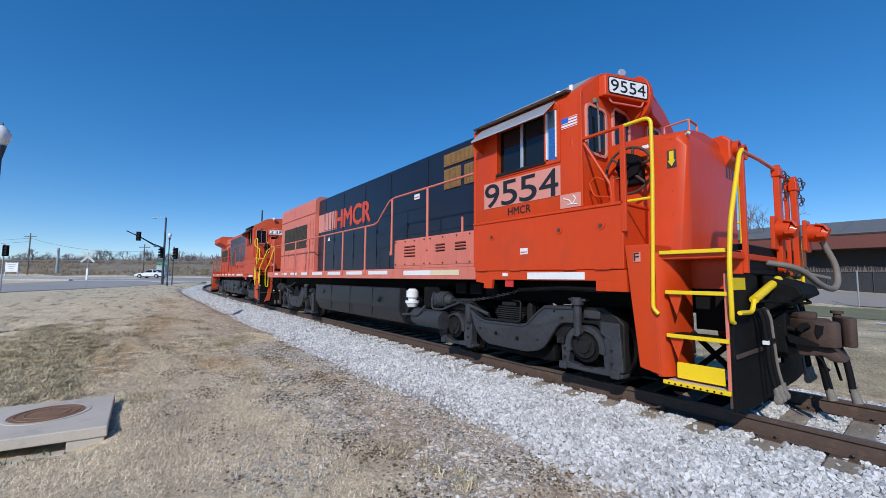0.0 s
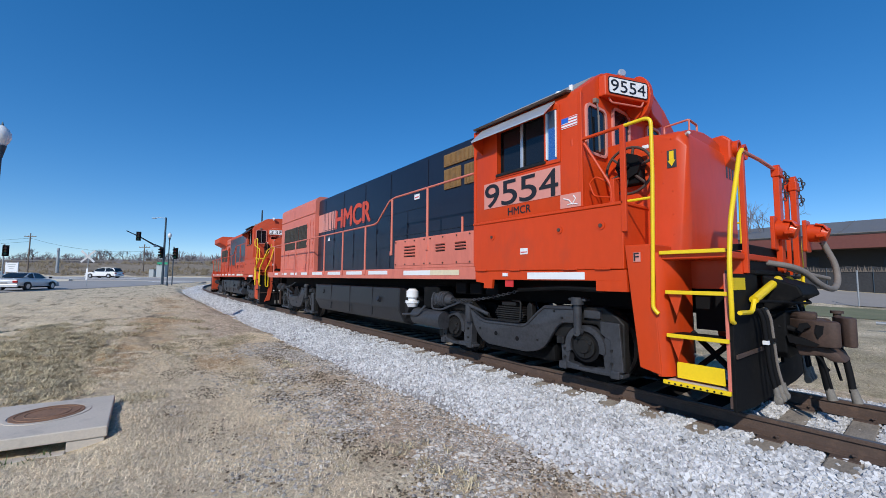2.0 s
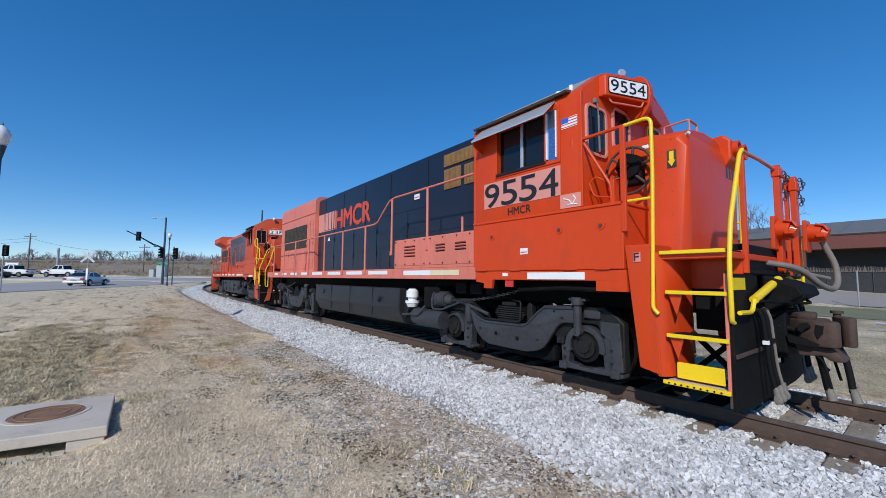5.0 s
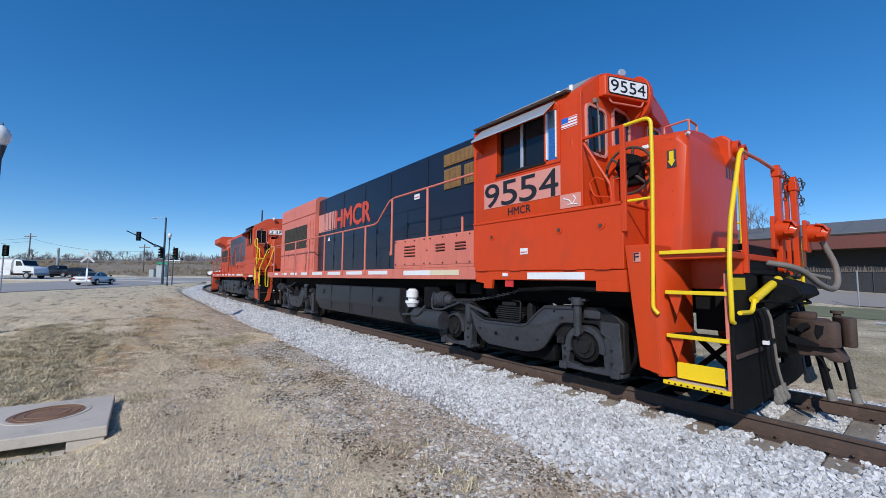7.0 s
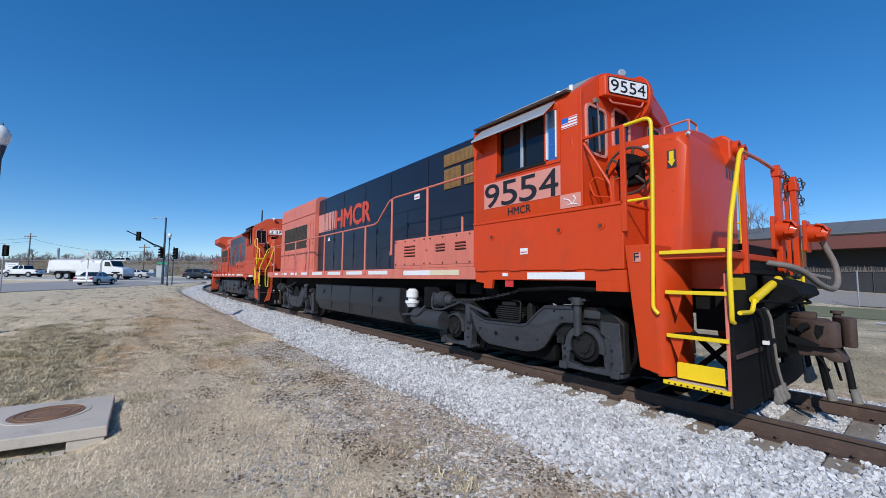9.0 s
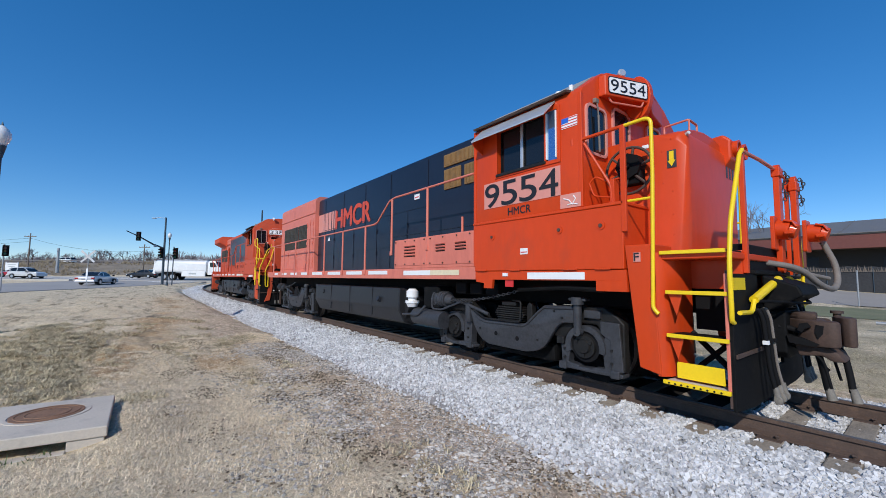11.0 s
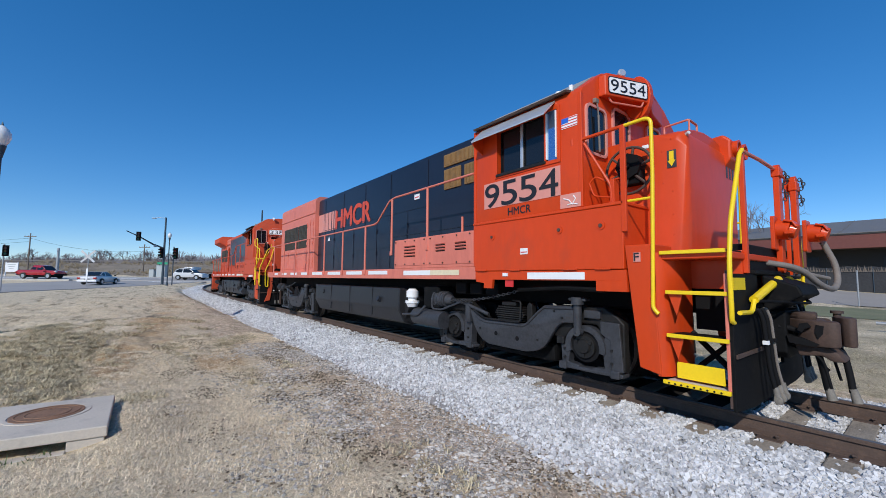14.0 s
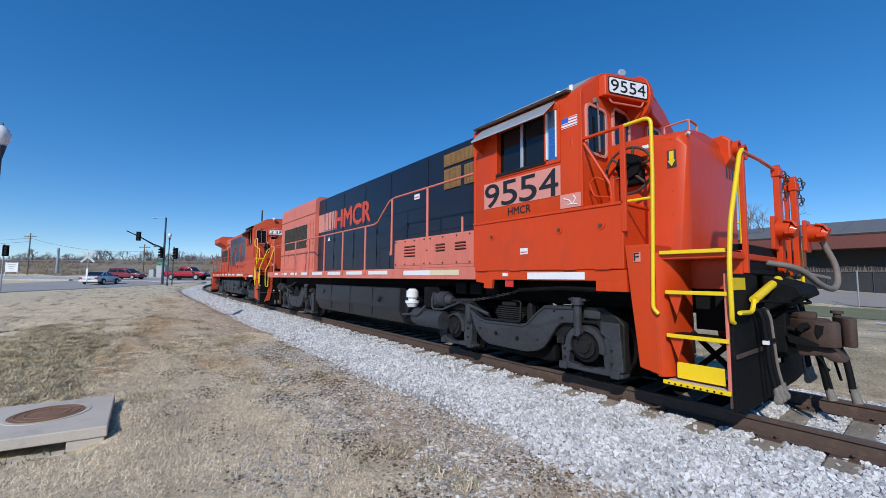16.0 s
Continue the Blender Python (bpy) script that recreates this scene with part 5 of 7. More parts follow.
    cyl(bm, (-4.95, -1.34, 1.0), (-4.95, -1.34, 1.13), .13, 18)
    cyl(bm, (-4.95, -1.34, 1.13), (-4.95, -1.34, 1.18), .12, 18, .07)
    cyl(bm, (-4.95, -1.34, .93), (-4.95, -1.34, 1.0), .09, 18)
    cyl(bm, (-4.95, -1.34, .88), (-4.95, -1.34, .93), .15, 18)
    cyl(bm, (-4.95, -1.34, .80), (-4.95, -1.34, .88), .10, 18, .14)
    part("air_filter_bowl", bm, M["white"] if first else M["truckgrey"], root, "white air filter bowl" if first else "grimy grey air filter bowl", smooth=True)
    bm = B()
    tube(bm, bend([(-2.05, -1.3, 1.24), (-1.2, -1.36, 1.29), (-.6, -1.36, 1.27)], .1), .035, 8)
    for x in (-2.9, -3.3, -3.7):
        box(bm, x, x + .3, -1.2, -.9, 1.12, 1.34, .03)
    box(bm, -4.6, -4.1, -1.3, -.9, .8, 1.25, .04)
    pieces("underframe_gear", bm, M["black"], root)
    handrails(root, o, body2)
    if not first:
        bm = B()
        tube(bm, bend([(-.38, -1.53, 3.20), (-.26, -1.55, 2.90), (.70, -1.54, 2.68), (.74, -1.53, 2.26), (-.06, -1.55, 1.81), (.09, -1.55, 1.01)], .07, 4), .021, 8)
        tube(bm, bend([(.76, -.90, 2.82), (.77, -1.20, 2.67), (.78, -1.52, 1.80), (.78, -1.50, 1.15)], .07, 4), .021, 8)
        tube(bm, bend([(.80, -.92, 2.80), (.80, -1.07, 2.20), (.80, -1.28, 1.67), (.80, -1.25, .97), (.80, -1.14, .95), (.80, -1.14, 1.60)], .05, 4), .021, 8)
        tube(bm, [(-.05, -1.55, 2.24), (.76, -1.40, 2.24)], .022, 8)
        pieces("bent_grab_iron", bm, M["yellow"], root, "bent yellow grab iron", smooth=True)
        nb.location = (.03, .18, -.42)
    # jumper receptacles on the front handrail
    for y, xx, ry_, rx_ in ((.36, .75, .30, .78), (.95, .80, 1.02, .95)):
        bm = B()
        prism(bm, rrect(y - .075, y + .075, 1.50, 2.86 if y < .5 else 2.80, .06), "x", xx - .03, xx + .03, .006)
        st = part("jumper_post", bm, o, root)
        bm = B()
        box(bm, xx - .045, xx + .045, y - .09, y + .09, 2.70 if y < .5 else 2.60, 2.82 if y < .5 else 2.72, .012)
        part("post_bracket", bm, o, st)
        bm = B()
        prism(bm, rrect(ry_ - .20, ry_ + .06, 1.78, 2.19, .02), "x", rx_ - .07, rx_ - .03, .006)
        part("mount_plate", bm, o, st)
        bm = B()
        cyl(bm, (rx_ - .04, ry_ - .05, 2.03), (rx_ + .09, ry_ - .05, 2.01), .115, 20)
        cyl(bm, (rx_ + .09, ry_ - .05, 2.01), (rx_ + .15, ry_ - .05, 1.99), .10, 20, .085)
        part("jumper_receptacle", bm, o, st, "orange jumper cable receptacle", smooth=True)
        bm = B()
        prism(bm, [(rx_ + .04, 2.12), (rx_ + .12, 2.10), (rx_ + .15, 2.04), (rx_ + .17, 2.04), (rx_ + .13, 2.12), (rx_ + .05, 2.145)], "y", ry_ - .15, ry_ + .05, .008)
        box(bm, rx_ + .05, rx_ + .14, ry_ - .18, ry_ - .16, 1.96, 2.0, .008)
        part("receptacle_lid", bm, o, st)
        bm = B()
        for i in range(13):
            t = i / 12
            p = Vector((xx + .05 + .03 * math.sin(t * 9), y + .07 + .05 * math.sin(t * 5), 2.76 - t * .34))
            q = Vector((0, .018, 0)) if i % 2 else Vector((.018, 0, 0))
            tube(bm, [p + q * math.cos(a) + Vector((0, 0, .026 * math.sin(a))) for a in np.linspace(0, 6.283, 9)[:-1]], .007, 5, closed=True)
        part("chain", bm, M["truckgrey"], st, "loose steel chain")
    bm = B()
    tube(bm, bend([(.68, -.1, 1.62), (.95, .1, 1.56), (1.08, .5, 1.34), (1.13, .9, 1.30), (1.14, 1.15, 1.40), (1.12, 1.2, 1.62), (1.02, 1.12, 1.92)], .2, 6), .035, 12)
    tube(bm, bend([(.7, .3, 1.60), (.95, .8, 1.48), (1.06, 1.1, 1.44)], .1, 5), .026, 10)
    part("jumper_cable", bm, M["hose"], root, "thick weathered grey jumper cable", smooth=True)
    bm = B()
    box(bm, .55, .70, -.85, .85, 1.50, 1.80, .02)
    part("platform_box", bm, M["black"], root)
    return root


# the sky's blue is put into the colour of this near-side pane
M["mirrorpane"] = mat("sky_blue_pane", (0.25, 0.42, 0.65), 0.08, metal=0.9, vary=0.03, bump=0)
M["grille"] = mat("olive_radiator_mesh", (0.055, 0.048, 0.035), 0.7, vary=0.3, big=2, fine=40, bump=0.3)
engine_a = locomotive(pose(0, 0, 0), "orange, faded red and navy diesel locomotive with yellow grab irons", "9554", True)
engine_b = locomotive(pose(-17.95, -.08, 0, 0, 0, -.8), "orange diesel locomotive with flared radiator, coupled behind another", "338", False)

# ---- storm drain inlet beside the track ----
# concrete darkened in place of the shade deep in the drain pit
M["dark"] = mat("pit_shade_concrete", (0.06, 0.055, 0.05), 0.9, vary=0.3)


def storm_inlet():
    root = thing("storm_drain", "pale concrete storm drain slab with a rusty manhole cover", "storm drain")
    poly = [(-4.86, -6.09), (-3.52, -6.10), (-3.80, -7.95), (-5.14, -7.95)]
    part("slab", prism(B(), poly, "z", -.285, -.175, .012), M["concrete"], root)
    bm = B()
    prism(bm, [(-4.84, -6.12), (-3.54, -6.12), (-3.585, -6.42), (-4.88, -6.42)], "z", -.62, -.287, .01)
    part("side_wall", bm, M["concrete"], root)
    part("back_wall", prism(B(), [(-4.88, -6.42), (-4.70, -6.42), (-4.93, -7.93), (-5.12, -7.93)], "z", -.62, -.287), M["dark"], root)
    part("sill", prism(B(), [(-3.62, -6.42), (-3.50, -6.42), (-3.72, -7.93), (-3.84, -7.93)], "z", -.62, -.375, .01), M["concrete"], root)
    part("pit_floor", prism(B(), [(-4.7, -6.42), (-3.62, -6.42), (-3.84, -7.93), (-4.93, -7.93)], "z", -.62, -.56), M["dark"], root)
    c = Vector((-4.38, -6.66, -.175))
    bm = B()
    o = [(c.x + .37 * math.cos(t), c.y + .37 * math.sin(t)) for t in np.linspace(0, 6.283, 41)[:-1]]
    i = [(c.x + .325 * math.cos(t), c.y + .325 * math.sin(t)) for t in np.linspace(0, 6.283, 41)[:-1]]
    ring_prism(bm, o, i, "z", c.z - .02, c.z + .006)
    part("cover_ring", bm, M["concrete"], root)
    bm = B()
    prism(bm, [(c.x + .315 * math.cos(t), c.y + .315 * math.sin(t)) for t in np.linspace(0, 6.283, 41)[:-1]], "z", c.z - .015, c.z + .008, .003)
    for r in (.27, .19):
        tube(bm, [(c.x + r * math.cos(t), c.y + r * math.sin(t), c.z + .008) for t in np.linspace(0, 6.283, 33)[:-1]], .006, 5, closed=True)
    part("manhole_cover", bm, M["manhole"], root, "rusty brown iron cover")
    return root


storm_inlet()

# ---- roads, kerbs ----
def draped(name, poly_u, poly_k, lift, material, step=2.0):
    """Strip over the ground between two u values (per k) or a rectangle in u and k."""
    us = np.arange(poly_u[0], poly_u[1] + .01, step)
    ks = np.arange(poly_k[0], poly_k[1] + .01, step)
    verts, faces = [], []
    for u in us:
        for k in ks:
            p = bg(u, k)
            verts.append((p.x, p.y, terrain(p.x, p.y, False) + lift))
    n = len(ks)
    for i in range(len(us) - 1):
        for j in range(n - 1):
            faces.append((i * n + j, (i + 1) * n + j, (i + 1) * n + j + 1, i * n + j + 1))
    bm = bmesh.new()
    vs = [bm.verts.new(v) for v in verts]
    for f in faces:
        bm.faces.new([vs[i] for i in f])
    rim = [e for e in bm.edges if e.is_boundary]
    ext = bmesh.ops.extrude_edge_only(bm, edges=rim)["geom"]
    for v in ext:
        if isinstance(v, bmesh.types.BMVert):
            v.co.z -= 0.4
    return part(name, bm, material)


tagged(draped("road", (-400, 200), (57, 71), .13, M["asphalt"]), "worn grey asphalt street with pale lane lines", "road", kind="structure")
tagged(draped("road_side", (-52.5, -33.5), (-60, 58), .04, M["asphalt"]), "worn grey asphalt side street", "road", kind="structure")
for u0, u1, k0, k1 in ((-400, 200, 71, 71.5), (-400, -54, 56.5, 57)):
    tagged(draped("kerb", (u0, u1), (k0, k1), .22, M["kerb"], 0.5), "pale concrete kerb along the street", "kerb", kind="structure")
for k in (60.6, 64.0, 64.4, 67.6):
    tagged(draped("lane_line", (-200, -48) if k < 62 or k > 66 else (-200, -50), (k, k + .5), .14, M["roadpaint"], .5), "pale painted lane line on asphalt", "road marking", kind="structure")
tagged(draped("stop_line", (-41, -35), (54.5, 55.5), .06, M["roadpaint"], .5), "pale painted stop line on asphalt", "road marking", kind="structure")
M["gravelroad"] = mat("pale_shoulder_gravel", (0.40, 0.36, 0.30), 0.9, vary=0.15, big=0.3, fine=6)
tagged(draped("shoulder", (-400, 60), (72, 77), .03, M["gravelroad"], 1.0), "pale sandy shoulder beyond the street", "shoulder", kind="structure")
tagged(draped("highway", (-400, 0), (108, 124), .05, M["asphalt"], 4.0), "grey highway on top of the embankment", "road", kind="structure")


M["scrubbank"] = mat("dry_brown_bank_scrub", (0.26, 0.21, 0.15), 0.95, vary=0.45, big=.25, fine=3, dirt=(0.15, 0.125, 0.085, 1), dirt_amt=.3, bump=.8, bump_dist=.15, stretch=(1, 1, 3))
tagged(draped("embankment_scrub", (-400, 10), (79, 107), .12, M["scrubbank"]), "dry brown scrub grass covering the highway embankment", "scrub", kind="structure")


def gz(u, k):
    p = bg(u, k)
    return terrain(p.x, p.y, False)


def at(u, k, dz=0.0, turn=0.0):
    """Pose on the ground; local +x to the right of the view, +y away."""
    p = bg(u, k)
    return pose(p.x, p.y, gz(u, k) + dz, 0, 0, math.degrees(math.atan2(RT.y, RT.x)) + turn)


M["pole"] = mat("dark_blue_steel_pole", (0.035, 0.055, 0.075), 0.5, vary=0.15)
M["galv"] = mat("galvanised_steel", (0.36, 0.37, 0.38), 0.5, metal=0.5, vary=0.15)
M["wood"] = mat("grey_weathered_pole", (0.16, 0.13, 0.105), 0.85, vary=0.25, stretch=(8, 8, 1))
M["globe"] = mat("frosted_white_globe", (0.72, 0.73, 0.74), 0.3, vary=0.05)
M["signgreen"] = mat("green_sign", (0.02, 0.30, 0.16), 0.5, vary=0.05)
M["boxgrey"] = mat("pale_grey_cabinet", (0.42, 0.45, 0.45), 0.5, vary=0.1)
M["red_lens"] = glass_mat("dark_red_lens", (0.12, 0.01, 0.01, 1), .2)
M["amber_lens"] = glass_mat("dark_amber_lens", (0.12, 0.06, 0.01, 1), .2)
M["green_lens"] = glass_mat("dark_green_lens", (0.01, 0.08, 0.05, 1), .2)


def lamp_post(m, h=5.2):
    root = thing("street_lamp", "dark post-top street lamp with a frosted white acorn globe", "street lamp", m, "post-top street lamps")
    bm = B()
    cyl(bm, (0, 0, 0), (0, 0, .7), .16, 14, .10)
    cyl(bm, (0, 0, .7), (0, 0, h - .35), .065, 12, .05)
    cyl(bm, (0, 0, h - .35), (0, 0, h), .06, 14, .13)
    part("post", bm, M["pole"], root, smooth=True)
    bm = B()
    prof = [(0.10, 0), (.17, .12), (.215, .26), (.20, .38), (.15, .48), (.08, .56), (.02, .60)]
    tube(bm, [(0, 0, h + z) for _, z in prof], [r for r, _ in prof], 18)
    part("globe", bm, M["globe"], root, "frosted white acorn globe", smooth=True)
    bm = B()
    cyl(bm, (0, 0, h + .59), (0, 0, h + .70), .03, 8, .01)
    part("finial", bm, M["pole"], root)
    return root


lamp_post(at(-12.79, 11.0), 5.45)
lamp_post(at(-32.4, 46, -.3), 5.95)


def signal_head(root, c, d, f=.68):
    """Three-lens signal; d points the way it faces."""
    d, s, t = basis(d)
    mm = Matrix((( s.x, d.x, 0, c[0]), (s.y, d.y, 0, c[1]), (0, 0, 1, c[2]), (0, 0, 0, 1))) @ Matrix.Diagonal((f, f, f, 1))
    bm = B()
    box(bm, -.19, .19, -.12, .1, -.55, .55, .03)
    box(bm, -.30, .30, -.02, .0, -.66, .66, .01)
    bm.transform(mm)
    h = part("signal_head", bm, M["black"], root, "black three-lens traffic signal head")
    for i, l in enumerate(("red_lens", "amber_lens", "green_lens")):
        bm = B()
        cyl(bm, (0, .1, .36 - i * .36), (0, .12, .36 - i * .36), .14, 16)
        bm.transform(mm)
        part("lens", bm, M[l], h)
        bm = B()
        n = 10
        ring = [(.16 * math.cos(a), .16 * math.sin(a) + .36 - i * .36) for a in np.linspace(-.3, math.pi + .3, n)]
        for (a0, b0), (a1, b1) in zip(ring, ring[1:]):
            v = [bm.verts.new(p) for p in ((a0, .1, b0), (a1, .1, b1), (a1, .32, b1), (a0, .32, b0), (a0 * 1.08, .1, b0 + .01), (a1 * 1.08, .1, b1 + .01), (a1 * 1.08, .32, b1 + .01), (a0 * 1.08, .32, b0 + .01))]
            bm.faces.new(v[:4])
            bm.faces.new(v[4:][::-1])
        bm.transform(mm)
        part("hood", bm, M["black"], h)
    return h


def signal_pole():
    root = thing("traffic_signal", "dark mast arm traffic signal with a luminaire at the street corner", "traffic signal", at(-34.4, 48, -.3))
    bm = B()
    cyl(bm, (0, 0, 0), (0, 0, 8.6), .15, 12, .09)
    cyl(bm, (0, 0, 0), (0, 0, .35), .26, 12, .2)
    part("mast", bm, M["pole"], root, smooth=True)
    bm = B()
    tube(bm, [(0, 0, 4.75), (-.5, -1.2, 5.15), (-.95, -2.8, 5.9), (-1.2, -4.4, 6.4)], [.10, .09, .07, .05], 10)
    part("mast_arm", bm, M["pole"], root, smooth=True)
    bm = B()
    tube(bm, bend([(0, 0, 8.5), (-.7, -.2, 8.55), (-1.1, -.3, 8.5)], .2), .03, 8)
    box(bm, -1.5, -1.0, -.42, -.18, 8.42, 8.52, .03)
    part("luminaire", bm, M["galv"], root, "pale street light head")
    signal_head(root, (-.95, -2.95, 5.95), (.4, -1, 0), .8)
    signal_head(root, (-.25, -.1, 4.2), (-.3, -1, 0), .95)
    bm = B()
    box(bm, -.55, -.25, -1.1, -.9, 4.85, 5.1, .05)
    part("camera_box", bm, M["galv"], root)
    return root


signal_pole()
ped = thing("pedestrian_signal", "dark signal on a short pole beside the crossing", "traffic signal", at(-32.1, 46.4, -.3))
part("post", cyl(B(), (0, 0, 0), (0, 0, 4.9), .06, 10), M["pole"], ped)
signal_head(ped, (.35, -.1, 4.1), (-.3, -1, 0), 1.0)
ped = thing("traffic_signal", "dark signal on a pole across the side street", "traffic signal", at(-36.1, 32))
part("post", cyl(B(), (0, 0, 0), (0, 0, 3.9), .05, 10), M["galv"], ped)
signal_head(ped, (.25, -.1, 3.35), (.6, -1, 0))


M["weatherwhite"] = mat("weathered_white_sheet", (0.52, 0.52, 0.52), 0.6, vary=.2, big=2, fine=15)


def crossbuck():
    root = thing("crossbuck", "white railway crossbuck on a post with a white marker", "crossing sign", at(-38.2, 42))
    part("post", box(B(), -.03, .03, -.03, .03, 0, 3.7, .008), M["galv"], root)
    for s in (-1, 1):
        bm = B()
        box(bm, -.95, .95, -.08 - .012 * s, -.066 - .012 * s, -.105, .105, .004)
        bm.transform(Matrix.Translation((0, 0, 3.25)) @ Matrix.Rotation(s * radians(40), 4, "Y"))
        part("blade", bm, M["weatherwhite"], root, "weathered white reflective blade")
    part("marker", box(B(), -.10, .10, -.075, -.055, .75, 1.95, .01), M["white"], root, "pale marker strip on the post")
    return root


crossbuck()
sg = thing("sign_board", "white sign board on two posts beside the street", "sign", at(-81.7, 74))
part("board", box(B(), -1.1, 1.1, -.05, 0, .85, 2.6, .01), M["white"], sg)
for x in (-1.15, 1.15):
    part("post", box(B(), x - .06, x + .06, -.06, .06, 0, 2.75, .01), M["white"], sg)
for i in range(3):
    part("line_of_text", box(B(), -.8 + .15 * i, .75 - .18 * i, -.058, -.05, 2.2 - i * .4, 2.32 - i * .4), M["boxgrey"], sg)


def cabinet(m, w, h, label):
    root = thing("utility_cabinet", label, "utility cabinet", m)
    part("body", box(B(), -w / 2, w / 2, -.35, .35, .12, h, .03), M["boxgrey"], root)
    part("plinth", box(B(), -w / 2 - .05, w / 2 + .05, -.4, .4, 0, .13, .01), M["kerb"], root)
    part("door", box(B(), -w / 2 + .06, w / 2 - .06, -.37, -.34, .25, h - .1, .01), M["boxgrey"], root)
    part("roof", box(B(), -w / 2 - .04, w / 2 + .04, -.4, .4, h, h + .06, .02), M["boxgrey"], root)


cabinet(at(-54.6, 73.5), .9, 1.5, "pale grey utility cabinet near the signal")
cabinet(at(-52.9, 73.5), 1.6, 2.3, "tall pale grey-green signal control cabinet")
sg = thing("street_sign", "small green street name sign on a post", "sign", at(-52.6, 73.2))
part("post", cyl(B(), (0, 0, 0), (0, 0, 2.9), .04, 8), M["galv"], sg)
part("blade", box(B(), -1.0, 1.0, -.02, .02, 2.5, 2.9, .005), M["signgreen"], sg)


def utility_pole(u, k, h, arm=True, mat_="wood", r=.14):
    root = thing("utility_pole", "weathered timber utility pole with a crossarm", "utility pole", at(u, k), "utility poles")
    part("pole", cyl(B(), (0, 0, -.2), (0, 0, h), r, 10, r * .7), M[mat_], root)
    if arm:
        part("crossarm", box(B(), -1.2, 1.2, -.06, .06, h - .75, h - .63, .01), M[mat_], root)
        for x in (-1.1, -.4, .4, 1.1):
            part("insulator", cyl(B(), (x, 0, h - .63), (x, 0, h - .45), .05, 8, .03), M["galv"], root)


utility_pole(-84, 79, 8.6)
utility_pole(-82, 83, 5.4, False, "galv", .3)
utility_pole(-66, 86, 6.2)
utility_pole(-30.0, 64, 11.6, False, "pole", .16)
utility_pole(-140, 90, 10)
wires = B()
for a, b in (((-140, 90, 9.2), (-84, 79, 7.9)), ((-84, 79, 7.9), (-66, 86, 5.9)), ((-140, 90, 8.4), (-84, 79, 7.2))):
    pa, pb = bg(a[0], a[1], a[2] + 1), bg(b[0], b[1], b[2] + 1)
    tube(wires, [pa.lerp(pb, t) - Vector((0, 0, 1.1 * 4 * t * (1 - t))) for t in np.linspace(0, 1, 9)], .02, 4)
tagged(part("overhead_wires", wires, M["black"]), "thin dark overhead wires between the poles", "wires", kind="stuff")


M["railgrey"] = mat("dull_grey_guard_rail", (0.16, 0.15, 0.145), 0.6, vary=0.15)
# highway guard rail
gr = thing("guard_rail", "grey steel guard rail along the highway embankment", "guard rail", at(-60, 107))
part("beam", box(B(), -200, 60, -.05, .02, .5, .8, .03), M["railgrey"], gr)
for i in range(66):
    part("post", box(B(), -199 + i * 4, -198.85 + i * 4, 0, .12, 0, .9), M["wood"], gr)


# ---- buildings ----
M["metalroof"] = mat("grey_metal_roof", (0.17, 0.16, 0.15), 0.6, vary=0.15, big=.2, fine=4, stretch=(4, 1, 1))
M["redband"] = mat("dull_red_cladding", (0.15, 0.045, 0.035), 0.65, vary=0.15, big=.3, fine=4)
# near-black wall colour holds the shade beneath the canopy
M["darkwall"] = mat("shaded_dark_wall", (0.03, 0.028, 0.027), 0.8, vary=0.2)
M["brownwall"] = mat("brown_brick_wall", (0.17, 0.11, 0.08), 0.85, vary=0.2, big=.4, fine=5)
# roof colour lightened, with distant haze mixed in
M["darkroof"] = mat("dark_shingle_roof", (0.10, 0.095, 0.105), 0.85, vary=0.2)
M["screen"] = mat("black_fence_screen", (0.035, 0.035, 0.038), 0.85, vary=0.4, big=.8, fine=6, bump=.5, bump_dist=.05)


def warehouse():
    root = thing("warehouse", "long low warehouse with grey metal roof and dull red canopy", "warehouse", pose(0, 54, 0))
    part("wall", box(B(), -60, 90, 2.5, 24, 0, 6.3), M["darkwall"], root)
    part("roof", prism(B(), [(0, 6.45), (0, 6.65), (14, 9.4), (26, 6.7), (26, 6.45)], "x", -62, 92), M["metalroof"], root, "grey ribbed metal roof")
    part("canopy_band", box(B(), -62, 92, -.2, 0.3, 4.95, 6.5, .03), M["redband"], root, "dull red metal canopy")
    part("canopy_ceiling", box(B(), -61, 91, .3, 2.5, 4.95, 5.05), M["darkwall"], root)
    part("fascia", box(B(), -62.1, 92.1, -.26, -.2, 6.4, 6.56), M["darkwall"], root)
    for i in range(31):
        part("roof_rib", prism(B(), [(-.02, 6.66), (-.02, 6.70), (14, 9.45), (14, 9.41)], "x", -60 + i * 5, -59.93 + i * 5), M["metalroof"], root)
    for i in range(15):
        part("canopy_post", box(B(), -58 + i * 10, -57.7 + i * 10, 0, .3, .3, 4.95), M["redband"], root)
    for i in range(16):
        part("bay_door", box(B(), -56 + i * 9, -52 + i * 9, 2.44, 2.52, .6, 4.2, .02), M["tank"], root)


warehouse()
fs = thing("screened_fence", "chain link fence with a torn black wind screen", "fence", pose(0, 46, 0))
bm = B()
rs = random.Random(5)
xs = np.arange(-50, 60, .8)
top = [(x, 2.75 + .25 * noise.noise((x * .5, 0, 0)) + rs.uniform(-.08, .08)) for x in xs]
prism(bm, [(-50, .3), (60, .3)] + [(x, z) for x, z in top[::-1]], "y", 0, .05)
part("wind_screen", bm, M["screen"], fs, "torn black wind screen")
for i in range(37):
    part("post", cyl(B(), (-50 + i * 3, -.06, .2), (-50 + i * 3, -.06, 2.7), .035, 8), M["pole"], fs)
bm = B()
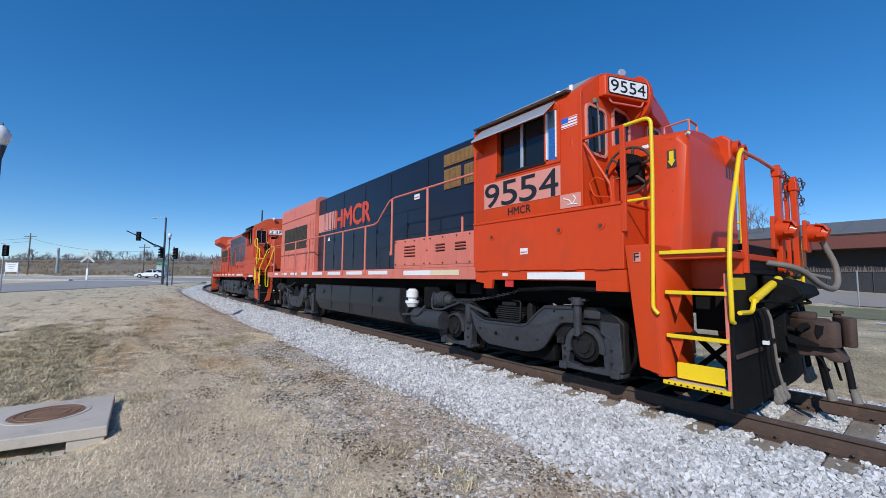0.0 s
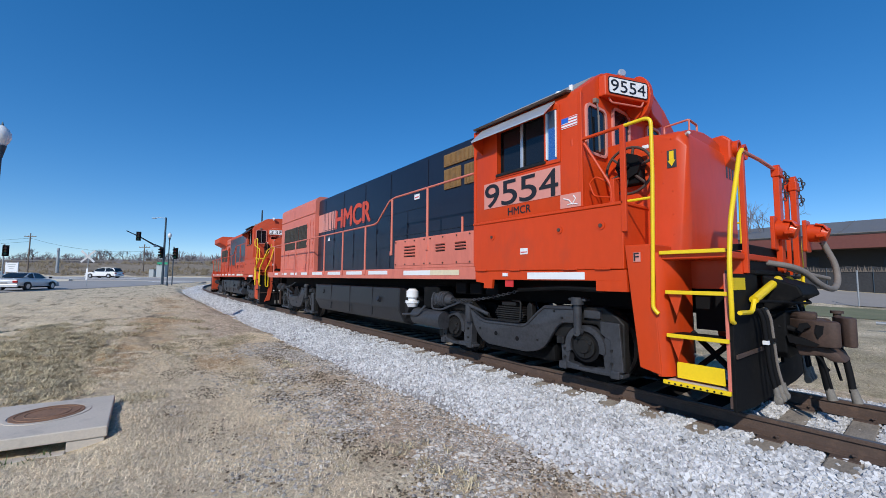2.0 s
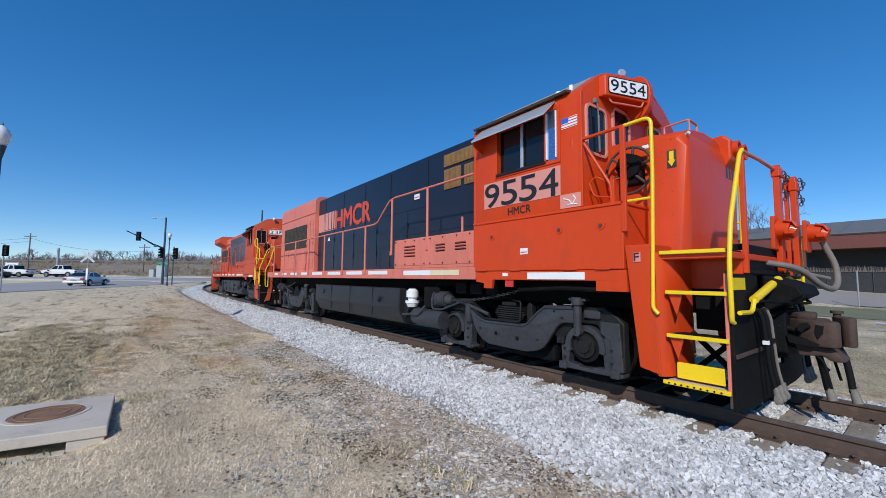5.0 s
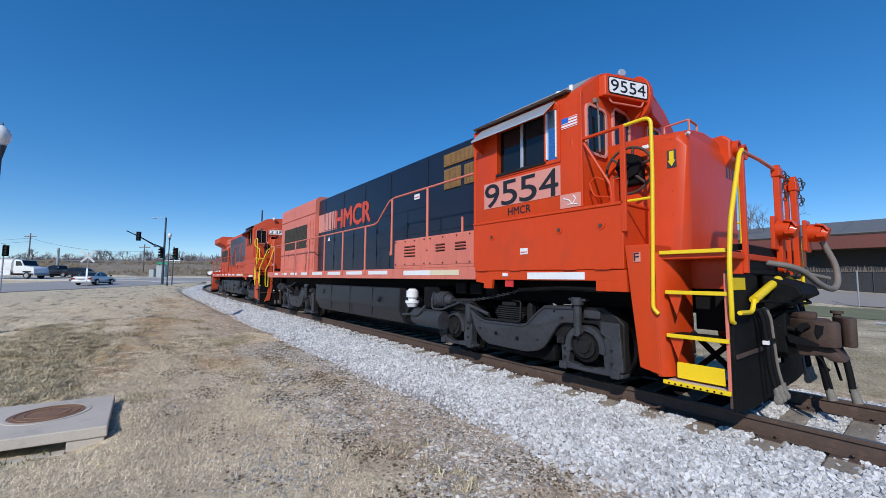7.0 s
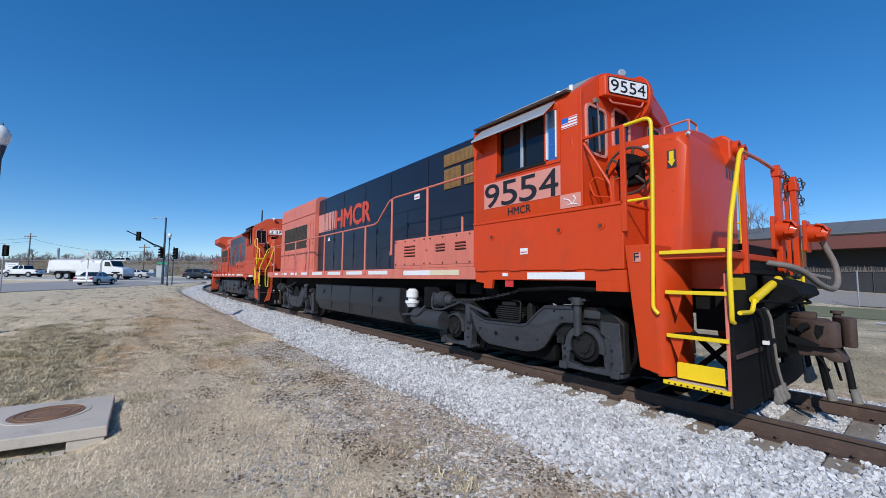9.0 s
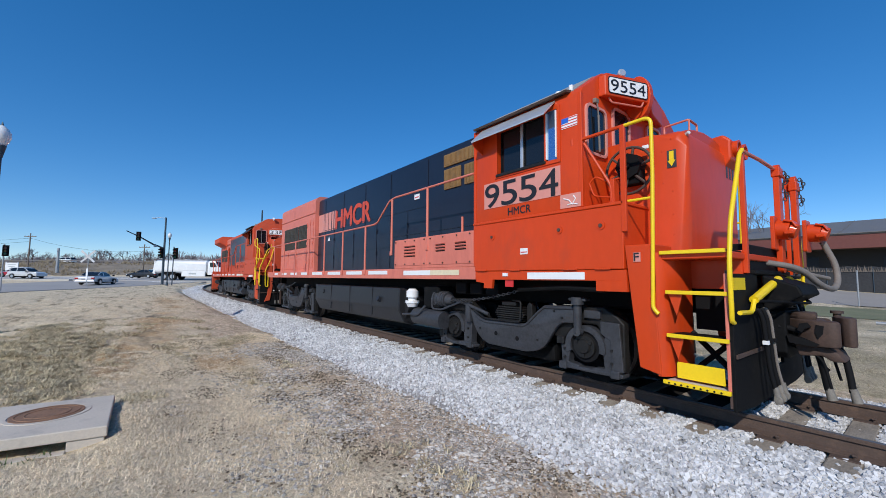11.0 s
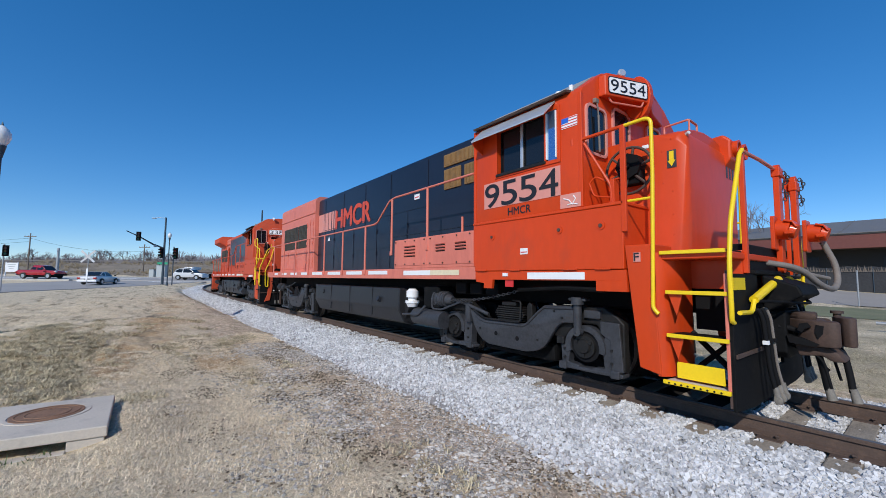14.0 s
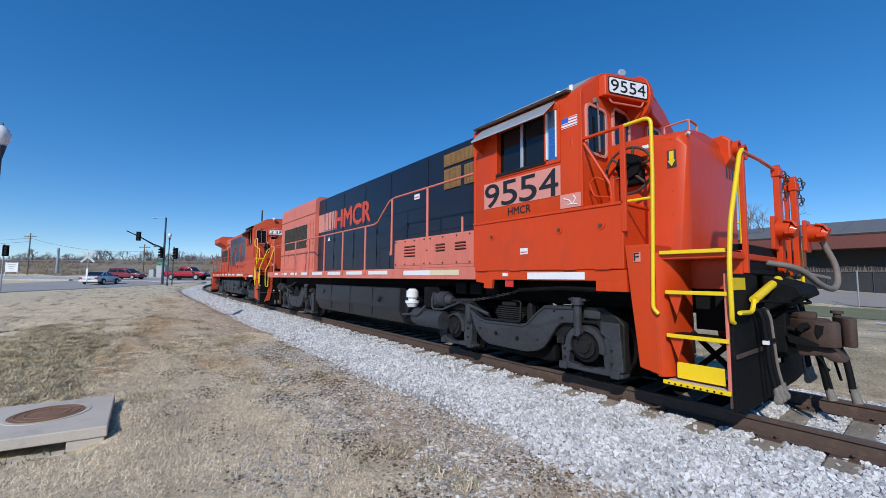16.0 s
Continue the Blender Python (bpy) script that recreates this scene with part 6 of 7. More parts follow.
for x in np.arange(-50, 60, .12):
    a = rs.uniform(-.5, .5)
    h_ = 2.6 + .3 * noise.noise((x * .5, 0, 0)) + rs.uniform(0, .35)
    bm.faces.new([bm.verts.new(p) for p in ((x - .05, -.08, 2.3), (x + .05, -.08, 2.3), (x + a * .4, -.1, h_))])
ob = part("dead_vines", bm, M["wood"], fs, "dead brown vines along the fence top")
ob["kind"] = "stuff"
fp = thing("fence_post", "lone galvanised fence post in the grass", "fence post", pose(-1.7, 32.4, -.25))
part("post", cyl(B(), (0, 0, 0), (0, 0, 2.35), .05, 10), M["galv"], fp)
part("cap", cyl(B(), (0, 0, 2.35), (0, 0, 2.42), .06, 10, .02), M["galv"], fp)
gw = thing("gate_pipe", "low pale pipe rail lying along the grass", "pipe rail", pose(3.4, 14.5, -.16))
part("pipe", cyl(B(), (-3, 0, .12), (12, 0, .12), .06, 8), M["galv"], gw)
part("support", box(B(), -2, -1.8, -.1, .1, -.3, .1), M["galv"], gw)
M["greengrass"] = mat("sparse_green_grass", (0.19, 0.19, 0.095), 0.9, vary=0.35, big=.6, fine=12, dirt=(0.26, 0.21, 0.13, 1), dirt_amt=0.4, bump=.6, bump_dist=.03)
tagged(sheet("grass_verge", list(np.arange(-20, 30, 1.0)), list(np.arange(21, 31.1, .8)), lambda x, y: terrain(x, y, False) + .03, M["greengrass"]), "sparse green winter grass verge", "grass", kind="structure")
M["palelot"] = mat("pale_lot_surface", (0.33, 0.29, 0.25), 0.9, vary=0.12, big=.3, fine=5)
tagged(sheet("parking_lot", list(np.arange(-40, 50, 2.0)), list(np.arange(33, 46, 1.0)), lambda x, y: terrain(x, y, False) + .03, M["palelot"]), "pale worn lot before the warehouse", "parking lot", kind="structure")


def house(u, k, w, d, h, rh, label):
    root = thing("house", label, "house", at(u, k), "houses beyond the highway")
    part("wall", box(B(), -w / 2, w / 2, -d / 2, d / 2, -1, h), M["brownwall"], root)
    part("roof", prism(B(), [(-d / 2 - .6, h - .2), (0, h + rh), (d / 2 + .6, h - .2)], "x", -w / 2 - .6, w / 2 + .6), M["darkroof"], root)
    n = max(2, int(w / 5))
    for i in range(n):
        x = -w / 2 + (i + .5) * w / n
        part("window", box(B(), x - .7, x + .7, -d / 2 - .05, -d / 2 + .05, h * .35, h * .75, .02), M["glass"], root)
    part("chimney", box(B(), w * .2, w * .2 + .8, -.4, .4, h, h + rh + 1), M["brownwall"], root)


house(-262, 240, 30, 14, 2.6, 3.0, "long brown house with a dark hipped roof")
house(-222, 238, 18, 13, 2.6, 3.6, "brown house with a dark gabled roof")
house(-315, 246, 34, 14, 2.8, 2.6, "low brown building with a dark roof")
house(-165, 244, 26, 12, 2.6, 3.0, "low pale building with a dark roof")


# ---- bare trees ----
M["bark"] = mat("grey_brown_bark", (0.12, 0.095, 0.08), 0.9, vary=0.3)
# twig colour turned bluish to carry the haze over far trees
M["twig"] = mat("bare_winter_twigs", (0.19, 0.172, 0.18), 0.9, vary=0.3, bump=0)


def bare_tree(seed, h, name="bare_tree"):
    rnd = random.Random(seed)
    root = thing(name, "leafless grey-brown winter tree", "tree", None, "bare trees")
    trunk, twigs = B(), B()

    def grow(p, d, L, r, lev):
        q = p + d * L
        mid = p + d * L * .5 + Vector((rnd.uniform(-1, 1), rnd.uniform(-1, 1), 0)) * L * .05
        tube(trunk if lev < 2 else twigs, [p, mid, q], [r, r * .85, r * .65], 6 if lev < 2 else 3, caps=False)
        if lev == 5:
            return
        for i in range(3 if lev < 4 else 2):
            a = rnd.uniform(0, 6.283)
            sp = rnd.uniform(.35, .8)
            _, s, t = basis(d)
            nd = (d + (s * math.cos(a) + t * math.sin(a)) * sp + Vector((0, 0, .12))).normalized()
            grow(p + d * L * rnd.uniform(.55, 1), nd, L * rnd.uniform(.58, .78), r * .6, lev + 1)
    grow(Vector((0, 0, -.2)), Vector((0, 0, 1)), h * .32, h * (.022 if h < 10 else .009), 0)
    part("trunk", trunk, M["bark"], root)
    part("crown", twigs, M["twig"], root, "fine leafless twigs")
    return root


protos = [bare_tree(s, h) for s, h in ((1, 17), (2, 6.5), (3, 8.5), (4, 5.5))]
rt_ = random.Random(11)
spots = []
for i in range(165):
    k = rt_.uniform(130, 230)
    spots.append((rt_.uniform(-1.2, -.5) * k, k))
protos[0].matrix_basis = pose(-13.4, 62, .6)
protos[1].matrix_basis = at(-36, 98, -.3)
protos[2].matrix_basis = at(-120, 135, -.3)
protos[3].matrix_basis = at(-64, 88, -.3)
for i, (u, k) in enumerate(spots):
    copy_thing(protos[1 + i % 3], at(u, k, -.3, rt_.uniform(0, 360)))
# far woods: fans of thin twigs
bm = B()
for i in range(2600):
    k = rt_.uniform(250, 400)
    u = rt_.uniform(-1.35, -.35) * k
    h = rt_.uniform(5.5, 11.5) * (1 + .35 * noise.noise((u * .02, k * .01, 0)))
    p = bg(u, k, gz(u, k))
    c0 = p + Vector((0, 0, h * .25))
    for j in range(15):
        a = rt_.uniform(-1.25, 1.25)
        L = h * rt_.uniform(.4, .78)
        tip = c0 + (RT * math.sin(a) + Vector((0, 0, math.cos(a)))) * L
        sd = RT * rt_.uniform(.25, .6)
        mid = c0.lerp(tip, .55) + sd
        bm.faces.new([bm.verts.new(q) for q in (c0 - sd * .4, c0 + sd * .4, mid, tip)])
# haze of distance is put into the woods' colour
M["haze_wood"] = mat("hazy_winter_woods", (0.20, 0.19, 0.215), 0.95, vary=0.25, big=.05, fine=1, island=.7, bump=0)
tagged(part("far_woods", bm, M["haze_wood"]), "hazy brown leafless woods beyond the highway", "woods", kind="stuff")

M["bankbrush"] = mat("brown_bank_brush", (0.20, 0.165, 0.115), 0.95, vary=0.3, big=.2, fine=2, island=.9, bump=0)
bm = B()
for i in range(1500):
    k = rt_.uniform(79.5, 106)
    u = rt_.uniform(-1.35, -.42) * k
    if noise.noise((u * .06, k * .15, 3)) + .5 * noise.noise((u * .25, k * .4, 5)) < -.02:
        continue
    h = rt_.uniform(.35, .95) * (1.6 if k > 103 else 1)
    p = bg(u, k, gz(u, k) + .1)
    for j in range(9):
        a = rt_.uniform(-1.3, 1.3)
        tip = p + (RT * math.sin(a) + Vector((0, 0, math.cos(a)))) * h * rt_.uniform(.6, 1.2)
        sd = RT * rt_.uniform(.06, .16)
        bm.faces.new([bm.verts.new(q) for q in (p - sd, p + sd, tip)])
tagged(part("bank_brush", bm, M["bankbrush"]), "low brown leafless brush on the highway embankment", "brush", kind="stuff")

# ---- loose stones and dry grass ----
def rock_proto(rng):
    """A broken block: a skewed box with every corner pushed about."""
    v = np.array([(x, y, z) for x in (-1, 1) for y in (-1, 1) for z in (-1, 1)], float)
    v *= rng.uniform(.45, 1.15, (8, 3))
    v[:, 0] += v[:, 1] * rng.uniform(-.4, .4)
    return v * np.array([1.0, .72, .55])


ROCK_F = np.array([(0, 1, 3), (0, 3, 2), (4, 6, 7), (4, 7, 5), (0, 4, 5), (0, 5, 1), (2, 3, 7), (2, 7, 6), (0, 2, 6), (0, 6, 4), (1, 5, 7), (1, 7, 3)])


def scatter_rocks(name, pts, sizes, material, seed, label, category, flat=1.0):
    rng = np.random.RandomState(seed)
    protos_ = [rock_proto(rng) for _ in range(40)]
    n = len(pts)
    V = np.empty((n, 8, 3))
    for i in range(n):
        q = rng.normal(size=4)
        q /= np.linalg.norm(q)
        w, x, y, z = q
        R = np.array([[1 - 2 * (y * y + z * z), 2 * (x * y - z * w), 2 * (x * z + y * w)], [2 * (x * y + z * w), 1 - 2 * (x * x + z * z), 2 * (y * z - x * w)], [2 * (x * z - y * w), 2 * (y * z + x * w), 1 - 2 * (x * x + y * y)]])
        V[i] = protos_[i % 40] @ R.T * sizes[i] * (1, 1, flat) + pts[i]
    F = (ROCK_F[None] + (np.arange(n) * 8)[:, None, None]).reshape(-1, 3)
    me = bpy.data.meshes.new(name)
    me.vertices.add(n * 8)
    me.vertices.foreach_set("co", V.ravel())
    m = len(F)
    me.loops.add(m * 3)
    me.loops.foreach_set("vertex_index", F.ravel())
    me.polygons.add(m)
    me.polygons.foreach_set("loop_start", np.arange(m) * 3)
    me.polygons.foreach_set("use_smooth", [False] * m)
    me.update(calc_edges=True)
    me.materials.append(material)
    return tagged(new(name, me), label, category, kind="stuff")


rg = np.random.RandomState(4)
P, S_ = [], []
for x0, x1, dens, sz, wm in ((-1.0, 3.6, 2150, .024, 2.2), (-3, -1.0, 2100, .024, .4), (-9, -3, 1450, .026, -.6), (-20, -9, 620, .034, -.3), (-60, -20, 130, .06, -.3)):
    n = int((x1 - x0) * (wm + 3.3) * dens)
    xs = rg.uniform(x0, x1, n)
    ws = rg.uniform(-3.3, wm, n)
    for x, w in zip(xs, ws):
        edge = abs(w)
        if edge > 2.1 and rg.rand() < (edge - 2.22) / .5 + .45 * noise.noise((x * .9, w * .6, 2)):
            continue
        if abs(edge - .755) < .09 or (edge < .7 and x < .45):
            continue
        off = abs((4.0 - x + .265) % .53 - .265)
        if off < .13 and edge < 1.28 + .14 * noise.noise((x * 1.7, 0, 3)) and rg.rand() < .96:
            continue
        zz = float(bed_z(x, edge)) + bed_n(x, w)
        if edge > 2.3:
            zz = max(zz - .01, terrain(x, track_y(x) + w))
        P.append((x, track_y(x) + w, zz + rg.uniform(-.008, .02) + (.018 if .86 < edge < 1.5 else 0)))
        S_.append(sz * rg.uniform(.6, 1.35))
scatter_rocks("ballast_stones", np.array(P), S_, M["stone"], 8, "loose angular pale grey ballast stones", "ballast stones")

P, S_ = [], []
for i in range(66000):
    x, y = rg.uniform(-9, 3.5), -2.5 - abs(rg.normal()) * 1.5
    if y < -6.2 or rg.rand() > .85 + 1.6 * noise.noise((x * .8, y * 1.1, 5)) + (2.9 + y) * .28 - (.25 if x < -5 else 0):
        continue
    P.append((x, y, terrain(x, y) + rg.uniform(-.004, .006)))
    S_.append(rg.choice([.008, .012, .017, .025, .036], p=[.34, .34, .23, .08, .01]) * rg.uniform(.7, 1.3))
scatter_rocks("gravel", np.array(P), S_, M["pebble"], 9, "scattered tan and grey gravel on bare soil", "gravel", .5)


M["clod"] = mat("dark_soil_and_leaf_crumbs", (0.15, 0.115, 0.08), 0.95, spec=.1, vary=0.5, big=3, fine=60, bump=0.3, island=.9)
P, S_ = [], []
for i in range(52000):
    x, y = rg.uniform(-10, 3.2), rg.uniform(-5.6, -2.35)
    if rg.rand() > .10 + 1.5 * noise.noise((x * 1.1, y * 1.6, 31)) + .5 * noise.noise((x * 3.5, y * 4.5, 33)):
        continue
    P.append((x, y, terrain(x, y) + rg.uniform(-.002, .006)))
    S_.append(rg.uniform(.007, .019))
scatter_rocks("soil_crumbs", np.array(P), S_, M["clod"], 19, "dark crumbs of soil and dead leaves among the gravel", "soil crumbs", .6)


def blades(name, n, region, length, material, seed, label, flat=.35):
    rng = np.random.RandomState(seed)
    verts, count = [], 0
    x0, x1, y0, y1 = region
    while count < n:
        x, y = rng.uniform(x0, x1), rng.uniform(y0, y1)
        a = noise.noise((x * .5, y * .8, 9)) + .4 * noise.noise((x * 2, y * 2, 4))
        if rng.rand() > .5 + a * 1.4 + .7 * math.exp(-((x + 3.6) / 1.8) ** 2 - ((y + 5.4) / .7) ** 2) or (-5.2 < x < -3.45 and y < -6.05) or (y > -4.2 and x > -9 and rng.rand() < .85):
            continue
        z = terrain(x, y)
        h = rng.uniform(0, 6.283)
        L = length * rng.uniform(.5, 1.3)
        up = abs(rng.normal()) * flat
        d = np.array([math.cos(h), math.sin(h), up])
        d /= np.linalg.norm(d)
        s = np.array([-math.sin(h), math.cos(h), 0]) * .0032
        p = np.array([x, y, z + .002])
        verts += [p - s, p + s, p + d * L]
        count += 1
    V = np.array(verts)
    me = bpy.data.meshes.new(name)
    me.vertices.add(len(V))
    me.vertices.foreach_set("co", V.ravel())
    me.loops.add(len(V))
    me.loops.foreach_set("vertex_index", np.arange(len(V)))
    me.polygons.add(n)
    me.polygons.foreach_set("loop_start", np.arange(n) * 3)
    me.update(calc_edges=True)
    me.materials.append(material)
    return tagged(new(name, me), label, "grass", kind="stuff")


M["straw"] = mat("dry_straw_grass", (0.80, 0.675, 0.49), 0.9, vary=0.4, big=2, fine=20, island=.7, bump=0)
blades("dry_grass", 190000, (-11, 1.8, -9.5, -2.7), .045, M["straw"], 3, "matted dry tan winter grass blades", .7)


def clumps(name, n, region, seed, label):
    """Tufts of longer bent blades, each one fanning out of its own root."""
    rng = np.random.RandomState(seed)
    x0, x1, y0, y1 = region
    V, F = [], []
    made = 0
    while made < n:
        x, y = rng.uniform(x0, x1), rng.uniform(y0, y1)
        if rng.rand() > patches(x, y)[2] * 1.6 - .25 + 1.1 * noise.noise((x * .9, y * 1.3, 17)) or (x > -4.5 and rng.rand() < .75) or (-5.3 < x < -3.4 and y < -6.0):
            continue
        made += 1
        z = terrain(x, y)
        big = rng.uniform(.05, .13)
        lean = rng.uniform(0, 6.283)
        for _ in range(rng.randint(12, 22)):
            h = lean + rng.normal() * 1.3
            L = big * rng.uniform(.7, 1.5)
            up = rng.uniform(.35, 1.3)
            d = np.array([math.cos(h), math.sin(h), up])
            d /= np.linalg.norm(d)
            sd = np.array([-math.sin(h), math.cos(h), 0]) * rng.uniform(.003, .006)
            p = np.array([x + rng.normal() * .03, y + rng.normal() * .03, z - .005])
            tip = p + d * L * .6
            end = tip + np.array([d[0], d[1], d[2] * -.3]) * L * .5
            k = len(V)
            V += [p - sd, p + sd, tip + sd * .8, tip - sd * .8, end]
            F += [(k, k + 1, k + 2, k + 3), (k + 3, k + 2, k + 4)]
    me = bpy.data.meshes.new(name)
    me.from_pydata([tuple(v) for v in V], [], F)
    me.materials.append(M["rankstraw"])
    return tagged(new(name, me), label, "grass", kind="stuff")


M["rankstraw"] = mat("rank_dead_grass", (0.54, 0.45, 0.29), 0.9, vary=0.5, big=2, fine=20, island=.9, bump=0)
clumps("grass_clumps", 4600, (-16, .5, -10.5, -3.2), 12, "rank clumps of dead olive-tan winter grass")
blades("dry_grass_tufts", 45000, (-30, -8, -16, -2.7), .11, M["straw"], 6, "dry tan winter grass tufts", .5)
blades("dry_grass_far", 30000, (-4, 8, 2.8, 11), .11, M["rankstraw"], 7, "dry tan grass beyond the track", .5)
M["weed"] = mat("green_weed", (0.10, 0.14, 0.05), 0.8, vary=.3, bump=0)
bm = B()
rw = random.Random(2)
for i in range(60):
    x, y = -3.55 + rw.uniform(-.1, .12), rw.uniform(-7.2, -6.5)
    z = -.40
    a = rw.uniform(0, 6.28)
    L = rw.uniform(.05, .14)
    d = Vector((math.cos(a) * .6, math.sin(a) * .6, 1)).normalized() * L
    s = Vector((-math.sin(a), math.cos(a), 0)) * .006
    p = Vector((x, y, z))
    bm.faces.new([bm.verts.new(q) for q in (p - s, p + s, p + d)])
tagged(part("weeds", bm, M["weed"]), "few green weeds at the drain's mouth", "weeds", kind="stuff")

# ---- vehicles ----
MOVES = []
M["tyre"] = mat("black_tyre", (0.02, 0.02, 0.02), 0.8, vary=0.2)
M["rim"] = mat("bright_alloy", (0.5, 0.5, 0.52), 0.35, metal=0.8, vary=0.1)
M["tail"] = mat("red_tail_lamp", (0.35, 0.01, 0.01), 0.25, vary=0.05)
M["vglass"] = glass_mat("tinted_car_glass", (0.012, 0.015, 0.018, 1), 0.04)
PAINT = {
    "white": mat("white_car_paint", (0.78, 0.78, 0.77), 0.28, vary=0.03, coat=.5, bump=0),
    "silver": mat("silver_car_paint", (0.60, 0.60, 0.60), 0.3, metal=.1, vary=0.03, coat=.5, bump=0),
    "dark": mat("dark_blue_grey_car_paint", (0.010, 0.011, 0.015), 0.3, vary=0.05, coat=.3, bump=0),
    "maroon": mat("maroon_car_paint", (0.20, 0.018, 0.03), 0.3, vary=0.04, coat=.5, bump=0),
    "red": mat("red_car_paint", (0.36, 0.012, 0.02), 0.25, vary=0.04, coat=.6, bump=0),
}


def wheels(root, xs, r, half, w=.22):
    for x in xs:
        for s in (-1, 1):
            wh = part("wheel", tube(B(), [(x, s * (half - w), r), (x, s * (half - w + .03), r), (x, s * (half - .03), r), (x, s * half, r)], [r * .9, r, r, r * .9], 20), M["tyre"], root, smooth=True)
            bm = B()
            cyl(bm, (x, s * half, r), (x, s * (half + .012), r), r * .62, 16)
            part("rim", bm, M["rim"], wh)


def lights(root, xf, xr, half, zf, zr):
    for s in (-1, 1):
        part("headlight", box(B(), xf - .12, xf + .015, s * half * .62, s * half * .93, zf - .08, zf + .08, .02), M["lamp"], root, "clear headlight")
        part("tail_lamp", box(B(), xr - .015, xr + .1, s * half * .62, s * half * .95, zr - .08, zr + .1, .02), M["tail"], root, "red tail lamp")
        part("mirror", box(B(), xf - 1.55, xf - 1.35, s * (half + .02), s * (half + .17), .95, 1.1, .03), M["black"], root)


def soften(poly, rounds=2):
    """Corners of an outline cut off, twice over."""
    for _ in range(rounds):
        out = []
        for (ax, az), (bx_, bz) in zip(poly, poly[1:] + poly[:1]):
            out += [(ax * .78 + bx_ * .22, az * .78 + bz * .22), (ax * .22 + bx_ * .78, az * .22 + bz * .78)]
        poly = out
    return poly


def tapered(bm, long, belt):
    """Narrows a car body towards its ends and above the belt line."""
    for v in bm.verts:
        v.co.y *= 1 - .16 * min(1.0, abs(v.co.x) / long) ** 4 - .22 * min(1.0, max(0.0, v.co.z - belt) / .6)
    return bm


def car(colour, label, style):
    root = thing("car" if style in ("sedan", "suv", "van") else "pickup_truck", label, {"sedan": "car", "suv": "car", "van": "minivan"}.get(style, "pickup truck"))
    p = PAINT[colour]
    if style == "sedan":
        L, half, r = 4.85, .9, .32
        low = [(2.40, .30), (2.43, .55), (2.30, .72), (1.0, .92), (-1.55, .98), (-2.36, .93), (-2.43, .70), (-2.38, .30)]
        top = [(1.05, .90), (.20, 1.36), (-.2, 1.43), (-.9, 1.41), (-1.75, .97)]
        gl = [(.90, .94), (.18, 1.33), (-.2, 1.385), (-.9, 1.37), (-1.55, .99)]
        wx = (1.50, -1.33)
    elif style == "suv":
        L, half, r = 4.7, .92, .36
        low = [(2.28, .38), (2.32, .75), (2.2, .95), (1.05, 1.08), (-2.2, 1.12), (-2.3, .8), (-2.28, .38)]
        top = [(1.1, 1.06), (.35, 1.62), (-.2, 1.74), (-1.7, 1.70), (-2.2, 1.10)]
        gl = [(.95, 1.10), (.33, 1.58), (-.2, 1.67), (-1.65, 1.63), (-2.02, 1.13)]
        wx = (1.42, -1.35)
    elif style == "van":
        L, half, r = 5.1, .97, .34
        low = [(2.5, .32), (2.53, .7), (2.3, .88), (1.35, 1.03), (-2.4, 1.05), (-2.53, .8), (-2.5, .32)]
        top = [(1.5, 1.0), (.5, 1.62), (-.1, 1.75), (-2.0, 1.72), (-2.42, 1.04)]
        gl = [(1.3, 1.06), (.5, 1.57), (-.1, 1.68), (-1.95, 1.65), (-2.25, 1.08)]
        wx = (1.6, -1.45)
    else:
        L, half, r = 5.8, .98, .40
        low = [(2.85, .48), (2.9, .95), (2.75, 1.10), (1.5, 1.18), (-.75, 1.22), (-2.85, 1.20), (-2.9, .9), (-2.88, .52)]
        top = [(1.45, 1.16), (.75, 1.80), (.2, 1.88), (-.6, 1.86), (-.88, 1.20)]
        gl = [(1.28, 1.22), (.73, 1.75), (.2, 1.82), (-.55, 1.80), (-.78, 1.24)]
        wx = (1.85, -1.75)
    long, belt = L / 2, low[3][1]
    bm = B()
    prism(bm, soften(low), "y", -half, half, .05)
    body = part("body", tapered(bm, long, belt), p, root, smooth=True)
    bm = B()
    prism(bm, soften(top, 1), "y", -half * .92, half * .92, .03)
    part("cabin", tapered(bm, long, belt), p, root, smooth=True)
    for s in (-1, 1):
        bm = B()
        prism(bm, soften(gl, 1), "y", s * half * .915, s * (half * .930))
        g = part("side_glass", tapered(bm, long, belt), M["vglass"], root)
        mx = (gl[1][0] + gl[-1][0]) / 2 + .1
        part("pillar", tapered(box(B(), mx - .05, mx + .05, s * half * .90, s * half * .937, gl[0][1], gl[2][1]), long, belt), p, g)
        for x in wx:
            bm = prism(B(), [(x + (r + .06) * math.cos(a), r + (r + .06) * math.sin(a)) for a in np.linspace(0, math.pi, 13)], "y", s * half * 1.002, s * half * .9)
            part("wheel_arch", bm, M["tyre"], root)
    fr = [(top[0], top[1]), (top[-1], top[-2])]
    for (x0, z0), (x1, z1) in fr:
        n = Vector((z1 - z0, 0, -(x1 - x0))).normalized()
        if n.z < 0:
            n = -n
        a, b = Vector((x0, 0, z0)).lerp(Vector((x1, 0, z1)), .1) + n * .012, Vector((x0, 0, z0)).lerp(Vector((x1, 0, z1)), .92) + n * .012
        bm = B()
        vs = [bm.verts.new((q.x, y, q.z)) for q, y in ((a, -half * .8), (a, half * .8), (b, half * .72), (b, -half * .72))]
        vs2 = [bm.verts.new(v.co - n * .01) for v in vs]
        bm.faces.new(vs)
        bm.faces.new(vs2[::-1])
        for i in range(4):
            bm.faces.new((vs[i], vs2[i], vs2[(i + 1) % 4], vs[(i + 1) % 4]))
        part("windscreen" if x0 > 0 else "rear_window", bm, M["vglass"], root)
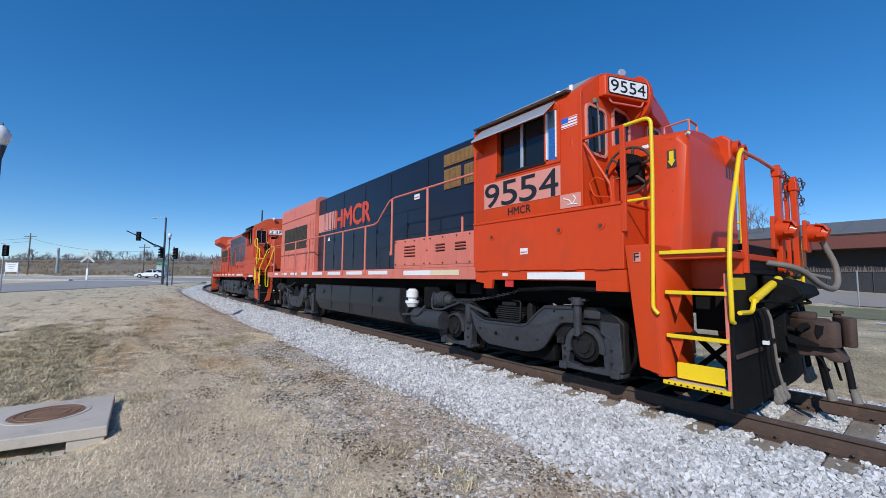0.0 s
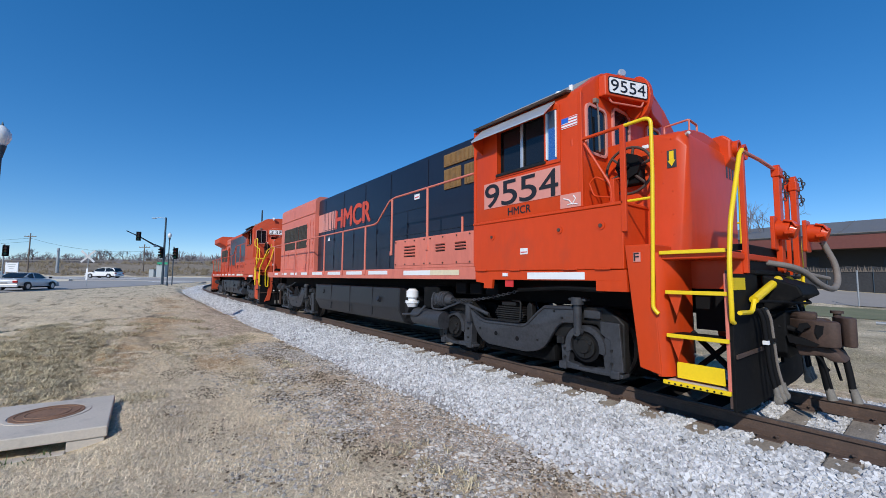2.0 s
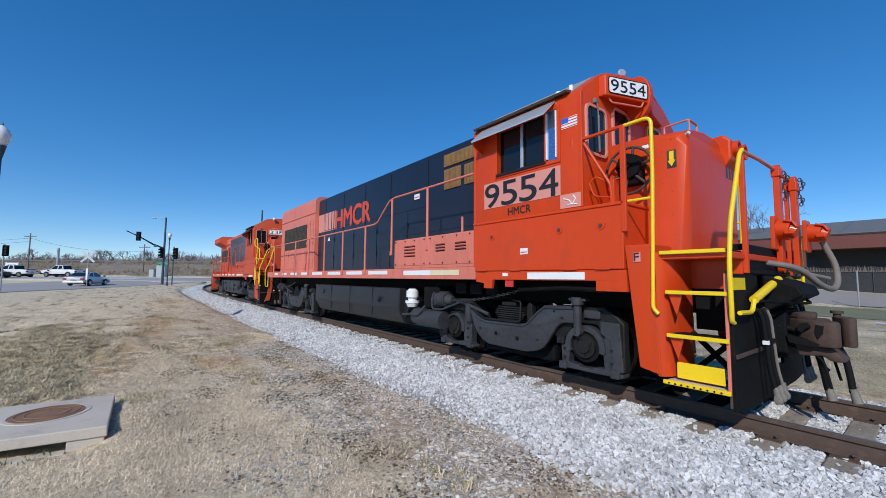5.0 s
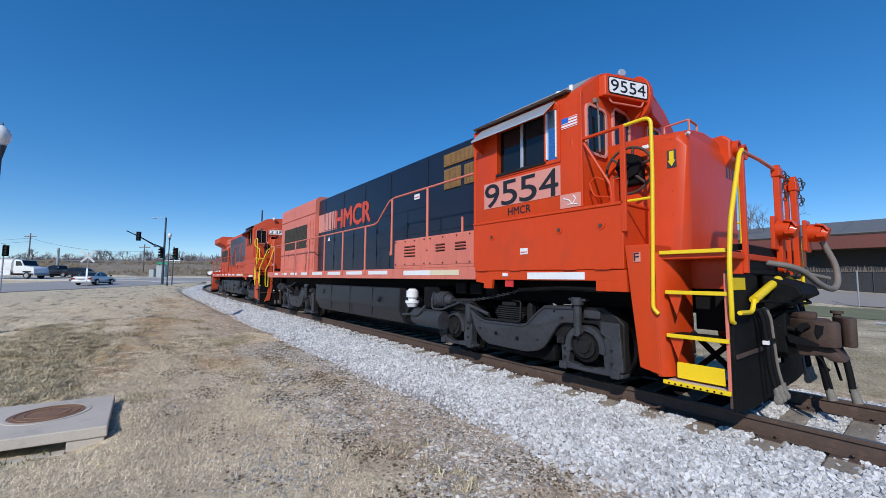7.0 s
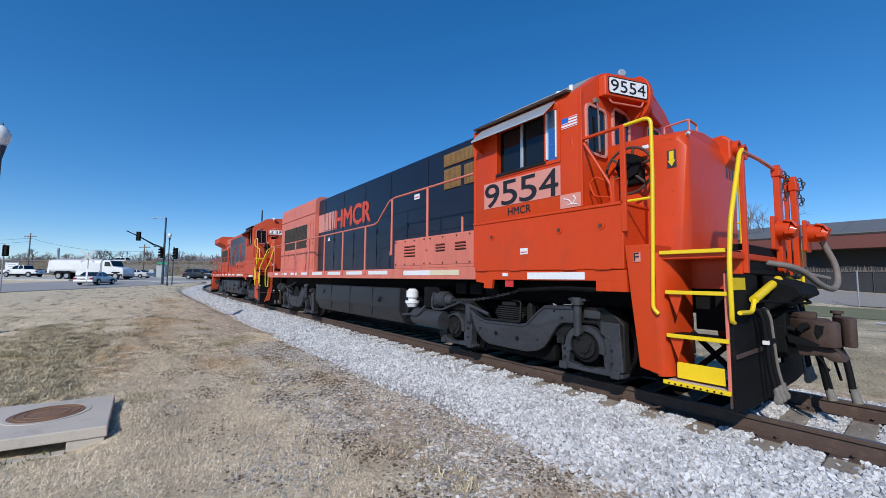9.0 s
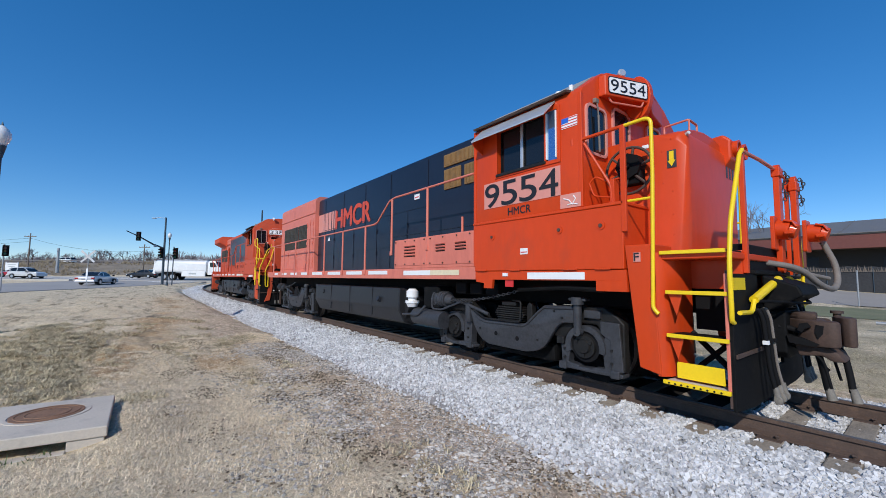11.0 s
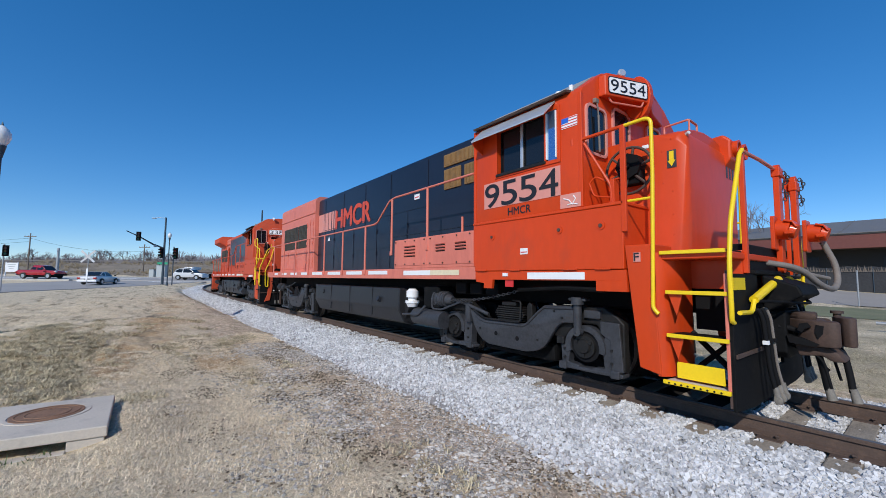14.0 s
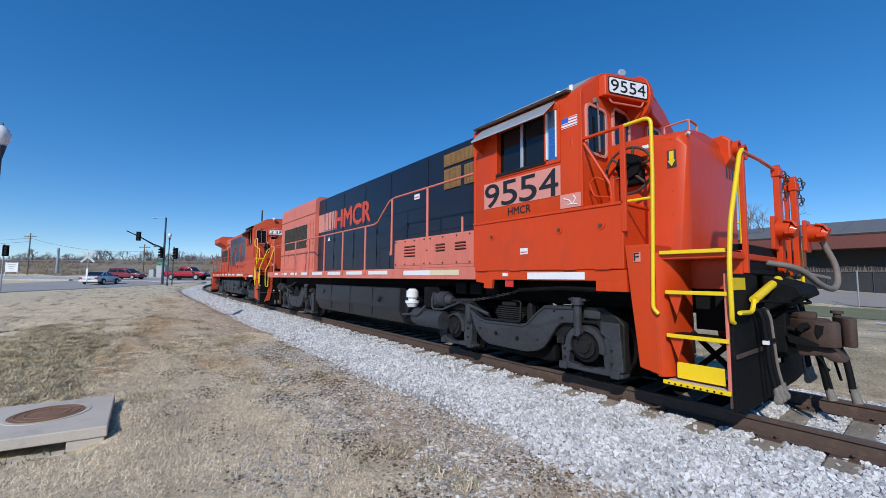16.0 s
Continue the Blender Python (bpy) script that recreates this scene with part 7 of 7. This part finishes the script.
    if style == "pickup":
        # black slab laid over the bed, which is not hollow
        part("bed_black_slab", box(B(), -2.75, -.98, -half * .82, half * .82, 1.19, 1.235), M["black"], root, "flat black slab over the truck bed")
    part("front_bumper", box(B(), low[0][0] - .1, low[0][0] + .06, -half * .95, half * .95, low[0][1] - .02, low[0][1] + .2, .03), M["black"] if style == "pickup" else p, root)
    part("rear_bumper", box(B(), low[-1][0] - .06, low[-1][0] + .1, -half * .95, half * .95, low[-1][1] - .02, low[-1][1] + .2, .03), M["rim"] if style == "pickup" else p, root)
    part("plate_bars", box(B(), low[-1][0] - .068, low[-1][0] - .055, -.25, .25, low[-1][1] + .22, low[-1][1] + .36), M["roofgrey"], root)
    part("underbody", box(B(), wx[1] - .5, wx[0] + .5, -half * .8, half * .8, .2, .5), M["black"], root)
    wheels(root, wx, r, half * .99)
    if style == "pickup":
        root.scale = (1.04, 1.04, 1.1)
    lights(root, low[1][0], low[-2][0], half, low[1][1] + .04, low[-2][1])
    return root


def tanker():
    root = thing("tank_truck", "white service tank truck with a bonneted cab", "truck")
    w = PAINT["white"]
    part("chassis", box(B(), -5.6, 5.2, -.45, .45, .6, .9, .02), M["black"], root)
    bm = B()
    pr = rrect(-1.2, 1.2, 1.0, 2.95, .55, 6)
    prism(bm, pr, "x", -5.6, 2.0, .03)
    part("tank", bm, w, root, "glossy white tank", smooth=True)
    part("rear_frame", prism(B(), [(-5.95, .95), (-5.75, 2.85), (-5.58, 2.9), (-5.58, .9)], "y", -1.18, 1.18, .03), w, root, "white sloping rear frame")
    part("tank_walk", box(B(), -5.2, 1.6, -.35, .35, 2.95, 3.1, .03), M["roofgrey"], root)
    for x in (-3.6, -1.6, .4):
        part("hatch", cyl(B(), (x, 0, 3.0), (x, 0, 3.2), .3, 14), M["rim"], root)
    bm = B()
    prism(bm, [(2.2, .8), (2.2, 2.75), (2.5, 2.9), (3.3, 2.85), (3.75, 1.95), (5.1, 1.75), (5.35, 1.5), (5.4, .8)], "y", -1.1, 1.1, .06)
    part("cab", bm, w, root, smooth=True)
    for s in (-1, 1):
        part("side_glass", prism(B(), [(2.55, 1.95), (2.55, 2.65), (3.25, 2.65), (3.6, 1.95)], "y", s * 1.1, s * 1.112), M["vglass"], root)
        part("headlight", box(B(), 5.3, 5.42, s * .7, s * 1.0, 1.05, 1.3, .03), M["lamp"], root)
        part("side_locker", box(B(), -1.6, 1.9, s * 1.0, s * 1.2, .55, 1.3, .03), w, root, "white side locker")
        part("mud_guard", prism(B(), [(-4.9, .9), (-4.5, 1.2), (-2.6, 1.2), (-2.2, .9)], "y", s * .6, s * 1.21), M["black"], root)
        part("locker_mark", box(B(), -.5, .6, s * 1.2, s * 1.205, .85, 1.1), M["boxgrey"], root)
    part("windscreen", prism(B(), [(3.34, 2.78), (3.77, 2.0), (3.78, 2.01), (3.36, 2.80)], "y", -1.0, 1.0), M["vglass"], root)
    part("bumper", box(B(), 5.3, 5.5, -1.15, 1.15, .5, .85, .03), M["rim"], root)
    part("fender", box(B(), 3.7, 4.9, -1.16, 1.16, .95, 1.15, .05), M["black"], root)
    wheels(root, (4.3, -3.0, -4.2), .5, 1.15, .3)
    return root


def flatbed():
    root = thing("flatbed_truck", "white flatbed truck with a rusty stake bed", "truck")
    w = PAINT["white"]
    part("cab", prism(B(), [(3.1, .5), (3.1, 1.05), (2.0, 1.2), (1.35, 1.9), (.1, 1.92), (0, .5)], "y", -1.0, 1.0, .06), w, root, smooth=True)
    for s in (-1, 1):
        part("side_glass", prism(B(), [(1.75, 1.25), (1.3, 1.8), (.3, 1.82), (.3, 1.25)], "y", s * 1.0, s * 1.012), M["vglass"], root)
    part("windscreen", prism(B(), [(1.42, 1.86), (1.98, 1.24), (2.0, 1.26), (1.44, 1.88)], "y", -.9, .9), M["vglass"], root)
    part("bed", box(B(), -3.6, -.05, -1.15, 1.15, .95, 1.1, .02), M["rust"], root)
    part("headboard", box(B(), -.2, -.1, -1.1, 1.1, 1.1, 1.95, .02), w, root)
    for s in (-1, 1):
        part("side_rail", box(B(), -3.6, -.2, s * 1.15, s * 1.1, 1.1, 1.45, .01), M["wood"], root)
    part("chassis", box(B(), -3.4, 2.9, -.4, .4, .5, .8), M["black"], root)
    wheels(root, (2.2, -2.1), .42, 1.0, .26)
    return root


HEAD = math.degrees(math.atan2(RT.y, RT.x))


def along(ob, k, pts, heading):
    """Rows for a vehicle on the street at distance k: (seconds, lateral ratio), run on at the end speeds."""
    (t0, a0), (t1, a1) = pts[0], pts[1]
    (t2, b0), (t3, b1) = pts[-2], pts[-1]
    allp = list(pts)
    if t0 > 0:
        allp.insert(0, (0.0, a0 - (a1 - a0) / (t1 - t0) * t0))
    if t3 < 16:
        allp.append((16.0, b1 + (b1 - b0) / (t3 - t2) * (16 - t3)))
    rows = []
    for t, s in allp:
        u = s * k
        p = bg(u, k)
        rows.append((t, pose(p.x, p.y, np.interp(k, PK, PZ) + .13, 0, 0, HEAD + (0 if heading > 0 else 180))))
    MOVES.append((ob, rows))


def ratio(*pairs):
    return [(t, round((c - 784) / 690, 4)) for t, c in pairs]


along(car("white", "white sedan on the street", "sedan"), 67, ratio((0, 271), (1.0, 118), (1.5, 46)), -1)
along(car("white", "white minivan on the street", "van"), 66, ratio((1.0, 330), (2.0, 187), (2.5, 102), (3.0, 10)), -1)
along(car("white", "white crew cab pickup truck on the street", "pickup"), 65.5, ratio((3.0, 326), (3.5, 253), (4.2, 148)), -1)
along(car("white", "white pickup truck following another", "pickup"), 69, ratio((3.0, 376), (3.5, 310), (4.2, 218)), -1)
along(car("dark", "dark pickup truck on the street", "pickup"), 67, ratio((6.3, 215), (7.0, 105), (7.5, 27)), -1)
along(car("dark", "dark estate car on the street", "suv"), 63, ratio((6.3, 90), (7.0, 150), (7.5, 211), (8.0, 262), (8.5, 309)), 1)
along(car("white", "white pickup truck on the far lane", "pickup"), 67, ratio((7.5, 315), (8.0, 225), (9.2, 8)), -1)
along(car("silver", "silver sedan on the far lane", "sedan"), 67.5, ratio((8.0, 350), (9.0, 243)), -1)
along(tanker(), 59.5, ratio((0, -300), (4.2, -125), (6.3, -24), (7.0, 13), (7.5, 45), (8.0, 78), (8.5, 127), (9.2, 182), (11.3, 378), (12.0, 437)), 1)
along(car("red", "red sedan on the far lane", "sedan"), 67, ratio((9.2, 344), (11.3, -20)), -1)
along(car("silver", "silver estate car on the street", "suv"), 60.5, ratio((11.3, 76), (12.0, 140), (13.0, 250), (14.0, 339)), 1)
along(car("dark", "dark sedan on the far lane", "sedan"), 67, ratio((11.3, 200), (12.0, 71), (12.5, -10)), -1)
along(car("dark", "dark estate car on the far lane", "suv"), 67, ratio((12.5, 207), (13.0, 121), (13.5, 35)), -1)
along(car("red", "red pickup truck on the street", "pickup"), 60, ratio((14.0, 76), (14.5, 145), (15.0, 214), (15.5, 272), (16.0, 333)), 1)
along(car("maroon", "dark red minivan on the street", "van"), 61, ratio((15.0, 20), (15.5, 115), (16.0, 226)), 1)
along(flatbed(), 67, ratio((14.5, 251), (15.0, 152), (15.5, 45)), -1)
silver = car("silver", "silver sedan pulling up on the side street", "sedan")
silver.scale = (1.07, 1.07, 1.05)
rows = []
for t, d in ((0, 28.8), (.5, 25.1), (1.0, 21.4), (1.5, 17.9), (2.0, 14.7), (2.5, 11.6), (3.0, 9.1), (3.5, 6.95), (4.2, 4.99), (5.2, 3.1), (6.3, 1.88), (7.0, 1.66), (9.2, 1.22), (12.0, .78), (16.0, 0)):
    k, u = (51.2 - .94 * d) / 1.09, (-44.7 + .34 * d) / 1.09
    p = bg(u, k)
    rows.append((t, pose(p.x, p.y, np.interp(k, PK, PZ) + .04, 0, 0, HEAD + 106)))
MOVES.append((silver, rows))
hw_truck = car("white", "white van on the distant highway", "van")
rows = []
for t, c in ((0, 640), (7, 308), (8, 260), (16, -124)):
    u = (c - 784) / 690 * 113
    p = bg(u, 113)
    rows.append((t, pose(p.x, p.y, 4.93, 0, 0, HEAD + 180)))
MOVES.append((hw_truck, rows))

def motions():
    for ob, rows in MOVES:
        walk(ob, rows)


motions()
